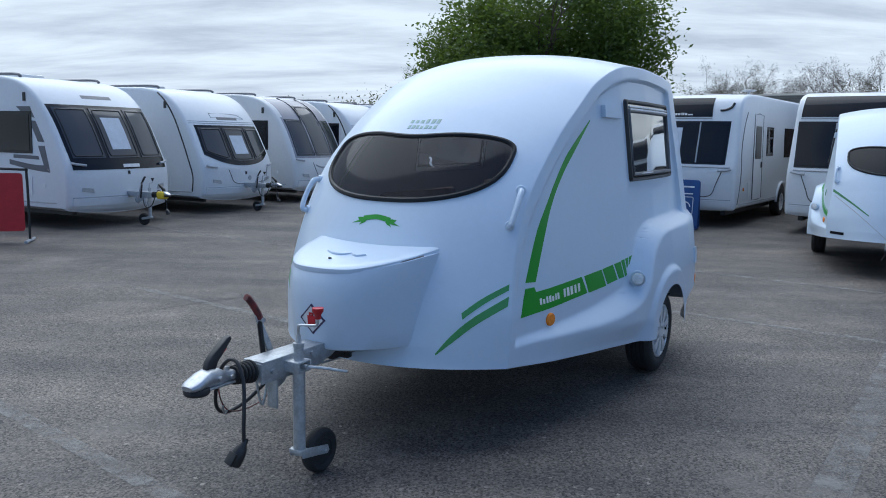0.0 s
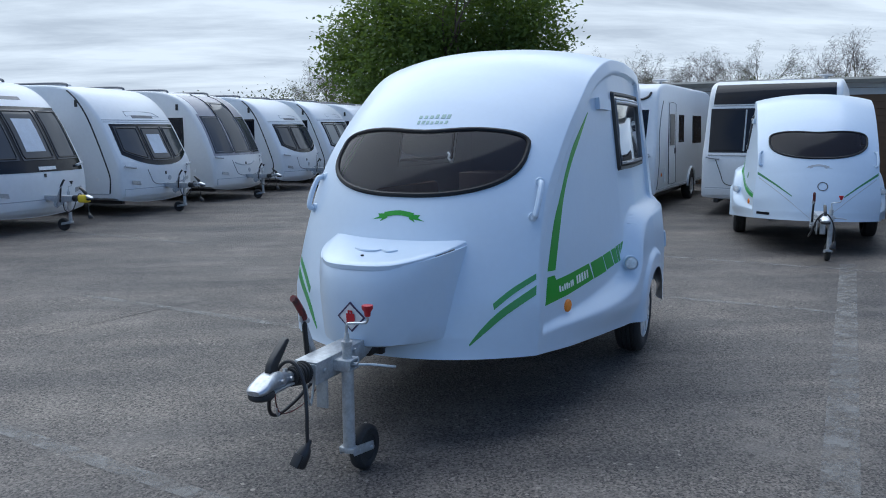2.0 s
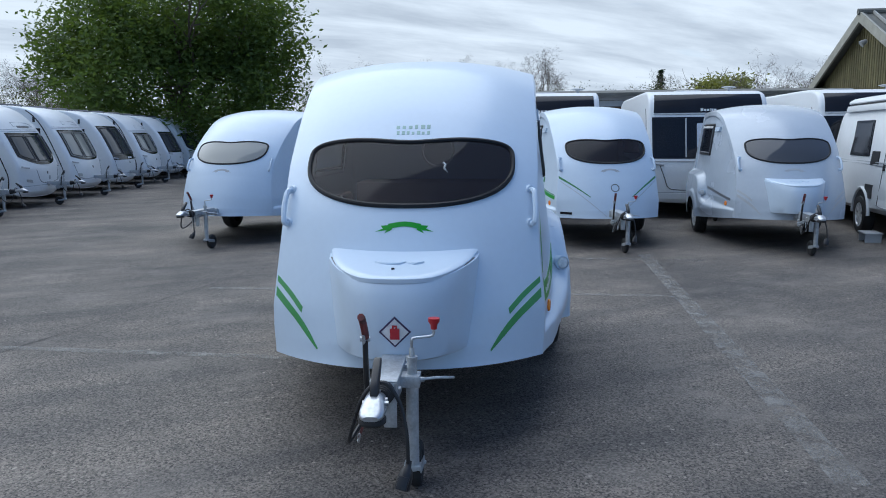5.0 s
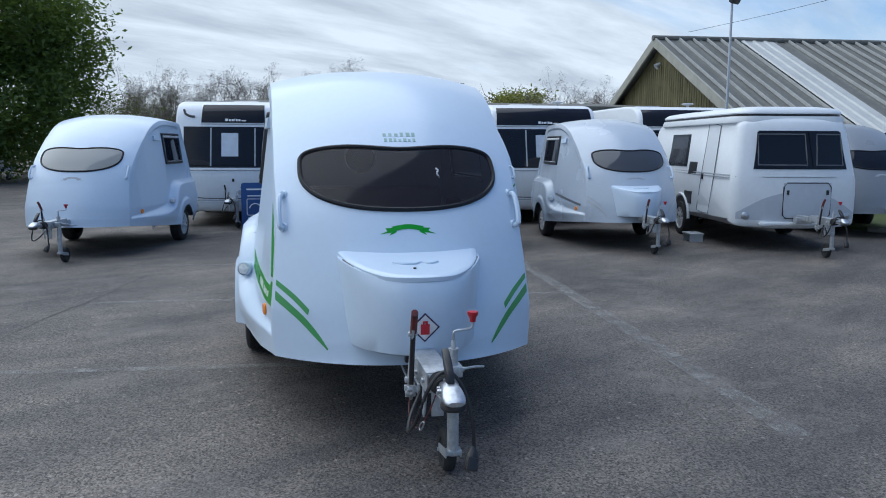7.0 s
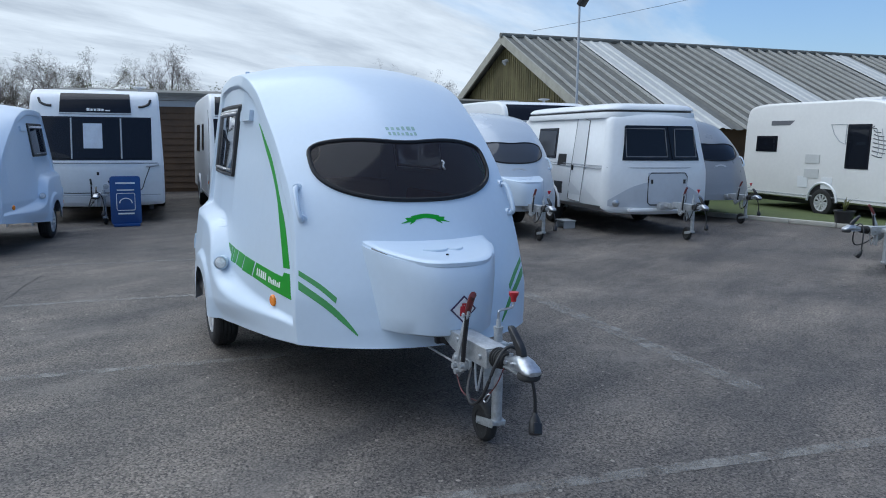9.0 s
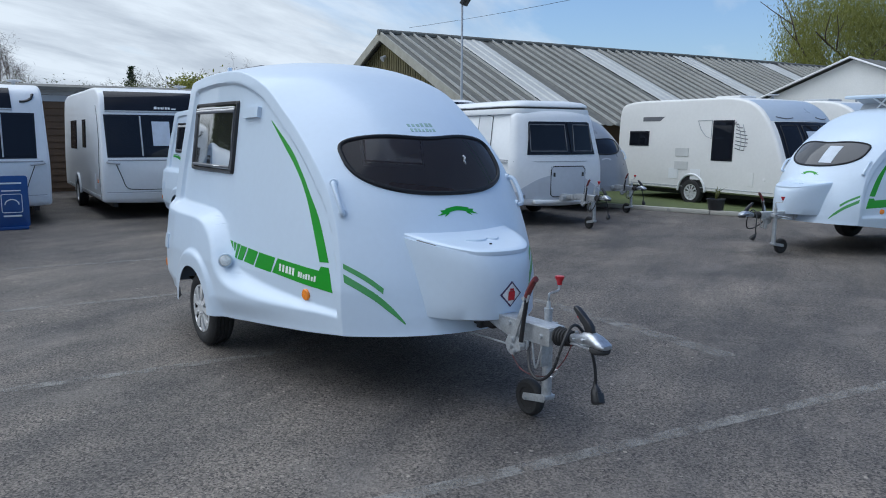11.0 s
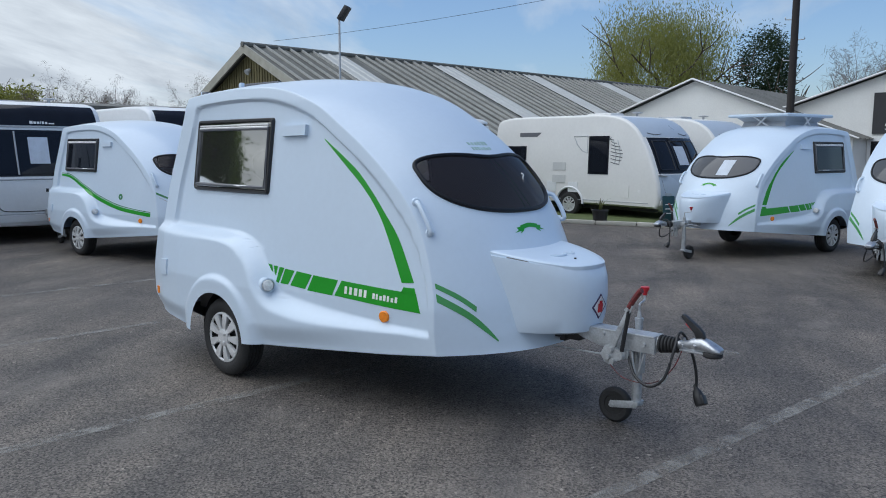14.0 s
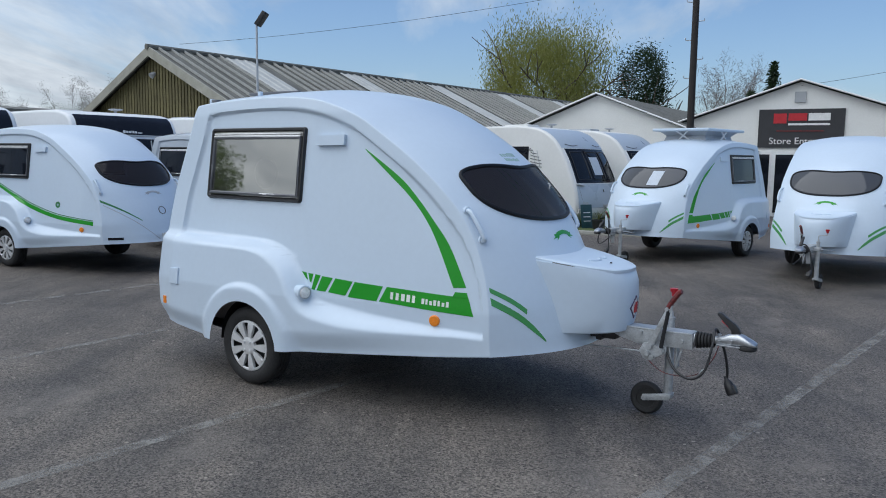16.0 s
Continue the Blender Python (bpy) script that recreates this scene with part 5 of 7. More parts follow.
def coach_tree(kind, length, width, crown):
    key = (kind, length, width)
    if key not in COACH:
        bm = coach_shell(profile(kind, length), width, crown, 0.12 if kind == "old" else 0.06, {"old": 0.16, "raked": 0.03, "swept": 0.035, "upright": 0.03}[kind])
        COACH[key] = (BVHTree.FromBMesh(bm), {}, bm)
    return COACH[key]


def on(root, tree, name, way, q, material, off=0.008, nu=6, nv=3, label=""):
    return part(name, patch(tree, way, q, nu, nv, off), material, root, label)


def span(y0, y1, z0, z1, slant=0.0):
    """Pane on a front: slant pulls the outer upper corner in."""
    return quad((y0, z0), (y1, z0), (y1 - slant * np.sign(y1), z1), (y0 - slant * np.sign(y0), z1))


def coach_wheel(root, x, s, h):
    m = Matrix.Translation((x, s * (h - 0.12), 0.31)) @ Matrix.Rotation(radians(-90 * s), 4, "X")
    bm = lathe(bmesh.new(), [(0.18, -0.09), (0.26, -0.095), (0.30, -0.07), (0.31, -0.04), (0.31, 0.05), (0.295, 0.085), (0.26, 0.098), (0.2, 0.09), (0.18, 0.06)], m, 32)
    w = part("wheel", bm, RUBBER, root, "black tyre with alloy rim")
    bm = lathe(bmesh.new(), [(0.2, 0.06), (0.197, 0.088), (0.18, 0.085), (0.17, 0.05), (0.001, 0.05)], m, 28)
    for k in range(10):
        prism(bm, [(0.03, -0.014), (0.18, -0.022), (0.18, 0.022), (0.03, 0.014)], 0.025, m @ Matrix.Rotation(2 * math.pi * k / 10, 4, "Z") @ Matrix.Translation((0, 0, 0.055)))
    part("rim", bm, ALLOY, w)
    # dark arch behind the wheel
    bm = bmesh.new()
    out = [(0.39 * math.cos(t), 0.39 * math.sin(t)) for t in (math.pi * k / 16 for k in range(17))]
    prism(bm, out, 0.012, Matrix.Translation((x, s * h - 0.004 * s, 0.33)) @ Matrix.Rotation(radians(90), 4, "X") @ Matrix.Translation((0, 0, 0 if s < 0 else -0.012)))
    part("wheel_arch", bm, BLACK, root)
    w.location = (0, s * 0.06, 0)
    bm = bmesh.new()
    tube(bm, [(x + 0.42 * math.cos(t), s * (h + 0.01), 0.33 + 0.42 * math.sin(t)) for t in (math.pi * k / 10 for k in range(11))], 0.028, 6, n=2)
    part("arch_trim", bm, PAINT, root)


def coach(m, label, style, kind="raked", length=5.6, width=2.2, crown=0.16, paint=PAINT, group="touring caravans", seed=1, side_windows=(), door=None):
    root = thing("touring_caravan", m, label, "caravan", group)
    tree, cache, bm0 = coach_tree(kind, length, width, crown)
    body = part("body", bm0.copy(), paint, root, "", True, 35)
    h = width / 2
    rnd = random.Random(seed)
    z0 = 0.42
    bm = bmesh.new()
    for s in (-1, 1):
        box(bm, (-length / 2 + 0.1, s * (h - 0.25), 0.30), (length - 0.5, 0.08, 0.14))
    box(bm, (-length * 0.56, 0, 0.31), (0.1, width - 0.4, 0.1))
    part("chassis", bm, BLACK, root, "", False)
    if style["front"] == "three":
        a, b = style["sill"], style["head"]
        wd = h * style.get("wide", 0.84)
        dip, lean, deep = style.get("curve", 0.0), style.get("lean", 0.05), style.get("deep", 0.05)

        def area(y0, y1, low, high, sag=0.0):
            ys = np.linspace(y0, y1, 7)
            return strip([(y, a + low + dip * abs(y / wd) ** 2.4) for y in ys], [(y * (1 - lean / wd), b + high - sag * abs(y / wd) ** 2) for y in ys])
        tall = style.get("tall", False)
        if tall:
            on(root, tree, "roof_panel", "front", span(-0.80 * h, 0.80 * h, b - 0.02, 2.53, 0.02), MAUVE, 0.005, 24, 8, "mauve-grey roof panel")
        on(root, tree, "window_band", "front", area(-wd - 0.05, wd + 0.05, -deep, 0.05), MAUVE if tall else GLOSSBLACK, 0.007, 28, 8)
        for y0, y1 in ((-wd, -0.38 * wd - 0.03), (-0.38 * wd + 0.03, 0.38 * wd - 0.03), (0.38 * wd + 0.03, wd)):
            mid = abs(y0) < 0.5 * wd and abs(y1) < 0.5 * wd
            up = 0.34 if tall and mid else 0.0
            w = on(root, tree, "front_window", "front", area(y0, y1, 0.0, up), style["glass"], 0.016, 10, 8, "tinted front window")
            if mid and style.get("card"):
                on(root, tree, "price_card", "front", quad((-0.20, a + 0.14), (0.20, a + 0.14), (0.20, b - 0.16), (-0.20, b - 0.16)), PAPER, 0.021, 2, 3, "white price card")
            q = area(y0 + 0.035, y1 - 0.035, 0.035, up - 0.035)
            rim = [q(u, 0) for u in np.linspace(0.04, 0.96, 6)] + [q(1, v) for v in (0.06, 0.35, 0.65, 0.94)] + [q(u, 1) for u in np.linspace(0.96, 0.04, 6)] + [q(0, v) for v in (0.94, 0.65, 0.35, 0.06)]
            part("rubber_seal", tube(bmesh.new(), loop_on(tree, "front", rim, 0.018), 0.008 if tall else 0.013, 5, True, 1), LINEGREY if tall else BLACK, w)
        if tall:
            for s in (-1, 1):
                bmx = tube(bmesh.new(), loop_on(tree, "front", [(s * 0.40 * wd, a + 0.02), (s * 0.39 * wd, b), (s * 0.37 * wd, 2.3), (s * 0.37 * wd, 2.5)], 0.012), 0.016, 5, False, 3)
                part("panel_seam", bmx, BLACK, root)
            bmx = tube(bmesh.new(), loop_on(tree, "front", [(-0.42, a - 0.22), (-0.25, a - 0.27), (0, a - 0.29), (0.25, a - 0.27), (0.42, a - 0.22)], 0.0), 0.018, 5, False, 3)
            part("nose_crease", bmx, SILVERP, root)
        if deep > 0.1:
            part("lettering_bars", patch(tree, "front", quad((-0.10, a - deep + 0.03), (0.26, a - deep + 0.03), (0.26, a - deep + 0.085), (-0.10, a - deep + 0.085)), 4, 1, 0.014), SIGNWHITE, root)
        if dip:
            for dz in (0.09, 0.13):
                bmx = tube(bmesh.new(), loop_on(tree, "front", [(y, b + dz) for y in np.linspace(-0.93 * h, 0.93 * h, 7)], 0.0), 0.009, 5, False, 2)
                part("brow_line", bmx, SILVERP, root)
            bmx = tube(bmesh.new(), loop_on(tree, "front", [(-0.44, b + 0.21), (0.2, b + 0.215), (0.46, b + 0.205), (0.58, b + 0.20), (0.40, b + 0.28), (0.15, b + 0.30), (-0.44, b + 0.30)], 0.002), 0.008, 5, True, 1)
            part("outline_mark", bmx, SILVERP, root)
    elif style["front"] == "sunroof":
        a, b = style["sill"], style["head"]
        wb, ws = style["band"], style["roof"]
        on(root, tree, "window_band", "front", span(-h * wb, h * wb, a, b, -0.01), GLOSSBLACK, 0.006, 24, 8)
        for y0, y1 in ((-h * (wb - 0.03), -0.44), (-0.40, 0.40), (0.44, h * (wb - 0.03))):
            w = on(root, tree, "front_window", "front", span(y0, y1, a + 0.04, b - 0.04, 0), DARKGLASS, 0.016, 6, 6, "dark tinted front window")
        for y in (-0.42, 0.42):
            bmx = bmesh.new()
            tube(bmx, loop_on(tree, "front", [(y, a + 0.03), (y, (a + b) / 2), (y, b - 0.03)], 0.015), 0.014, 5, False, 2)
            part("mullion", bmx, SILVERP, root)
        p = on(root, tree, "sunroof", "front", span(-h * ws, h * ws, b + 0.08, 2.46, 0.02), GLOSSBLACK, 0.012, 20, 6, "glossy black sunroof panel")
        for y0, y1, dz in ((-0.15, -0.10, 0.05), (-0.085, -0.045, 0.04), (-0.03, 0.01, 0.04), (0.025, 0.035, 0.05), (0.05, 0.085, 0.045), (0.10, 0.14, 0.04), (0.16, 0.25, 0.02)):
            part("lettering_bar", patch(tree, "front", quad((y0, b + 0.11), (y1, b + 0.11), (y1, b + 0.11 + dz), (y0, b + 0.11 + dz)), 1, 1, 0.018), SIGNWHITE, p)
        part("sunroof_edge", tube(bmesh.new(), loop_on(tree, "front", [(y, b + 0.055) for y in np.linspace(-h * ws, h * ws, 7)], 0.010), 0.012, 5, False, 2), SILVERP, p)
        part("window_edge", tube(bmesh.new(), loop_on(tree, "front", [(y, a - 0.05) for y in np.linspace(-h * 0.9, h * 0.9, 9)], 0.004), 0.016, 5, False, 2), SILVERP, root)
        on(root, tree, "price_card", "front", quad((-0.22, a + 0.22), (0.10, a + 0.22), (0.10, b - 0.13), (-0.22, b - 0.13)), PAPER, 0.022, 2, 3, "white price card")
        for s in (-1, 1) if ws < 0.6 else ():
            bmx = bmesh.new()
            tube(bmx, loop_on(tree, "front", [(s * h * 0.83, 2.36), (s * h * 0.80, 2.28), (s * h * 0.72, 2.23), (s * h * 0.64, 2.22)], 0.006), 0.024, 5, False, 4)
            part("grey_curve", bmx, BLACK, root)
    # lower front: locker lid line, handles, lights
    zl = style["sill"] - 0.16
    pts = [(-0.86 * h, zl), (-0.80 * h, 0.72), (-0.66 * h, 0.56), (0, 0.52), (0.66 * h, 0.56), (0.80 * h, 0.72), (0.86 * h, zl)]
    if style.get("narrow_lid"):
        pts = [(-0.45 * h, zl), (-0.40 * h, 0.78), (-0.30 * h, 0.62), (0, 0.58), (0.62 * h, 0.62), (0.72 * h, 0.8), (0.75 * h, zl)]
    elif kind == "upright":
        pts = [(-0.78 * h, zl + 0.03), (-0.70 * h, 0.82), (-0.64 * h, 0.64), (-0.5 * h, 0.585), (0, 0.58), (0.5 * h, 0.585), (0.64 * h, 0.64), (0.70 * h, 0.82), (0.78 * h, zl + 0.03)]
    if not style.get("no_lid"):
        bmx = tube(bmesh.new(), loop_on(tree, "front", [tuple(p) for p in smooth_path(pts, 5)], 0.0), 0.008, 5, False, 1)
        part("locker_seam", bmx, BLACK if kind == "upright" else LINEGREY, root)
    for s in (-1, 1):
        bmx = tube(bmesh.new(), [p for p in loop_on(tree, "front", [(s * 0.72 * h, zl + 0.04), (s * 0.79 * h, zl + 0.05), (s * 0.86 * h, zl + 0.06), (s * 0.92 * h, zl + 0.075)], 0.035)], 0.022, 6, False, 2)
        part("grab_handle", bmx, SILVERP, root)
        p, n = cast(tree, "front", s * 0.9 * h, 0.5)
        part("front_marker_light", lathe(bmesh.new(), [(0.03, 0), (0.03, 0.012), (0.001, 0.016)], Matrix.Translation(p) @ n.to_track_quat("Z", "Y").to_matrix().to_4x4(), 14), SIGNWHITE, root)
    on(root, tree, "locker_lock", "front", quad((-0.02, zl - 0.12), (0.02, zl - 0.12), (0.02, zl - 0.06), (-0.02, zl - 0.06)), BLACK, 0.012, 1, 1)
    if style.get("mark"):
        on(root, tree, "lettering_bars", "front", quad((-0.30, style["head"] + 0.17), (0.32, style["head"] + 0.17), (0.32, style["head"] + 0.225), (-0.30, style["head"] + 0.225)), LINEGREY, 0.004, 8, 1)
    if style.get("badge"):
        p, n = cast(tree, "front", 0.12, 0.70)
        part("round_badge", lathe(bmesh.new(), [(0.05, 0), (0.05, 0.008), (0.001, 0.01)], Matrix.Translation(p) @ n.to_track_quat("Z", "Y").to_matrix().to_4x4(), 18), SILVERP, root)
    # flanks
    for way, s in (("left", 1), ("right", -1)):
        for x0, x1, za, zb in side_windows:
            w = on(root, tree, "side_window", way, quad((x0, za), (x1, za), (x1, zb), (x0, zb)), GLOSSBLACK, 0.012, 2, 2, "black-framed side window")
            part("pane", patch(tree, way, quad((x0 + 0.05, za + 0.05), (x1 - 0.05, za + 0.05), (x1 - 0.05, zb - 0.05), (x0 + 0.05, zb - 0.05)), 2, 2, 0.018), DARKGLASS, w)
        bmx = tube(bmesh.new(), loop_on(tree, way, [(-0.25, 0.44), (-length / 2, 0.44), (-length + 0.2, 0.44)], 0.0), 0.012, 5, False, 6)
        part("skirt_trim", bmx, SILVERP, root)
        p, n = cast(tree, way, -0.5, 0.72)
        part("amber_marker", lathe(bmesh.new(), [(0.035, 0), (0.035, 0.01), (0.001, 0.013)], Matrix.Translation(p) @ n.to_track_quat("Z", "Y").to_matrix().to_4x4(), 14), SIGNWHITE if style.get("plain_marker") else ORANGE, root)
        on(root, tree, "service_flap", way, quad((-0.95, 0.55), (-0.78, 0.55), (-0.78, 0.85), (-0.95, 0.85)), paint, 0.012, 1, 1)
        coach_wheel(root, -length * style.get("axle", 0.58), s, h)
        if style.get("vents"):
            for za in (0.85, 1.18):
                on(root, tree, "fridge_vent", way, quad((-length * 0.60, za), (-length * 0.60 + 0.42, za), (-length * 0.60 + 0.42, za + 0.20), (-length * 0.60, za + 0.20)), VENTGREY, 0.012, 1, 1)
        if door and s == door[0]:
            x0, x1 = door[1:]
            d = on(root, tree, "door", way, quad((x0, 0.48), (x1, 0.48), (x1, 2.2), (x0, 2.2)), paint, 0.010, 2, 4, "white entrance door")
            part("door_seam", tube(bmesh.new(), loop_on(tree, way, [(x0, 0.5), ((x0 + x1) / 2, 0.48), (x1, 0.5), (x1, 1.2), (x1 - 0.01, 2.17), ((x0 + x1) / 2, 2.2), (x0 + 0.01, 2.17), (x0, 1.2)], 0.010), 0.009, 5, True, 1), LINEGREY, d)
            part("door_window", patch(tree, way, quad((x0 + 0.12, 1.3), (x1 - 0.12, 1.3), (x1 - 0.12, 1.95), (x0 + 0.12, 1.95)), 2, 2, 0.018), DARKGLASS, d)
            part("handle", patch(tree, way, quad((x0 + 0.04, 1.12), (x0 + 0.1, 1.12), (x0 + 0.1, 1.24), (x0 + 0.04, 1.24)), 1, 1, 0.03), BLACK, d)
        if style.get("swoosh"):
            line = [(-0.62, 2.2), (-0.42, 1.9), (-0.3, 1.5), (-0.32, 1.1), (-0.25, 0.75), (-0.12, 0.45)] if kind == "upright" else [(-1.10, 2.44), (-0.90, 2.27), (-0.68, 1.95), (-0.48, 1.5), (-0.31, 1.05), (-0.22, 0.75), (-0.24, 0.45)]
            bmx = tube(bmesh.new(), loop_on(tree, way, line, 0.0), 0.012 if kind == "upright" else 0.015, 5, False, 5)
            part("edge_line", bmx, LINEGREY if kind == "upright" else BLACK, root)
        if style.get("black_gear") and kind != "upright":
            on(root, tree, "marker_slot", way, quad((-0.93, 2.12), (-0.87, 2.12), (-0.87, 2.26), (-0.93, 2.26)), BLACK, 0.012, 1, 1)
        if style.get("frame_decal"):
            for q in (quad((-0.92, 1.90), (-0.68, 1.84), (-0.78, 2.03), (-1.10, 2.03)), quad((-0.62, 1.45), (-0.47, 1.44), (-0.66, 1.79), (-0.80, 1.80)),
                      strip([(-1.30, 1.06), (-0.8, 0.98), (-0.36, 0.94)], [(-1.30, 1.14), (-0.8, 1.07), (-0.50, 1.06)]), quad((-0.50, 1.06), (-0.36, 0.95), (-0.47, 1.38), (-0.62, 1.38)),
                      strip([(-1.2, 1.165), (-0.9, 1.16), (-0.6, 1.15)], [(-1.2, 1.225), (-0.9, 1.22), (-0.62, 1.21)])):
                on(root, tree, "dark_decal", way, q, LINEGREY, 0.004, 6, 2)
        if style.get("feather"):
            on(root, tree, "patterned_decal", way, strip([(-1.05, 1.75), (-0.9, 1.5), (-0.72, 1.42)], [(-1.15, 2.05), (-0.85, 1.95), (-0.66, 1.6)]), SILVERP, 0.004, 8, 2)
    # roof: rails, skylight, aerial
    top = 2.57 if kind != "raked" else 2.56
    bmx = bmesh.new()
    box(bmx, (-length * 0.45, 0, top + 0.045), (0.75, 0.55, 0.09), bevel=0.03)
    part("rooflight", bmx, SILVERP if seed % 2 else PAINT2, root, "low plastic rooflight")
    if style.get("rails"):
        for s in (-1, 1):
            bmx = tube(bmesh.new(), [(-1.3, s * 0.8, top - 0.03), (-1.45, s * 0.8, top + 0.03), (-2.6, s * 0.8, top + 0.035), (-3.6, s * 0.8, top + 0.03), (-3.7, s * 0.8, top - 0.02)], 0.024, 6)
            part("roof_rail", bmx, LINEGREY, root)
    if style.get("aerial"):
        bmx = bmesh.new()
        cyl(bmx, (-1.9, 0.75, top - 0.02), (-1.9, 0.75, top + 0.10), 0.03)
        lathe(bmx, [(0.001, 0.0), (0.10, 0.01), (0.16, 0.035), (0.10, 0.05), (0.001, 0.055)], Matrix.Translation((-1.9, 0.75, top + 0.09)), 16)
        part("aerial", bmx, SILVERP, root)
    # bumper moulding and lower lights
    on(root, tree, "bumper", "front", span(-0.93 * h, 0.93 * h, 0.40, 0.52, 0.0), paint, 0.022, 20, 2)
    on(root, tree, "bumper_line", "front", span(-0.93 * h, 0.93 * h, 0.525, 0.54, 0.0), SILVERP, 0.008, 20, 1)
    if style["front"] == "three":
        for s in (-1, 1):
            on(root, tree, "head_lamp", "front", quad((s * 0.62 * h, 0.60), (s * 0.80 * h, 0.64), (s * 0.80 * h, 0.70), (s * 0.64 * h, 0.68)), CHROME, 0.014, 3, 2)
    if style.get("grey_brow"):
        on(root, tree, "grey_brow", "front", span(-0.90 * h, 0.90 * h, style["head"] + 0.07, 2.50, 0.03), SHADESILVER, 0.006, 20, 8)
        for y in (-0.6, 0.6):
            part("brow_crease", tube(bmesh.new(), loop_on(tree, "front", [(y - 0.22, style["head"] + 0.16), (y, style["head"] + 0.12), (y + 0.22, style["head"] + 0.14)], 0.008), 0.012, 5, False, 3), LINEGREY, root)
    if style.get("shaded_nose"):
        # silver nose; its blue-grey includes painted shade
        on(root, tree, "nose_panel", "front", span(-0.92 * h, 0.92 * h, 0.54, 1.12, 0.0), SHADESILVER, 0.006, 20, 6, "silver nose panel with its shade in the blue-grey colour")
        for way in ("left", "right"):
            for k in range(8):
                z = 1.36 + 0.085 * k
                x1 = -1.0 - 0.35 * ((k - 2.5) / 5) ** 2
                part("hatched_stripe", tube(bmesh.new(), loop_on(tree, way, [(-1.34, z + 0.05), (x1 - 0.12, z + 0.01), (x1, z)], 0.003), 0.010, 4, False, 2), LINEGREY, root)
            for x in (-1.22, -1.10):
                part("hatched_stripe", tube(bmesh.new(), loop_on(tree, way, [(x, 1.38), (x + 0.03, 1.6), (x - 0.06, 1.95)], 0.003), 0.008, 4, False, 2), SILVERP, root)
            part("outline_decal", tube(bmesh.new(), loop_on(tree, way, [(-2.46, 2.05), (-2.25, 2.05), (-2.04, 2.05), (-2.04, 1.8), (-2.04, 1.62), (-2.2, 1.68), (-2.36, 1.84)], 0.003), 0.011, 4, True, 1), SILVERP, root)
            on(root, tree, "grey_decal", way, quad((-4.3, 2.05), (-3.7, 2.05), (-3.55, 2.16), (-4.3, 2.16)), LINEGREY, 0.005, 2, 1)
            for x in (-2.6, -3.3):
                on(root, tree, "service_flap", way, quad((x, 0.62), (x + 0.3, 0.62), (x + 0.3, 0.88), (x, 0.88)), PAINT, 0.012, 1, 1)
    if style.get("lock"):
        part("hitch_lock", box(bmesh.new(), (0.92, 0.0, 0.56), (0.16, 0.14, 0.13), bevel=0.03), YELLOW, root, "yellow hitch lock")
    tow_gear(root, False, -0.45, style.get("black_gear", False))
    return root


LROW = Vector((1.27, 2.82, 0))
LOW = Matrix.Diagonal((1, 1, 0.965, 1))
styles = [
    dict(front="three", sill=1.18, head=2.02, wide=0.86, lean=-0.01, deep=0.19, glass=GREYGLASS, card=True, mark=True, rails=True, frame_decal=True, no_lid=True, lock=True),
    dict(front="three", sill=1.06, head=1.74, wide=0.84, lean=0.03, curve=0.20, deep=0.09, glass=GREYGLASS, card=True, mark=True, rails=True, swoosh=True, badge=True, narrow_lid=True),
    dict(front="three", sill=1.12, head=1.98, wide=0.86, tall=True, glass=GREYGLASS, rails=True, badge=True, narrow_lid=True),
    dict(front="three", sill=1.08, head=1.76, wide=0.82, lean=0.03, curve=0.18, glass=GREYGLASS, mark=True, swoosh=True, rails=True, badge=True, narrow_lid=True),
    dict(front="three", sill=1.1, head=1.85, wide=0.82, lean=0.03, curve=0.1, glass=PALEGLASS, rails=True, swoosh=True),
    dict(front="three", sill=1.12, head=2.0, wide=0.86, deep=0.15, glass=GREYGLASS, rails=True),
    dict(front="three", sill=1.12, head=1.8, wide=0.80, curve=0.15, glass=PALEGLASS, rails=True, swoosh=True),
    dict(front="three", sill=1.12, head=1.85, wide=0.84, glass=GREYGLASS, rails=True),
    dict(front="three", sill=1.12, head=1.8, wide=0.82, curve=0.15, glass=GREYGLASS, rails=True, swoosh=True),
    dict(front="three", sill=1.12, head=1.9, wide=0.84, glass=GREYGLASS, rails=True),
]
for st in styles:
    st["plain_marker"] = st["black_gear"] = True
texts = ["white touring caravan with dark three-pane front window and grey decals", "white touring caravan with a price card in its front window", "cream touring caravan with tall pale front windows",
         "white touring caravan with dark front window in a long row", "white touring caravan with pale blinds in its front window", "white touring caravan with dark wraparound front window",
         "white touring caravan parked in a row on asphalt", "white touring caravan with grey front window", "white touring caravan near the far end of a row", "white touring caravan at the far end of a row"]
for i, st in enumerate(styles):
    j = Vector((-5.07, 13.2, 0)) + LROW * i
    head = -24.2
    f = Vector((math.cos(radians(head)), math.sin(radians(head)), 0))
    o = j - f * 0.50
    coach(pose(o.x, o.y, 0, 0, 0, head) @ LOW, texts[i], st, "swept" if i in (2, 4, 6) else "raked", 5.4 + 0.2 * (i % 3), 2.2, 0.18, PAINT2 if i in (2,) else PAINT, "row of touring caravans", i,
          [(-1.75, -0.75, 1.25, 1.95)] if i != 1 else [(-3.6, -2.6, 1.25, 1.95)])

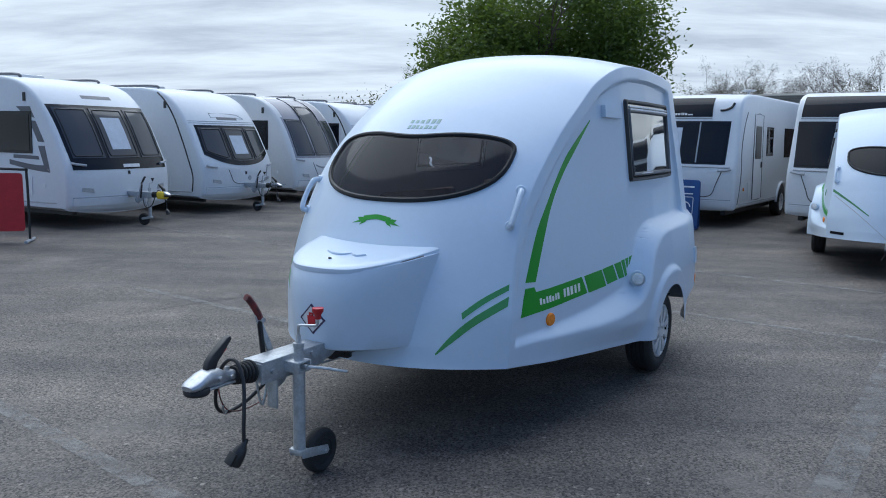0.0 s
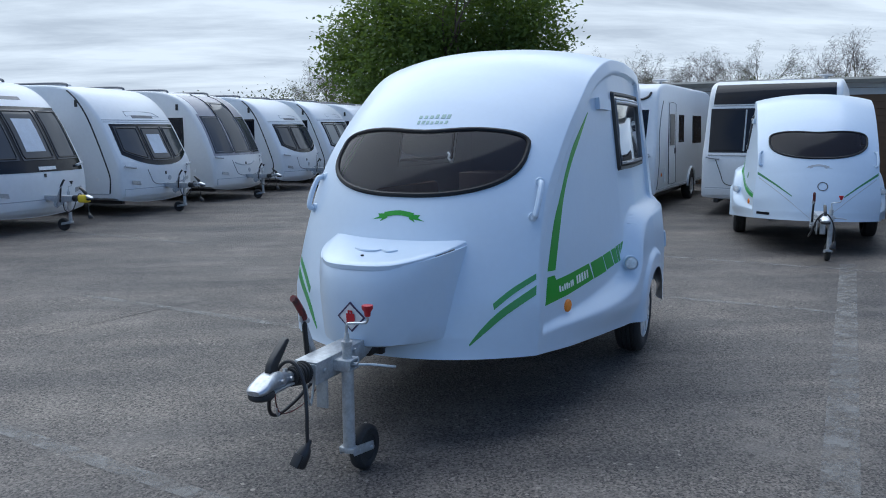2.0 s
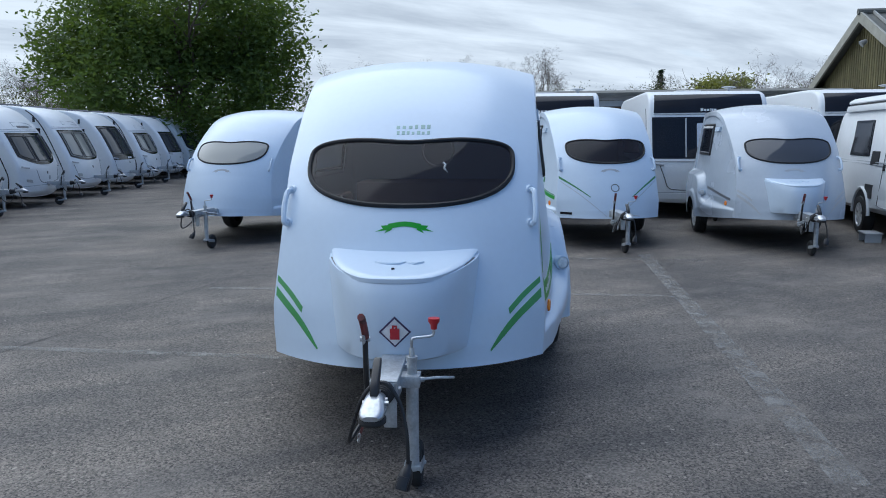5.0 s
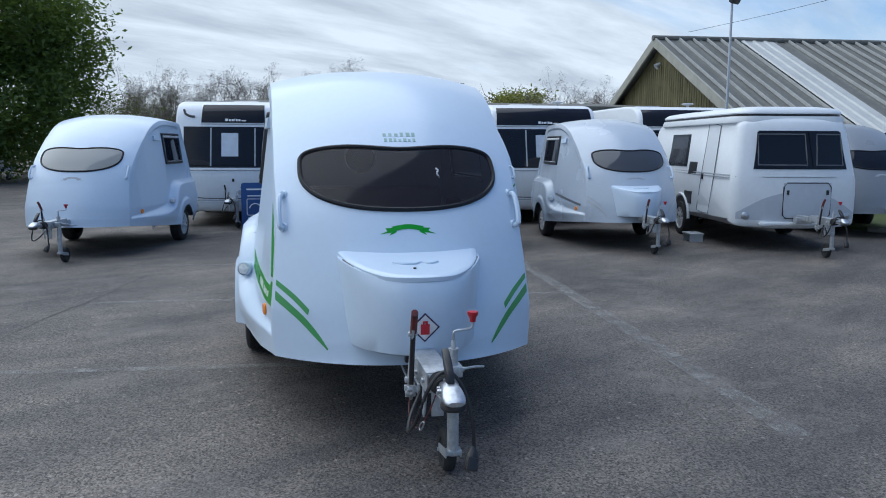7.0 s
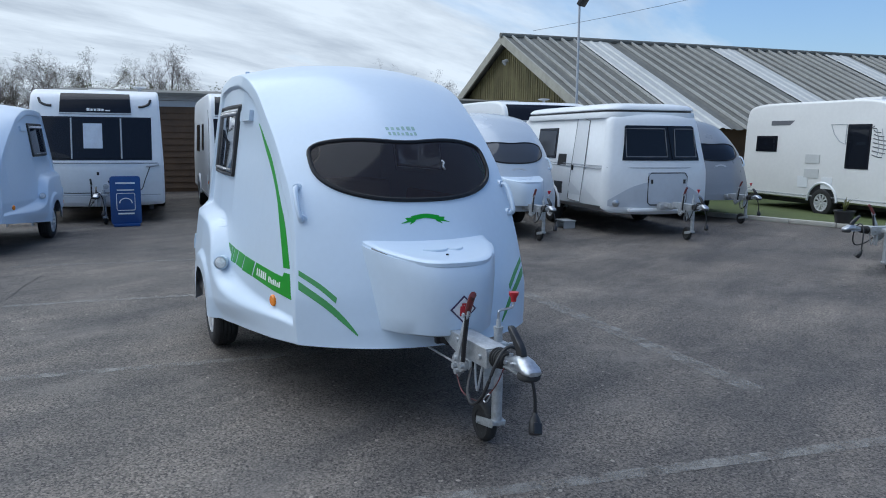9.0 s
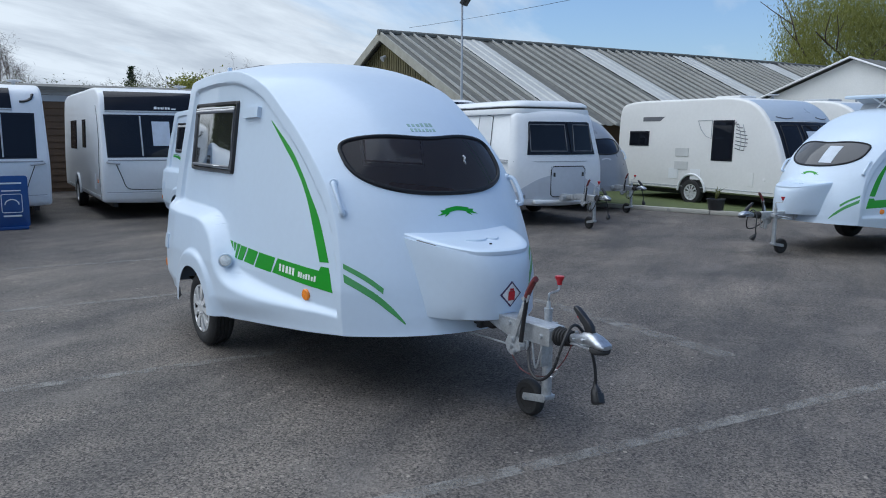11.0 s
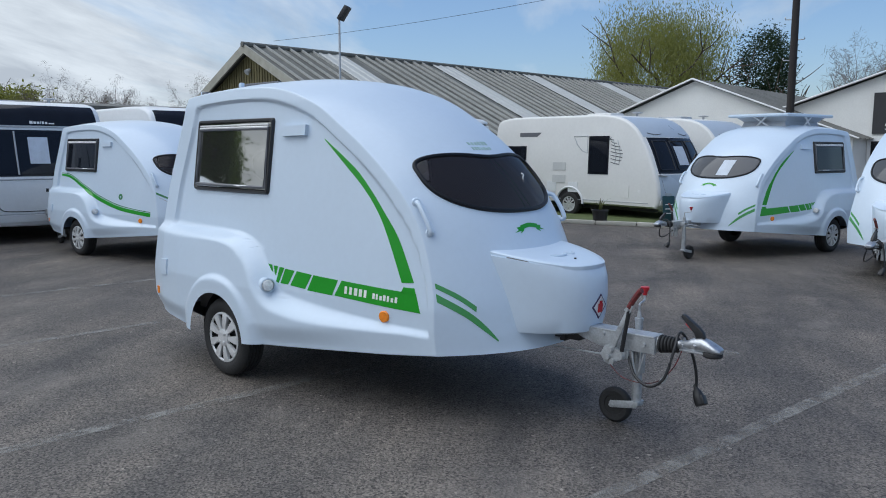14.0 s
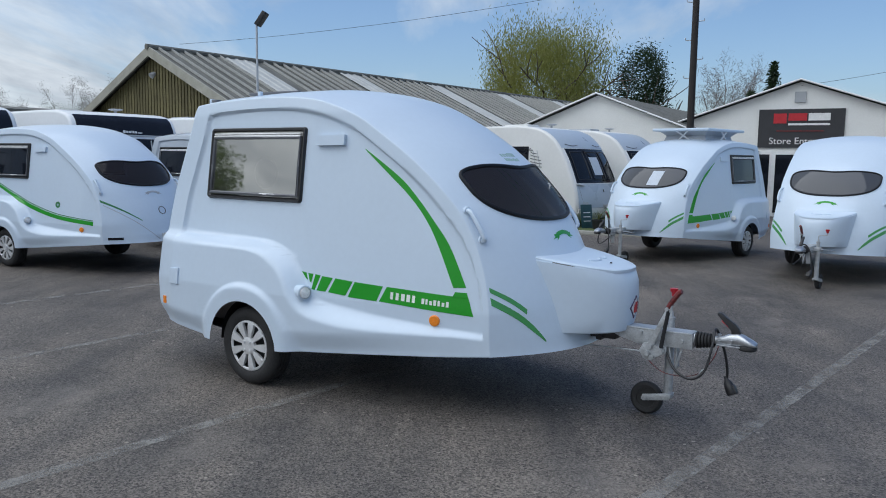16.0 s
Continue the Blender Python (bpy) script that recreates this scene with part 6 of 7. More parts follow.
CAS = dict(front="sunroof", sill=1.20, head=2.02, aerial=True, swoosh=True, badge=True, black_gear=True)
for i, (x, y) in enumerate(((4.38, 14.95), (6.95, 13.15), (9.5, 11.3), (12.1, 9.5))):
    coach(pose(x, y, 0, 0, 0, -125.6) @ LOW, "white touring caravan with black front windows and black sunroof panel", dict(CAS, band=0.82 if i == 0 else 0.90, roof=0.53 if i == 0 else 0.88), "upright", 6.0, 2.3, 0.10, PAINT, "touring caravans with black sunroofs", i, [(-2.6, -2.1, 1.35, 1.95), (-4.6, -3.6, 1.3, 1.95)], (1, -1.75, -1.1))

WST = dict(front="three", sill=1.2, head=1.95, wide=0.84, glass=DARKGLASS, card=True, vents=True, aerial=True, grey_brow=True, axle=0.49, shaded_nose=True, plain_marker=True, black_gear=False)
coach(pose(13.96, 1.55, 0, 0, 0, -128) @ LOW, "white touring caravan standing on grass beside a kerb", WST, "swept", 5.2, 2.2, 0.16, PAINT2, "caravans on the grass", 4, [(-4.75, -4.05, 1.42, 1.80), (-2.0, -1.4, 1.10, 2.05)])
coach(pose(16.3, -0.4, 0, 0, 0, -128) @ LOW, "white touring caravan behind another on the grass", WST, "swept", 5.2, 2.2, 0.16, PAINT2, "caravans on the grass", 5, [(-4.75, -4.05, 1.42, 1.80), (-1.8, -1.2, 1.10, 2.05)])

# ---- other pods, a little lower on their springs and tyres ----
pod(pose(5.50, 9.48, 0, 0, 0, -118.0) @ LOW, "white pod caravan with wavy dark green stripes and round badge", locker=False, stripes="wave", detail=False, badge=True, text=False)
pod(pose(7.57, 7.97, 0, 0, 0, -125.9) @ LOW, "silver-grey pod caravan with nose locker and grey stripes", stripes="grey", grey=True, detail=False, glass=GREYGLASS, text=False)
pod(pose(0.77, 12.82, 0, 0, 0, -131) @ LOW, "plain white pod caravan with pale blind in its window", locker=False, stripes="none", detail=False, glass=PALEGLASS, text=False)
pod(pose(7.72, 1.74, 0, 0, 0, 137) @ LOW, "white pod caravan with raised roof hatch and green stripes", stripes="corner", detail=False, raised=True, card=True, text=False, glass=GREYGLASS)
pod(pose(5.56, -0.32, 0, 0, 0, 143) @ LOW, "white pod caravan with green stripes and nose locker", stripes="corner", detail=False, glass=GREYGLASS, text=False)
pod(pose(12.4, 5.97, 0, 0, 0, -130) @ LOW, "silver-grey pod caravan half hidden behind another caravan", locker=False, stripes="none", grey="dark", detail=False, glass=DARKGLASS, text=False)


# ---- retro caravan with a lifting roof ----
def retro(m):
    root = thing("retro_caravan", m, "white retro caravan with rounded silver nose panel and lifting roof", "caravan", "touring caravans")
    tree, _, bm0 = coach_tree("old", 4.3, 2.0, 0.14)
    part("body", bm0.copy(), PAINT, root, "", True, 35)
    def cap(rings):
        bm = bmesh.new()
        rows = [[bm.verts.new((x - 2.10, y, z)) for x, y in rounded_rect(-l / 2, -w / 2, l / 2, w / 2, min(0.32, w / 3), 6)] for l, w, z in rings]
        for A, B in zip(rows, rows[1:]):
            for i in range(len(A)):
                j = (i + 1) % len(A)
                bm.faces.new((A[i], A[j], B[j], B[i]))
        bm.faces.new(rows[-1])
        bm.faces.new(list(reversed(rows[0])))
        return bm
    lid = part("lifting_roof", cap([(3.86, 1.74, 2.125), (3.88, 1.76, 2.14), (3.86, 1.74, 2.17), (3.74, 1.62, 2.215), (3.4, 1.3, 2.245), (2.6, 0.7, 2.26)]), PAINT, root, "white lifting roof")
    part("roof_gasket", cap([(3.84, 1.72, 2.09), (3.84, 1.72, 2.125)]), BLACK, lid)
    part("roof_lip", cap([(3.92, 1.80, 1.99), (3.93, 1.81, 2.03), (3.90, 1.78, 2.09)]), PAINT, root)
    band = on(root, tree, "window_band", "front", span(-0.70, 0.78, 1.27, 1.86, 0.10), GLOSSBLACK, 0.008, 20, 6)
    for y0, y1 in ((-0.68, 0.16), (0.21, 0.75)):
        w = on(root, tree, "front_window", "front", span(y0, y1, 1.29, 1.84, 0.06), DARKGLASS, 0.022, 8, 4, "dark tinted front window")
        ym = (y0 + y1) / 2
        part("rubber_seal", tube(bmesh.new(), loop_on(tree, "front", [(y0 + 0.05, 1.33), (ym, 1.33), (y1 - 0.05, 1.33), (y1 - 0.06, 1.55), (y1 - 0.07, 1.8), (ym, 1.8), (y0 + 0.07, 1.8), (y0 + 0.06, 1.55)], 0.024), 0.012, 5, True, 1), LINEGREY, w)
    on(root, tree, "silver_panel", "front", strip([(-0.93, 0.5), (-0.5, 0.48), (0.0, 0.47), (0.5, 0.48), (0.93, 0.5)], [(-0.93, 0.6), (-0.5, 0.84), (0.0, 0.93), (0.5, 0.84), (0.93, 0.6)]), RETROGREY, 0.006, 24, 4)
    h = on(root, tree, "locker_hatch", "front", quad((-0.25, 0.52), (0.50, 0.52), (0.50, 1.06), (-0.25, 1.06)), RETROGREY, 0.016, 8, 4, "silver locker hatch")
    part("hatch_seal", tube(bmesh.new(), loop_on(tree, "front", [(-0.25, 0.56), (-0.2, 0.52), (0.12, 0.52), (0.45, 0.52), (0.5, 0.57), (0.5, 1.0), (0.45, 1.06), (0.12, 1.06), (-0.2, 1.06), (-0.25, 1.0)], 0.014), 0.010, 5, True, 1), BLACK, h)
    for y in (-0.19, 0.44):
        part("lock", patch(tree, "front", quad((y - 0.018, 0.88), (y + 0.018, 0.88), (y + 0.018, 0.95), (y - 0.018, 0.95)), 1, 1, 0.028), BLACK, h)
    part("bumper", box(bmesh.new(), (0.14, 0, 0.43), (0.10, 1.2, 0.06), bevel=0.02), PAINT, root)
    for s in (-1, 1):
        p, n = cast(tree, "front", s * 0.8, 0.55)
        part("front_light", lathe(bmesh.new(), [(0.06, 0), (0.06, 0.015), (0.05, 0.025), (0.001, 0.03)], Matrix.Translation(p) @ n.to_track_quat("Z", "Y").to_matrix().to_4x4(), 18), CHROME, root)
    for way, s in (("right", -1), ("left", 1)):
        for z in (1.13, 1.17):
            part("waist_rail", tube(bmesh.new(), loop_on(tree, way, [(-0.15, z), (-2.1, z), (-4.2, z)], 0.0), 0.010, 5, False, 6), SILVERP, root)
        w = on(root, tree, "side_window", way, quad((-3.2, 1.25), (-2.25, 1.25), (-2.25, 1.83), (-3.2, 1.83)), GLOSSBLACK, 0.012, 2, 2, "black-framed side window")
        part("pane", patch(tree, way, quad((-3.14, 1.3), (-2.31, 1.3), (-2.31, 1.78), (-3.14, 1.78)), 1, 1, 0.018), GREYGLASS, w)
        for z in (0.68, 1.0 + 0.2):
            on(root, tree, "fridge_vent", way, quad((-2.1, z - 0.08), (-1.75, z - 0.08), (-1.75, z + 0.14), (-2.1, z + 0.14)), BLACK, 0.012, 1, 1)
        coach_wheel(root, -2.25, s, 1.0)
    d = on(root, tree, "door", "right", quad((-1.45, 0.5), (-0.9, 0.5), (-0.9, 2.0), (-1.45, 2.0)), PAINT, 0.012, 1, 2, "white entrance door")
    part("door_seam", tube(bmesh.new(), loop_on(tree, "right", [(-1.45, 0.52), (-1.2, 0.5), (-0.92, 0.5), (-0.9, 1.2), (-0.9, 1.95), (-1.2, 2.0), (-1.42, 2.0), (-1.45, 1.2)], 0.012), 0.008, 5, True, 1), LINEGREY, d)
    part("door_handle", patch(tree, "right", quad((-1.42, 1.05), (-1.36, 1.05), (-1.36, 1.15), (-1.42, 1.15)), 1, 1, 0.035), BLACK, d)
    part("waist_rail", tube(bmesh.new(), loop_on(tree, "front", [(-0.95, 1.15), (-0.5, 1.15), (0, 1.15), (0.5, 1.15), (0.95, 1.15)], 0.0), 0.010, 5, False, 3), SILVERP, root)
    tow_gear(root, False)
    st = thing("caravan_step", m @ pose(-1.2, -1.14, 0) @ Matrix.Scale(0.75, 4), "low grey folding step beside a caravan door", "step")
    part("tread", box(bmesh.new(), (0, 0, 0.18), (0.5, 0.34, 0.035), bevel=0.01), SILVERP, st)
    for s in (-1, 1):
        part("leg", box(bmesh.new(), (s * 0.2, 0, 0.085), (0.035, 0.3, 0.17)), SILVERP, st)


retro(pose(9.21, 6.04, 0, 0, 0, -130.6))


# ---- signs, steps and pots ----
def a_board(m):
    root = thing("pavement_sign", m, "blue plastic pavement sign standing on asphalt", "sign")
    for s in (-1, 1):
        bm = prism(bmesh.new(), rounded_rect(-0.32, 0.05, 0.32, 1.12, 0.06), 0.03, Matrix.Translation((0, s * 0.10, 0)) @ Matrix.Rotation(radians(90 + s * 5), 4, "X"), 0.006)
        p = part("panel", bm, BLUESIGN, root)
        if s < 0:
            q = Matrix.Translation((0, s * 0.10 - 0.034, 0)) @ Matrix.Rotation(radians(90 + s * 5), 4, "X")
            for x0, x1, z0, z1 in ((-0.2, 0.2, 0.95, 0.985), (-0.18, 0.18, 0.80, 0.825), (-0.17, 0.17, 0.27, 0.305)):
                part("white_bar", prism(bmesh.new(), [(x0, z0), (x1, z0), (x1, z1), (x0, z1)], 0.004, q), SIGNWHITE, p)
            bm = bmesh.new()
            for pts in (rounded_rect(-0.19, 0.36, 0.19, 0.74, 0.03),):
                tube(bm, [q @ Vector((x, y, 0.0)) for x, y in pts], 0.008, 5, True, 1)
            tube(bm, [q @ Vector((0.13 * math.cos(t), 0.52 + 0.11 * math.sin(t), 0.0)) for t in (math.pi * k / 8 for k in range(9))], 0.012, 5)
            part("outline_mark", bm, SIGNWHITE, p)
    part("base", box(bmesh.new(), (0, 0, 0.03), (0.56, 0.42, 0.06), bevel=0.015), BLUESIGN, root)


a_board(pose(4.35, 14.1, 0, 0, 0, -32) @ Matrix.Scale(0.8, 4))


def red_board(m):
    root = thing("barrier_sign", m, "red plastic barrier sign with dark frame on asphalt", "sign")
    part("panel", prism(bmesh.new(), rounded_rect(-0.42, 0.16, 0.42, 0.98, 0.04), 0.02, Matrix.Rotation(radians(90), 4, "X")), RED, root)
    part("frame_tube", tube(bmesh.new(), [(-0.47, 0.01, 0.04), (-0.47, 0.01, 0.95), (-0.40, 0.01, 1.03), (0.40, 0.01, 1.03), (0.47, 0.01, 0.95), (0.47, 0.01, 0.04)], 0.018, 8), BLACK, root)
    for x in (-0.47, 0.47):
        part("foot", tube(bmesh.new(), [(x, -0.22, 0.025), (x, 0.24, 0.025)], 0.022, 8, n=2), SILVERP, root)


red_board(pose(-6.35, 10.95, 0, 0, 0, 14))


def stool(m, label):
    st = thing("step_stool", m, label, "step")
    part("tread", box(bmesh.new(), (0, 0, 0.24), (0.5, 0.32, 0.04), bevel=0.012), SILVERP, st)
    for s in (-1, 1):
        part("leg", prism(bmesh.new(), [(-0.16, 0), (-0.1, 0), (-0.06, 0.14), (0.06, 0.14), (0.1, 0), (0.16, 0), (0.13, 0.23), (-0.13, 0.23)], 0.03, Matrix.Translation((s * 0.2, 0, 0)) @ Matrix.Rotation(radians(90), 4, "Z") @ Matrix.Rotation(radians(90), 4, "X")), SILVERP, st)


stool(pose(3.2, 15.6, 0, 0, 0, -30), "grey plastic step stool beside a caravan")


def planter(m):
    root = thing("planter", m, "black plastic tub with a spiky plant on the kerb", "plant pot")
    part("tub", lathe(bmesh.new(), [(0.001, 0.0), (0.17, 0.0), (0.22, 0.36), (0.235, 0.36), (0.235, 0.40), (0.20, 0.40), (0.19, 0.34), (0.001, 0.34)], Matrix(), 20), BLACK, root)
    rnd = random.Random(5)
    for k in range(14):
        a, l = rnd.uniform(0, 6.28), rnd.uniform(0.22, 0.42)
        d = Vector((math.cos(a), math.sin(a), 0))
        s = Vector((-d.y, d.x, 0)) * 0.016
        base, mid, tip = Vector((0, 0, 0.34)), Vector((0, 0, 0.34 + l * 0.7)) + d * l * 0.3, Vector((0, 0, 0.34 + l * 0.95)) + d * l * 0.75
        bm = bmesh.new()
        v = [bm.verts.new(p) for p in (base - s, base + s, mid + s, mid - s, tip)]
        bm.faces.new(v[:4])
        bm.faces.new((v[3], v[2], v[4]))
        part("leaf", bm, HEDGEL, root)


planter(pose(12.45, 3.5, 0) @ Matrix.Scale(0.82, 4))


def small_board(m):
    root = thing("chalk_board", m, "small dark teal board leaning beside a caravan", "board")
    part("panel", prism(bmesh.new(), rounded_rect(-0.16, 0.02, 0.16, 0.62, 0.02), 0.02, Matrix.Rotation(radians(82), 4, "X"), 0.004), DARKTEAL, root)
    for z in (0.22, 0.32, 0.42):
        part("white_bar", prism(bmesh.new(), [(-0.10, z), (0.10, z), (0.10, z + 0.02), (-0.10, z + 0.02)], 0.004, Matrix.Translation((0, -0.021, 0)) @ Matrix.Rotation(radians(82), 4, "X")), SIGNWHITE, root)


DARKTEAL = mat("dark_teal_paint", (0.018, 0.055, 0.065), 0.5, scale=6, amount=0.2)
small_board(pose(13.0, 1.95, 0, 0, 0, -60))
planter(pose(12.8, 1.72, 0) @ Matrix.Scale(0.7, 4))


# ---- kerb and lawn ----
bm = bmesh.new()
lawn = [(11.75, 1.0), (13.35, 6.7), (20, 9), (21, -1.5), (13.5, -1.2)]
prism(bm, lawn, 0.06, Matrix())
setting("lawn", bm, GRASS, "short green lawn behind a kerb")
kroot = tagged(new("kerb"), "row of pale concrete kerb stones", "", "", "structure")
a, b = Vector((11.62, 0.95, 0)), Vector((13.28, 6.75, 0))
d = (b - a).normalized()
kerb_mesh = mesh_of(box(bmesh.new(), (0, 0, 0.045), (0.90, 0.13, 0.09), bevel=0.012), CONC)
for k in range(int((b - a).length / 0.915)):
    p = a + d * (0.915 * (k + 0.5))
    part("kerb_stone", kerb_mesh, CONC, kroot).matrix_world = pose(p.x, p.y, 0, 0, 0, math.degrees(math.atan2(d.y, d.x)))


# ---- long shed ----
RIDGE = Vector((0.81, -0.586, 0)).normalized()
DOWN = Vector((RIDGE.y, -RIDGE.x, 0))
APEX = Vector((19.26, 14.65, 4.95))
HALF, EAVE, LONG = 6.4, 2.02, 27.7


def slope_sheet(apex, ridge, down, half, drop, s0, s1, pitch, bm, lift=0.0, over=0.25):
    """Ribbed sheeting from the ridge to the eave, between two places along the ridge."""
    n = max(1, int(round((s1 - s0) / pitch)))
    k = (half + over) / half
    prev = None
    for i in range(n * 6 + 1):
        s = s0 + (s1 - s0) * i / (n * 6)
        rib = 0.03 if i % 6 in (1, 2) else 0.0
        up = Vector((0, 0, rib + lift))
        p = apex + ridge * s + up
        q = apex + ridge * s + down * half * k - Vector((0, 0, drop * k)) + up
        cur = [bm.verts.new(p), bm.verts.new(p.lerp(q, 0.5)), bm.verts.new(q)]
        if prev:
            for a in (0, 1):
                bm.faces.new((prev[a], cur[a], cur[a + 1], prev[a + 1]))
        prev = cur
    return bm


def shed():
    root = thing("long_shed", Matrix(), "long low shed with ribbed grey roof and olive boarded gable", "building")
    drop = APEX.z - EAVE
    lights = [(2.5, 3.6), (7.9, 9.0), (13.3, 14.4), (18.8, 19.9), (24.2, 25.3)]
    for sgn in (1, -1):
        s = -0.35
        for a, b in lights + [(LONG, LONG)]:
            part("roof_sheeting", slope_sheet(APEX, RIDGE, DOWN * sgn, HALF, drop, s, a, 0.36, bmesh.new()), ROOFGREY, root, "weathered grey ribbed sheeting", False)
            if b > a:
                part("rooflight_sheet", slope_sheet(APEX, RIDGE, DOWN * sgn, HALF, drop, a, b, 0.36, bmesh.new(), 0.03), ROOFLIGHT, root, "pale translucent rooflight sheet", False)
            s = b
    # raised ribs of the sheeting on the slope that faces the yard, coloured as sunlit
    k = (HALF + 0.25) / HALF
    e = DOWN * HALF * k - Vector((0, 0, drop * k))
    nrm = RIDGE.cross(e).normalized()
    nrm = nrm if nrm.z > 0 else -nrm
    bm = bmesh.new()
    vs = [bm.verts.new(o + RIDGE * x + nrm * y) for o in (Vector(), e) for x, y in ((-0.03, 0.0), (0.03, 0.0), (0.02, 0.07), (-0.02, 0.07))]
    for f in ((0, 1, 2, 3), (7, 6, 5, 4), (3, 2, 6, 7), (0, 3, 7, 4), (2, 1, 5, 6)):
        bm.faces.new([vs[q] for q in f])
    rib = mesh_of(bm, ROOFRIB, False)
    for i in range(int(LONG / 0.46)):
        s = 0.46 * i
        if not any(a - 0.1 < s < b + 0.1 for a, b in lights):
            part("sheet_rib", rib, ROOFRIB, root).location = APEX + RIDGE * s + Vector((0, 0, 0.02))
    part("ridge_cap", tube(bmesh.new(), [APEX + RIDGE * s + Vector((0, 0, 0.04)) for s in (-0.4, LONG / 2, LONG)], 0.09, 8, n=3), ROOFGREY, root)
    # gable of upright boards
    g = part("gable_wall", bmesh.new(), OLIVE, root)
    n = 78
    for i in range(n):
        y0, y1 = -HALF + 2 * HALF * i / n, -HALF + 2 * HALF * (i + 0.66) / n
        t0, t1 = APEX.z - 0.12 - drop * abs(y0) / HALF, APEX.z - 0.12 - drop * abs(y1) / HALF
        bm = bmesh.new()
        o = Vector((APEX.x, APEX.y, 0)) - RIDGE * 0.0
        vs = []
        for off in (0.0, -0.05):
            for y, z in ((y0, 0.0), (y1, 0.0), (y1, t1), (y0, t0)):
                vs.append(bm.verts.new(o + DOWN * y + RIDGE * off + Vector((0, 0, z))))
        for f in ((4, 5, 6, 7), (0, 1, 5, 4), (1, 2, 6, 5), (2, 3, 7, 6), (3, 0, 4, 7)):
            bm.faces.new([vs[k] for k in f])
        part("board", bm, OLIVE, g, "", False)
    bm = bmesh.new()
    o = Vector((APEX.x, APEX.y, 0)) + RIDGE * 0.02
    vs = [bm.verts.new(o + DOWN * y + Vector((0, 0, z))) for y, z in ((-HALF, 0), (HALF, 0), (HALF, EAVE - 0.1), (0, APEX.z - 0.15), (-HALF, EAVE - 0.1))]
    bm.faces.new(vs)
    part("gable_backing", bm, BROWNW, root, "", False)
    for sgn in (1, -1):
        a = APEX - RIDGE * 0.36 + Vector((0, 0, -0.02))
        e = APEX - RIDGE * 0.36 + DOWN * sgn * (HALF + 0.25) - Vector((0, 0, drop * (HALF + 0.25) / HALF + 0.02))
        bm = bmesh.new()
        vs = [bm.verts.new(p + o2) for o2 in (Vector(), RIDGE * 0.06) for p in (a + Vector((0, 0, 0.08)), e + Vector((0, 0, 0.08)), e - Vector((0, 0, 0.22)), a - Vector((0, 0, 0.22)))]
        for f in ((0, 1, 2, 3), (4, 5, 6, 7), (0, 1, 5, 4), (1, 2, 6, 5), (2, 3, 7, 6)):
            bm.faces.new([vs[k] for k in f])
        part("bargeboard", bm, BARGE, root, "", False)
    # eaves wall with posts
    bm = bmesh.new()
    o = Vector((APEX.x, APEX.y, 0)) + DOWN * (HALF - 0.5)
    vs = [bm.verts.new(p) for p in (o, o + RIDGE * LONG, o + RIDGE * LONG + Vector((0, 0, EAVE)), o + Vector((0, 0, EAVE)))]
    bm.faces.new(vs)
    part("side_wall", bm, BROWNW, root, "brown boarded wall", False)
    for k in range(8):
        p = Vector((APEX.x, APEX.y, 0)) + DOWN * (HALF + 0.05) + RIDGE * (1.5 + 3.6 * k)
        part("post", cyl(bmesh.new(), p, p + Vector((0, 0, EAVE)), 0.08, seg=8), BARGE, root)
    p = APEX - RIDGE * 0.1 - Vector((0, 0, 0.75))
    bm = cyl(bmesh.new(), p - RIDGE * 0.02, p - RIDGE * 0.16 - Vector((0, 0, 0.1)), 0.05, 0.1)
    part("gable_lamp", bm, SILVERP, root)


shed()


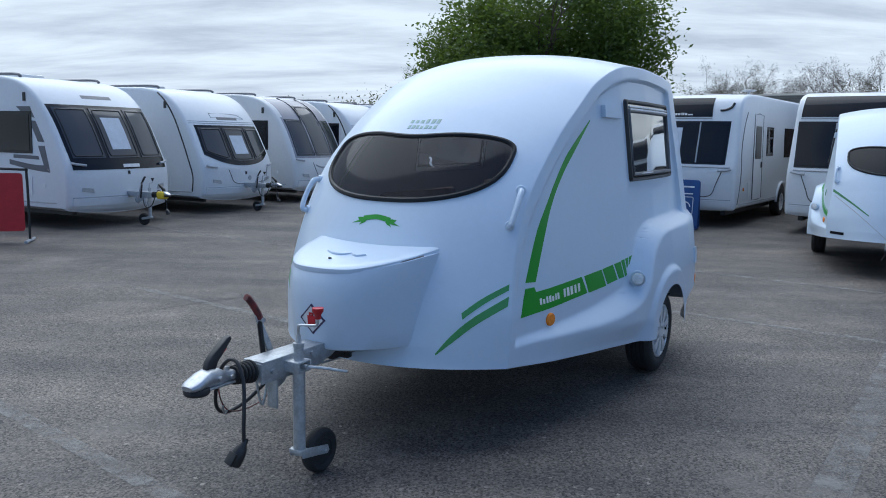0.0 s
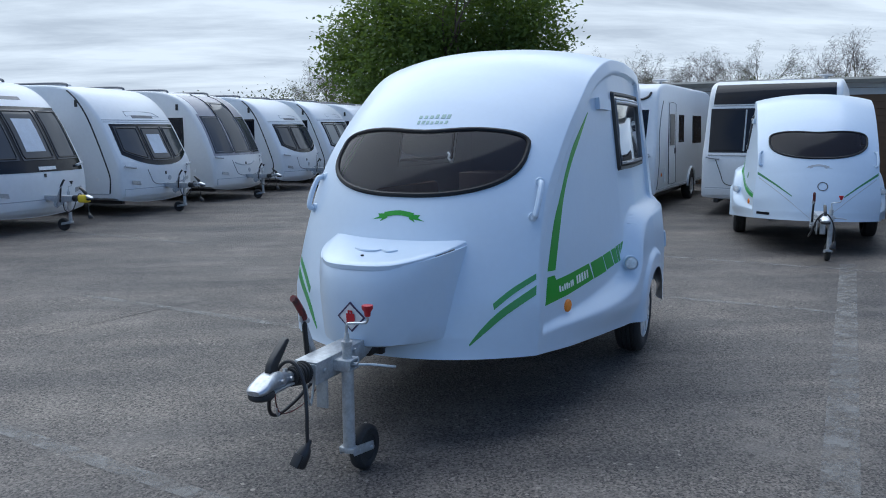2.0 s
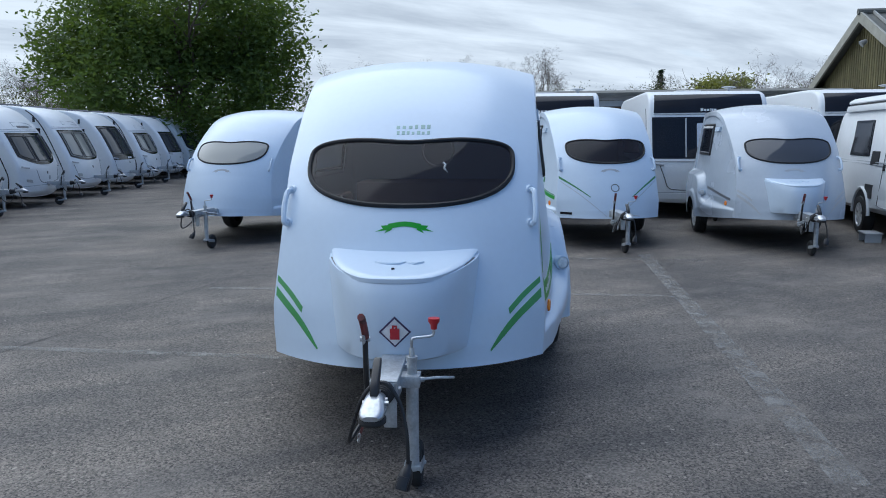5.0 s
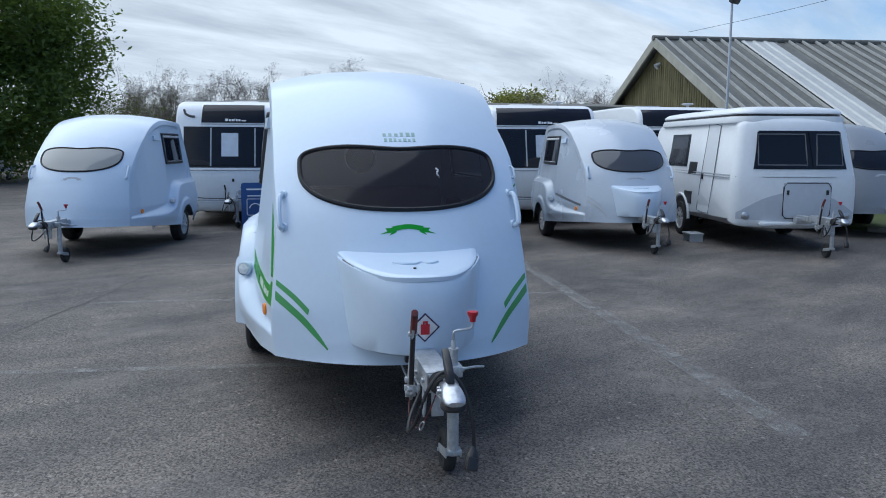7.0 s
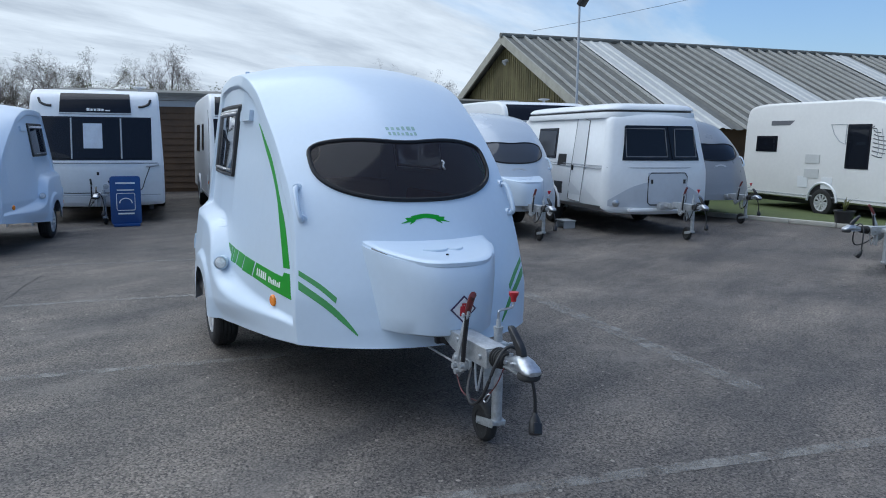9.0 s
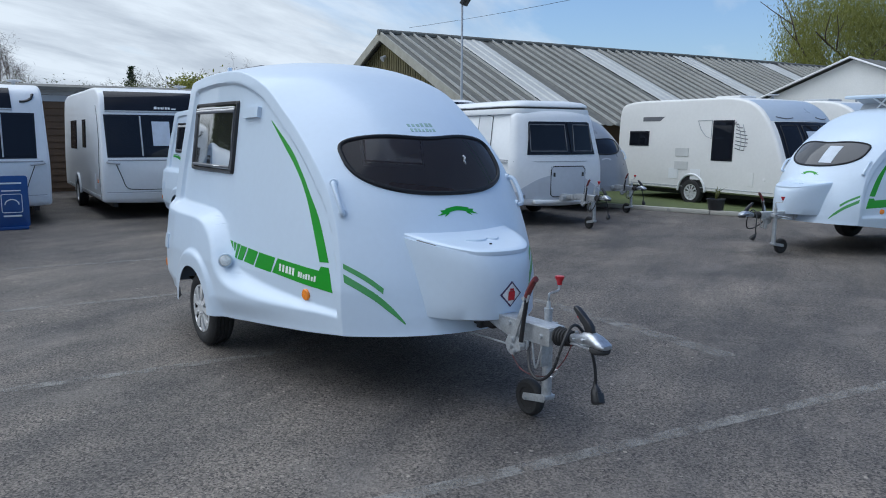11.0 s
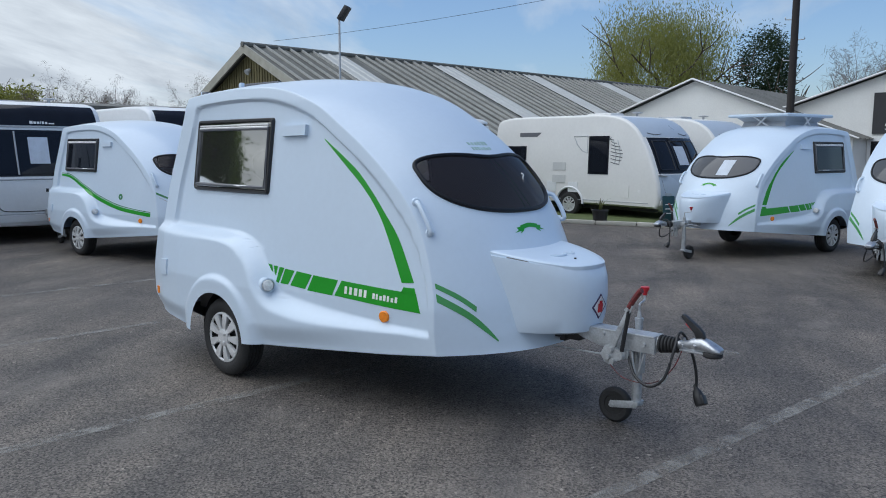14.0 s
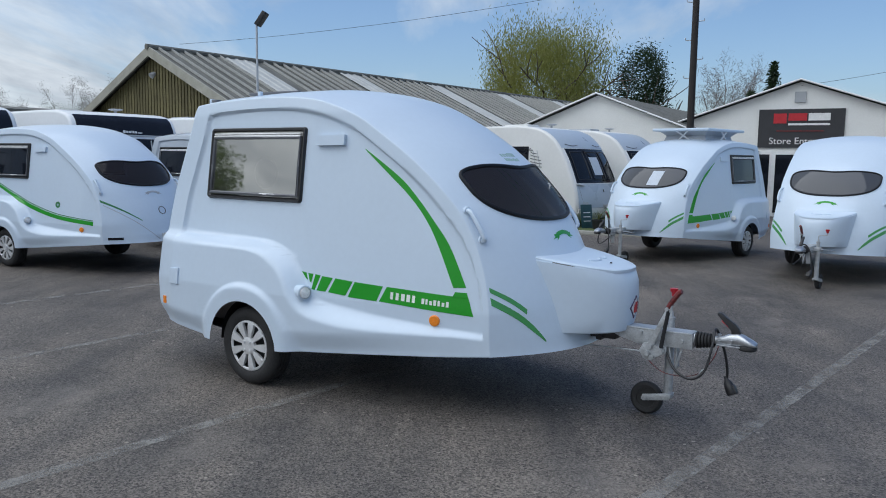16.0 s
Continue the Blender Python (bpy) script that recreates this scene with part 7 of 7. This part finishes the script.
def low_building():
    """Dark boarded building behind the caravans."""
    root = thing("boarded_outbuilding", Matrix(), "long dark boarded outbuilding with ribbed roof edge", "building")
    base = Vector((8.2, 22.4, 0))
    end = base + RIDGE * 14.5
    back = -DOWN * 5
    bm = bmesh.new()
    vs = [bm.verts.new(p + z) for z in (Vector(), Vector((0, 0, 2.75))) for p in (base, end, end + back, base + back)]
    for f in ((0, 1, 5, 4), (1, 2, 6, 5), (2, 3, 7, 6), (3, 0, 4, 7)):
        bm.faces.new([vs[k] for k in f])
    part("wall", bm, BROWNW, root, "", False)
    for k in range(15):
        z = 0.1 + 0.18 * k
        o = DOWN * 0.012
        bm = bmesh.new()
        a, b = base + Vector((0, 0, z)), end + Vector((0, 0, z))
        vs = [bm.verts.new(p) for p in (a, b, b + Vector((0, 0, 0.17)), a + Vector((0, 0, 0.17)), a + DOWN * 0.03, b + DOWN * 0.03)]
        bm.faces.new((vs[4], vs[5], vs[2], vs[3]))
        bm.faces.new((vs[0], vs[1], vs[5], vs[4]))
        part("weatherboard", bm, SILVERP if k > 12 else BROWNW, root, "", False)
    bm = bmesh.new()
    a = base - RIDGE * 0.4 + DOWN * 0.35
    vs = [bm.verts.new(p) for p in (a + Vector((0, 0, 2.72)), a + RIDGE * 15.3 + Vector((0, 0, 2.72)), a + RIDGE * 15.3 + back + Vector((0, 0, 3.05)), a + back + Vector((0, 0, 3.05)))]
    bm.faces.new(vs)
    r = bmesh.ops.extrude_face_region(bm, geom=bm.faces[:])
    bmesh.ops.translate(bm, verts=[v for v in r["geom"] if isinstance(v, bmesh.types.BMVert)], vec=(0, 0, 0.1))
    part("roof", bm, ROOFGREY, root, "", False)
    for s in (4.3, 9.0):
        p = base + RIDGE * s + DOWN * 0.05
        bm = bmesh.new()
        vs = [bm.verts.new(p + RIDGE * x + Vector((0, 0, z)) + DOWN * o) for o in (0.0, 0.04) for x, z in ((-0.6, 0.9), (0.6, 0.9), (0.6, 1.75), (-0.6, 1.75))]
        for f in ((4, 5, 6, 7), (0, 1, 5, 4), (1, 2, 6, 5), (2, 3, 7, 6), (3, 0, 4, 7)):
            bm.faces.new([vs[k] for k in f])
        w = part("window", bm, GLOSSBLACK, root, "dark window with white bars", False)
        for z in (0.9, 1.33, 1.75):
            part("bar", tube(bmesh.new(), [p + RIDGE * x + Vector((0, 0, z)) + DOWN * 0.05 for x in (-0.62, 0.62)], 0.025, 5, n=1), SIGNWHITE, w)


low_building()


def gabled(apex, half, eave, long, label, wall, roof, ridge, rib=0.5, name="white_building"):
    root = thing(name, Matrix(), label, "building")
    down = Vector((ridge.y, -ridge.x, 0))
    o = Vector((apex.x, apex.y, 0))
    drop = apex.z - eave
    bm = bmesh.new()
    front = [(-half, 0), (half, 0), (half, eave), (0, apex.z), (-half, eave)]
    a = [bm.verts.new(o + down * y + Vector((0, 0, z))) for y, z in front]
    b = [bm.verts.new(v.co + ridge * long) for v in a]
    bm.faces.new(a[::-1])
    bm.faces.new(b)
    for i in (0, 1, 4):
        bm.faces.new((a[i], a[(i + 1) % 5], b[(i + 1) % 5], b[i]))
    part("wall", bm, wall, root, "", False)
    for sgn in (1, -1):
        sh = part("roof_sheeting", slope_sheet(apex + Vector((0, 0, 0.05)), ridge, down * sgn, half, drop, -0.2, long + 0.2, rib, bmesh.new(), 0.0, 0.2), roof, root, "", False)
        e0 = apex - ridge * 0.22 + Vector((0, 0, 0.06))
        e1 = e0 + down * sgn * (half + 0.2) - Vector((0, 0, drop * (half + 0.2) / half))
        part("verge_trim", tube(bmesh.new(), [e0, e1], 0.03, 6, n=1), SIGNWHITE, root)
    return root, o, down


gabled(Vector((20.54, 0.60, 3.78)), 4.6, 2.0, 14, "white gabled outbuilding with grey ribbed roof", WALLW, ROOFGREY, Vector((0.86, -0.51, 0)).normalized())

FR = Vector((0.88, -0.475, 0)).normalized()
store, so, sd = gabled(Vector((18.9, -5.25, 4.12)), 5.0, 2.4, 16, "white gabled shop with charcoal sign and glazed doors", WALLW, ROOFGREY, FR, name="shop_building")


def on_front(x, z, off=0.0):
    """A place on the shop's front: x to the picture's right as one faces it, z up, off out of the wall."""
    return so + sd * x - FR * off + Vector((0, 0, z))


def slab(x0, x1, z0, z1, o0, o1):
    bm = bmesh.new()
    vs = [bm.verts.new(on_front(x, z, o)) for o in (o0, o1) for x, z in ((x0, z0), (x1, z0), (x1, z1), (x0, z1))]
    for f in ((4, 5, 6, 7), (0, 1, 5, 4), (1, 2, 6, 5), (2, 3, 7, 6), (3, 0, 4, 7)):
        bm.faces.new([vs[k] for k in f])
    return bm


sign = part("sign_board", slab(-1.15, 1.25, 2.13, 3.30, 0.0, 0.06), CHARCOAL, store, "charcoal shop sign", False)
# plain blocks stand for the trader's name and mark
part("red_mark", slab(-0.72, -0.35, 2.87, 3.17, 0.06, 0.075), RED, sign, "red emblem as a plain shape", False)
part("red_bar", slab(-0.30, 0.22, 2.95, 3.17, 0.06, 0.075), RED, sign, "", False)
part("white_bar", slab(0.26, 0.86, 2.95, 3.17, 0.06, 0.075), SIGNWHITE, sign, "", False)
part("white_bar", slab(-0.30, 0.86, 2.81, 2.87, 0.06, 0.075), SIGNWHITE, sign, "", False)
part("red_bar", slab(-0.62, 0.7, 2.62, 2.66, 0.06, 0.075), DARKRED, sign, "", False)
cu = bpy.data.curves.new("sign_words", "FONT")
cu.body, cu.size, cu.extrude, cu.align_x = "Store Entrance", 0.29, 0.006, "CENTER"
cu.materials.append(SIGNWHITE)
words = new("sign_words", cu)
words.parent = sign
rot = Matrix((sd, Vector((0, 0, 1)), -FR)).transposed().to_4x4()
words.matrix_world = Matrix.Translation(on_front(0.05, 2.24, 0.07)) @ rot
dr = part("door_frame", slab(-1.25, 0.35, 0.0, 2.02, 0.0, 0.05), SIGNWHITE, store, "white framed glazed entrance", False)
for x0, x1 in ((-1.15, -0.78), (-0.60, 0.22)):
    part("door_glass", slab(x0, x1, 0.12, 1.92, 0.05, 0.06), DARKGLASS, dr, "", False)
part("wall_vent", slab(-0.16, 0.16, 3.5, 3.82, 0.0, 0.05), SILVERP, store, "grey louvred vent", False)
for k in range(4):
    part("wall_board_line", slab(-4.9, 4.9, 0.35 + 0.45 * k, 0.365 + 0.45 * k, 0.0, 0.008), PAINT2, store, "", False)


# ---- poles, lamp, wires ----
def lamp_post(m):
    root = thing("yard_lamp", m, "slim grey lamp post with a tilted floodlight", "street lamp")
    part("post", cyl(bmesh.new(), (0, 0, 0), (0, 0, 5.15), 0.038, 0.028, 12), SILVERP, root)
    bm = box(bmesh.new(), (0.12, 0.05, 5.25), (0.42, 0.30, 0.12), Matrix.Rotation(radians(-55), 4, "Y"), 0.02)
    h = part("floodlight", bm, BLACK, root, "black floodlight head")
    part("bracket", tube(bmesh.new(), [(0, 0, 5.1), (0.02, 0, 5.2), (0.1, 0.03, 5.25)], 0.02, 6), SILVERP, root)


lamp_post(pose(15.4, 10.45, 0, 0, 0, -95))
pole = thing("telegraph_pole", pose(16.1, -1.2, 0), "dark wooden telegraph pole with step irons", "utility pole")
part("post", cyl(bmesh.new(), (0, 0, 0), (0, 0, 8.2), 0.105, 0.08, 14), POLEW, pole)
for k in range(8):
    s = 1 if k % 2 else -1
    part("step_iron", tube(bmesh.new(), [(0, 0, 3.4 + 0.5 * k), (0.05 * s, 0.22 * s, 3.4 + 0.5 * k), (0.05 * s, 0.22 * s, 3.46 + 0.5 * k)], 0.014, 5, n=2), GALV, pole)


def wire(a, b, sag):
    a, b = Vector(a), Vector(b)
    bm = tube(bmesh.new(), [a.lerp(b, t) - Vector((0, 0, sag * 4 * t * (1 - t))) for t in np.linspace(0, 1, 9)], 0.006, 5, n=2)
    ob = new("overhead_wire", mesh_of(bm, BLACK))
    tagged(ob, "thin black overhead wire", "wire", "overhead wires")


wire((16.1, -1.2, 6.7), (19.9, 14.2, 5.2), 0.25)
wire((18.9, -5.25, 4.0), (16.0, -12.5, 5.6), 0.15)


# ---- trees ----
def leaf_cloud(bm, centres, per, radius, size, rnd, squash=1.0, thin=0.42, rise=0.0):
    """Clumps of single leaves, each a small bent quad."""
    verts, faces = [], []
    for c in centres:
        for _ in range(per):
            d = Vector((rnd.gauss(0, 1), rnd.gauss(0, 1), rnd.gauss(0, 1) * squash))
            p = Vector(c) + d * radius * 0.5
            a = Vector((rnd.gauss(0, 1), rnd.gauss(0, 1), rnd.gauss(rise, 0.6))).normalized()
            b = a.cross(Vector((rnd.gauss(0, 1), rnd.gauss(0, 1), rnd.gauss(0, 1)))).normalized()
            s = size * rnd.uniform(0.6, 1.3)
            k = len(verts)
            verts += [p - a * s, p + b * s * thin, p + a * s, p - b * s * thin]
            faces.append((k, k + 1, k + 2, k + 3))
    return verts, faces


def raw(name, verts, faces, material, parent, label=""):
    me = bpy.data.meshes.new("part")
    me.from_pydata([tuple(v) for v in verts], [], faces)
    me.materials.append(material)
    ob = new(name, me)
    ob.parent = parent
    if label:
        ob["label"] = label
    return ob


def limb(bm, p, d, length, r, depth, rnd, tips, spread=0.5, kids=3, lift=0.15):
    """A bent tapered limb with smaller ones growing from it."""
    pts = [p]
    for k in range(3):
        d = (d + Vector((rnd.gauss(0, 0.13), rnd.gauss(0, 0.13), rnd.gauss(0, 0.08) + lift * 0.2))).normalized()
        pts.append(pts[-1] + d * length / 3)
    for k in range(3):
        cyl(bm, pts[k], pts[k + 1], r * (1 - 0.17 * k), r * (1 - 0.17 * (k + 1)), 6 if r > 0.05 else 4, False)
    tips.append(pts[-1])
    if depth:
        for k in range(kids):
            at = pts[1 + rnd.randrange(3)]
            nd = (d + Vector((rnd.gauss(0, 1), rnd.gauss(0, 1), rnd.gauss(0.15, 0.6))) * spread).normalized()
            limb(bm, at, nd, length * rnd.uniform(0.55, 0.8), r * 0.5, depth - 1, rnd, tips, spread, kids, lift)


def leafy_tree(at, h, trunk, rx, rz, clumps, per, size, leaf, label, seed, cr=0.9, name="tree", squash=1.0, thin=0.42, rise=0.0):
    rnd = random.Random(seed)
    root = thing(name, pose(*at), label, "tree")
    bm = bmesh.new()
    tips = []
    cyl(bm, (0, 0, -0.1), (0.1, 0, trunk), 0.045 * h, 0.03 * h, 10, False)
    zc = h - rz
    for k in range(9):
        a = k * 2.4
        limb(bm, Vector((0.1, 0, trunk * rnd.uniform(0.7, 1.0))), Vector((math.cos(a) * 0.8, math.sin(a) * 0.8, rnd.uniform(0.5, 1.3))).normalized(), h * 0.38, 0.014 * h, 2, rnd, tips, 0.6)
    part("trunk", bm, BARK, root, "dark bark trunk and limbs")
    cs = []
    bumps = [(Vector((rnd.gauss(0, 1), rnd.gauss(0, 1), rnd.gauss(0, 0.8))).normalized(), rnd.uniform(-0.42, 0.30)) for _ in range(26)]
    for _ in range(clumps):
        d = Vector((rnd.gauss(0, 1), rnd.gauss(0, 1), rnd.gauss(0, 1))).normalized()
        k = 1 + sum(w * max(0, d.dot(b)) ** 6 for b, w in bumps)
        rr = k * rnd.uniform(0.35, 1.0) ** 0.45
        cs.append((d.x * rx * rr, d.y * rx * rr, zc + d.z * rz * rr))
    v, f = leaf_cloud(None, cs, per, cr, size, rnd, squash, thin, rise)
    raw("crown", v, f, leaf, root, "leafy crown with gaps")
    return root


leafy_tree((4.9, 39.0, 0), 9.7, 2.5, 6.6, 4.5, 540, 120, 0.128, LEAF, "broad dark green chestnut tree in full leaf", 3, 1.0)
leafy_tree((75.0, -3.0, 0), 15.9, 4.0, 7.0, 7.0, 460, 130, 0.175, WILLOW, "tall yellow-green willow in young leaf", 5, 1.5, "tree", 1.9, 0.20, 2.0)
leafy_tree((74.0, -12.5, 0), 14.0, 3.0, 2.9, 6.6, 180, 80, 0.14, CONIFER, "slim dark tree with pale blossom flecks", 6, 1.1)


def bare_tree(at, h, seed, label="bare grey tree with fine twigs", buds=None):
    rnd = random.Random(seed)
    root = thing("bare_tree", pose(*at), label, "tree", "bare trees")
    bm = bmesh.new()
    tips = []
    cyl(bm, (0, 0, -0.1), (0, 0, h * 0.28), 0.022 * h, 0.017 * h, 7, False)
    for k in range(7):
        a = k * 2.4 + rnd.random()
        limb(bm, Vector((0, 0, h * rnd.uniform(0.2, 0.3))), Vector((math.cos(a) * 0.5, math.sin(a) * 0.5, 1)).normalized(), h * rnd.uniform(0.36, 0.46), 0.010 * h, 3, rnd, tips, 0.45, 3)
    part("trunk", bm, TWIG, root, "trunk and bare branches")
    v, f = leaf_cloud(None, tips, 17, h * 0.06, h * 0.035, rnd, 1.0, 0.035, 0.7)
    raw("twig_mass", v, f, TWIG, root)
    if buds:
        v, f = leaf_cloud(None, tips, 12, h * 0.07, h * 0.0075, rnd)
        raw("young_foliage", v, f, buds, root, "sparse young leaves")


far = [((20.4, 62.5), 6.0, HEDGEL), ((23.1, 61.4), 6.0, HEDGEL), ((25.5, 60.5), 5.3, HEDGEL), ((27.5, 59.3), 6.4, None), ((21.5, 58), 5.0, HEDGEL), ((60.4, 49.6), 6.6, None), ((62.2, 47.3), 6.6, None), ((33, 62), 6.6, HEDGEL), ((39, 60), 6.2, None), ((44, 66), 8.6, None), ((52, 56), 6.2, HEDGEL), ((58, 52), 6.0, None), ((68, 41), 6.6, HEDGEL), ((70, 36), 6.6, None),
       ((-1.5, 58), 4.6, HEDGEL), ((-0.5, 52), 5.2, HEDGEL), ((62, -18), 8.5, None)]
for i, ((x, y), h, b) in enumerate(far):
    bare_tree((x, y, 0), h, 20 + i, "bare grey tree with a haze of young leaves" if b else "bare grey tree with fine twigs", b)


def conifer(at, h, w, seed):
    rnd = random.Random(seed)
    root = thing("conifer", pose(*at), "dark pointed conifer against the sky", "tree", "conifers")
    part("trunk", cyl(bmesh.new(), (0, 0, -0.1), (0, 0, h), 0.02 * h, 0.01, 8), BARK, root)
    v, f = [], []
    for k in range(150):
        z = h * (0.12 + 0.88 * (k + rnd.random()) / 150)
        a = k * 2.4
        l = w * max(0.04, 1 - z / h) ** 0.85 * rnd.uniform(0.65, 1.15)
        cs = [(math.cos(a) * l * t, math.sin(a) * l * t, z - 0.2 * l * t + 0.25 * l * t * t) for t in (0.35, 0.7, 1.0)]
        a2, b2 = leaf_cloud(None, cs, 6, 0.22 + 0.1 * l, 0.15, rnd, 0.5)
        f += [tuple(q + len(v) for q in face) for face in b2]
        v += a2
    raw("crown", v, f, CONIFER, root, "dark needled boughs")


conifer((50.6, -16.2, 0), 8.6, 1.5, 1)
conifer((51.0, -14.9, 0), 6.6, 1.4, 2)
conifer((66.6, 72.7, 0), 9.2, 2.6, 3)
leafy_tree((62.2, 59.2, 0), 7.0, 4.8, 3.7, 0.9, 130, 34, 0.2, WILLOW, "flat-topped spreading green tree", 9, 1.1)


def hedge(a, b, h, seed, label):
    rnd = random.Random(seed)
    a, b = Vector((*a, 0)), Vector((*b, 0))
    n = int((b - a).length / 0.55)
    cs = []
    for i in range(n):
        p = a.lerp(b, i / n)
        top = h * (0.8 + 0.35 * noise.noise(p * 0.12))
        for _ in range(7):
            cs.append((p.x + rnd.gauss(0, 0.5), p.y + rnd.gauss(0, 0.5), rnd.uniform(0.2, top)))
    v, f = leaf_cloud(None, cs, 62, 0.9, 0.09, rnd)
    ob = raw("hedge", v, f, HEDGEL, None)
    tagged(ob, label, "hedge", "", "stuff")


hedge((-30, 52), (24, 62), 3.6, 1, "rough hedge in thin young leaf")
hedge((24, 66), (74, 38), 5.8, 2, "tall rough hedge in thin young leaf")
hedge((-6, 46), (16, 46), 4.0, 3, "dense hedge below a chestnut tree")
hedge((60, -30), (82, 20), 4.0, 4, "rough hedge behind the buildings")
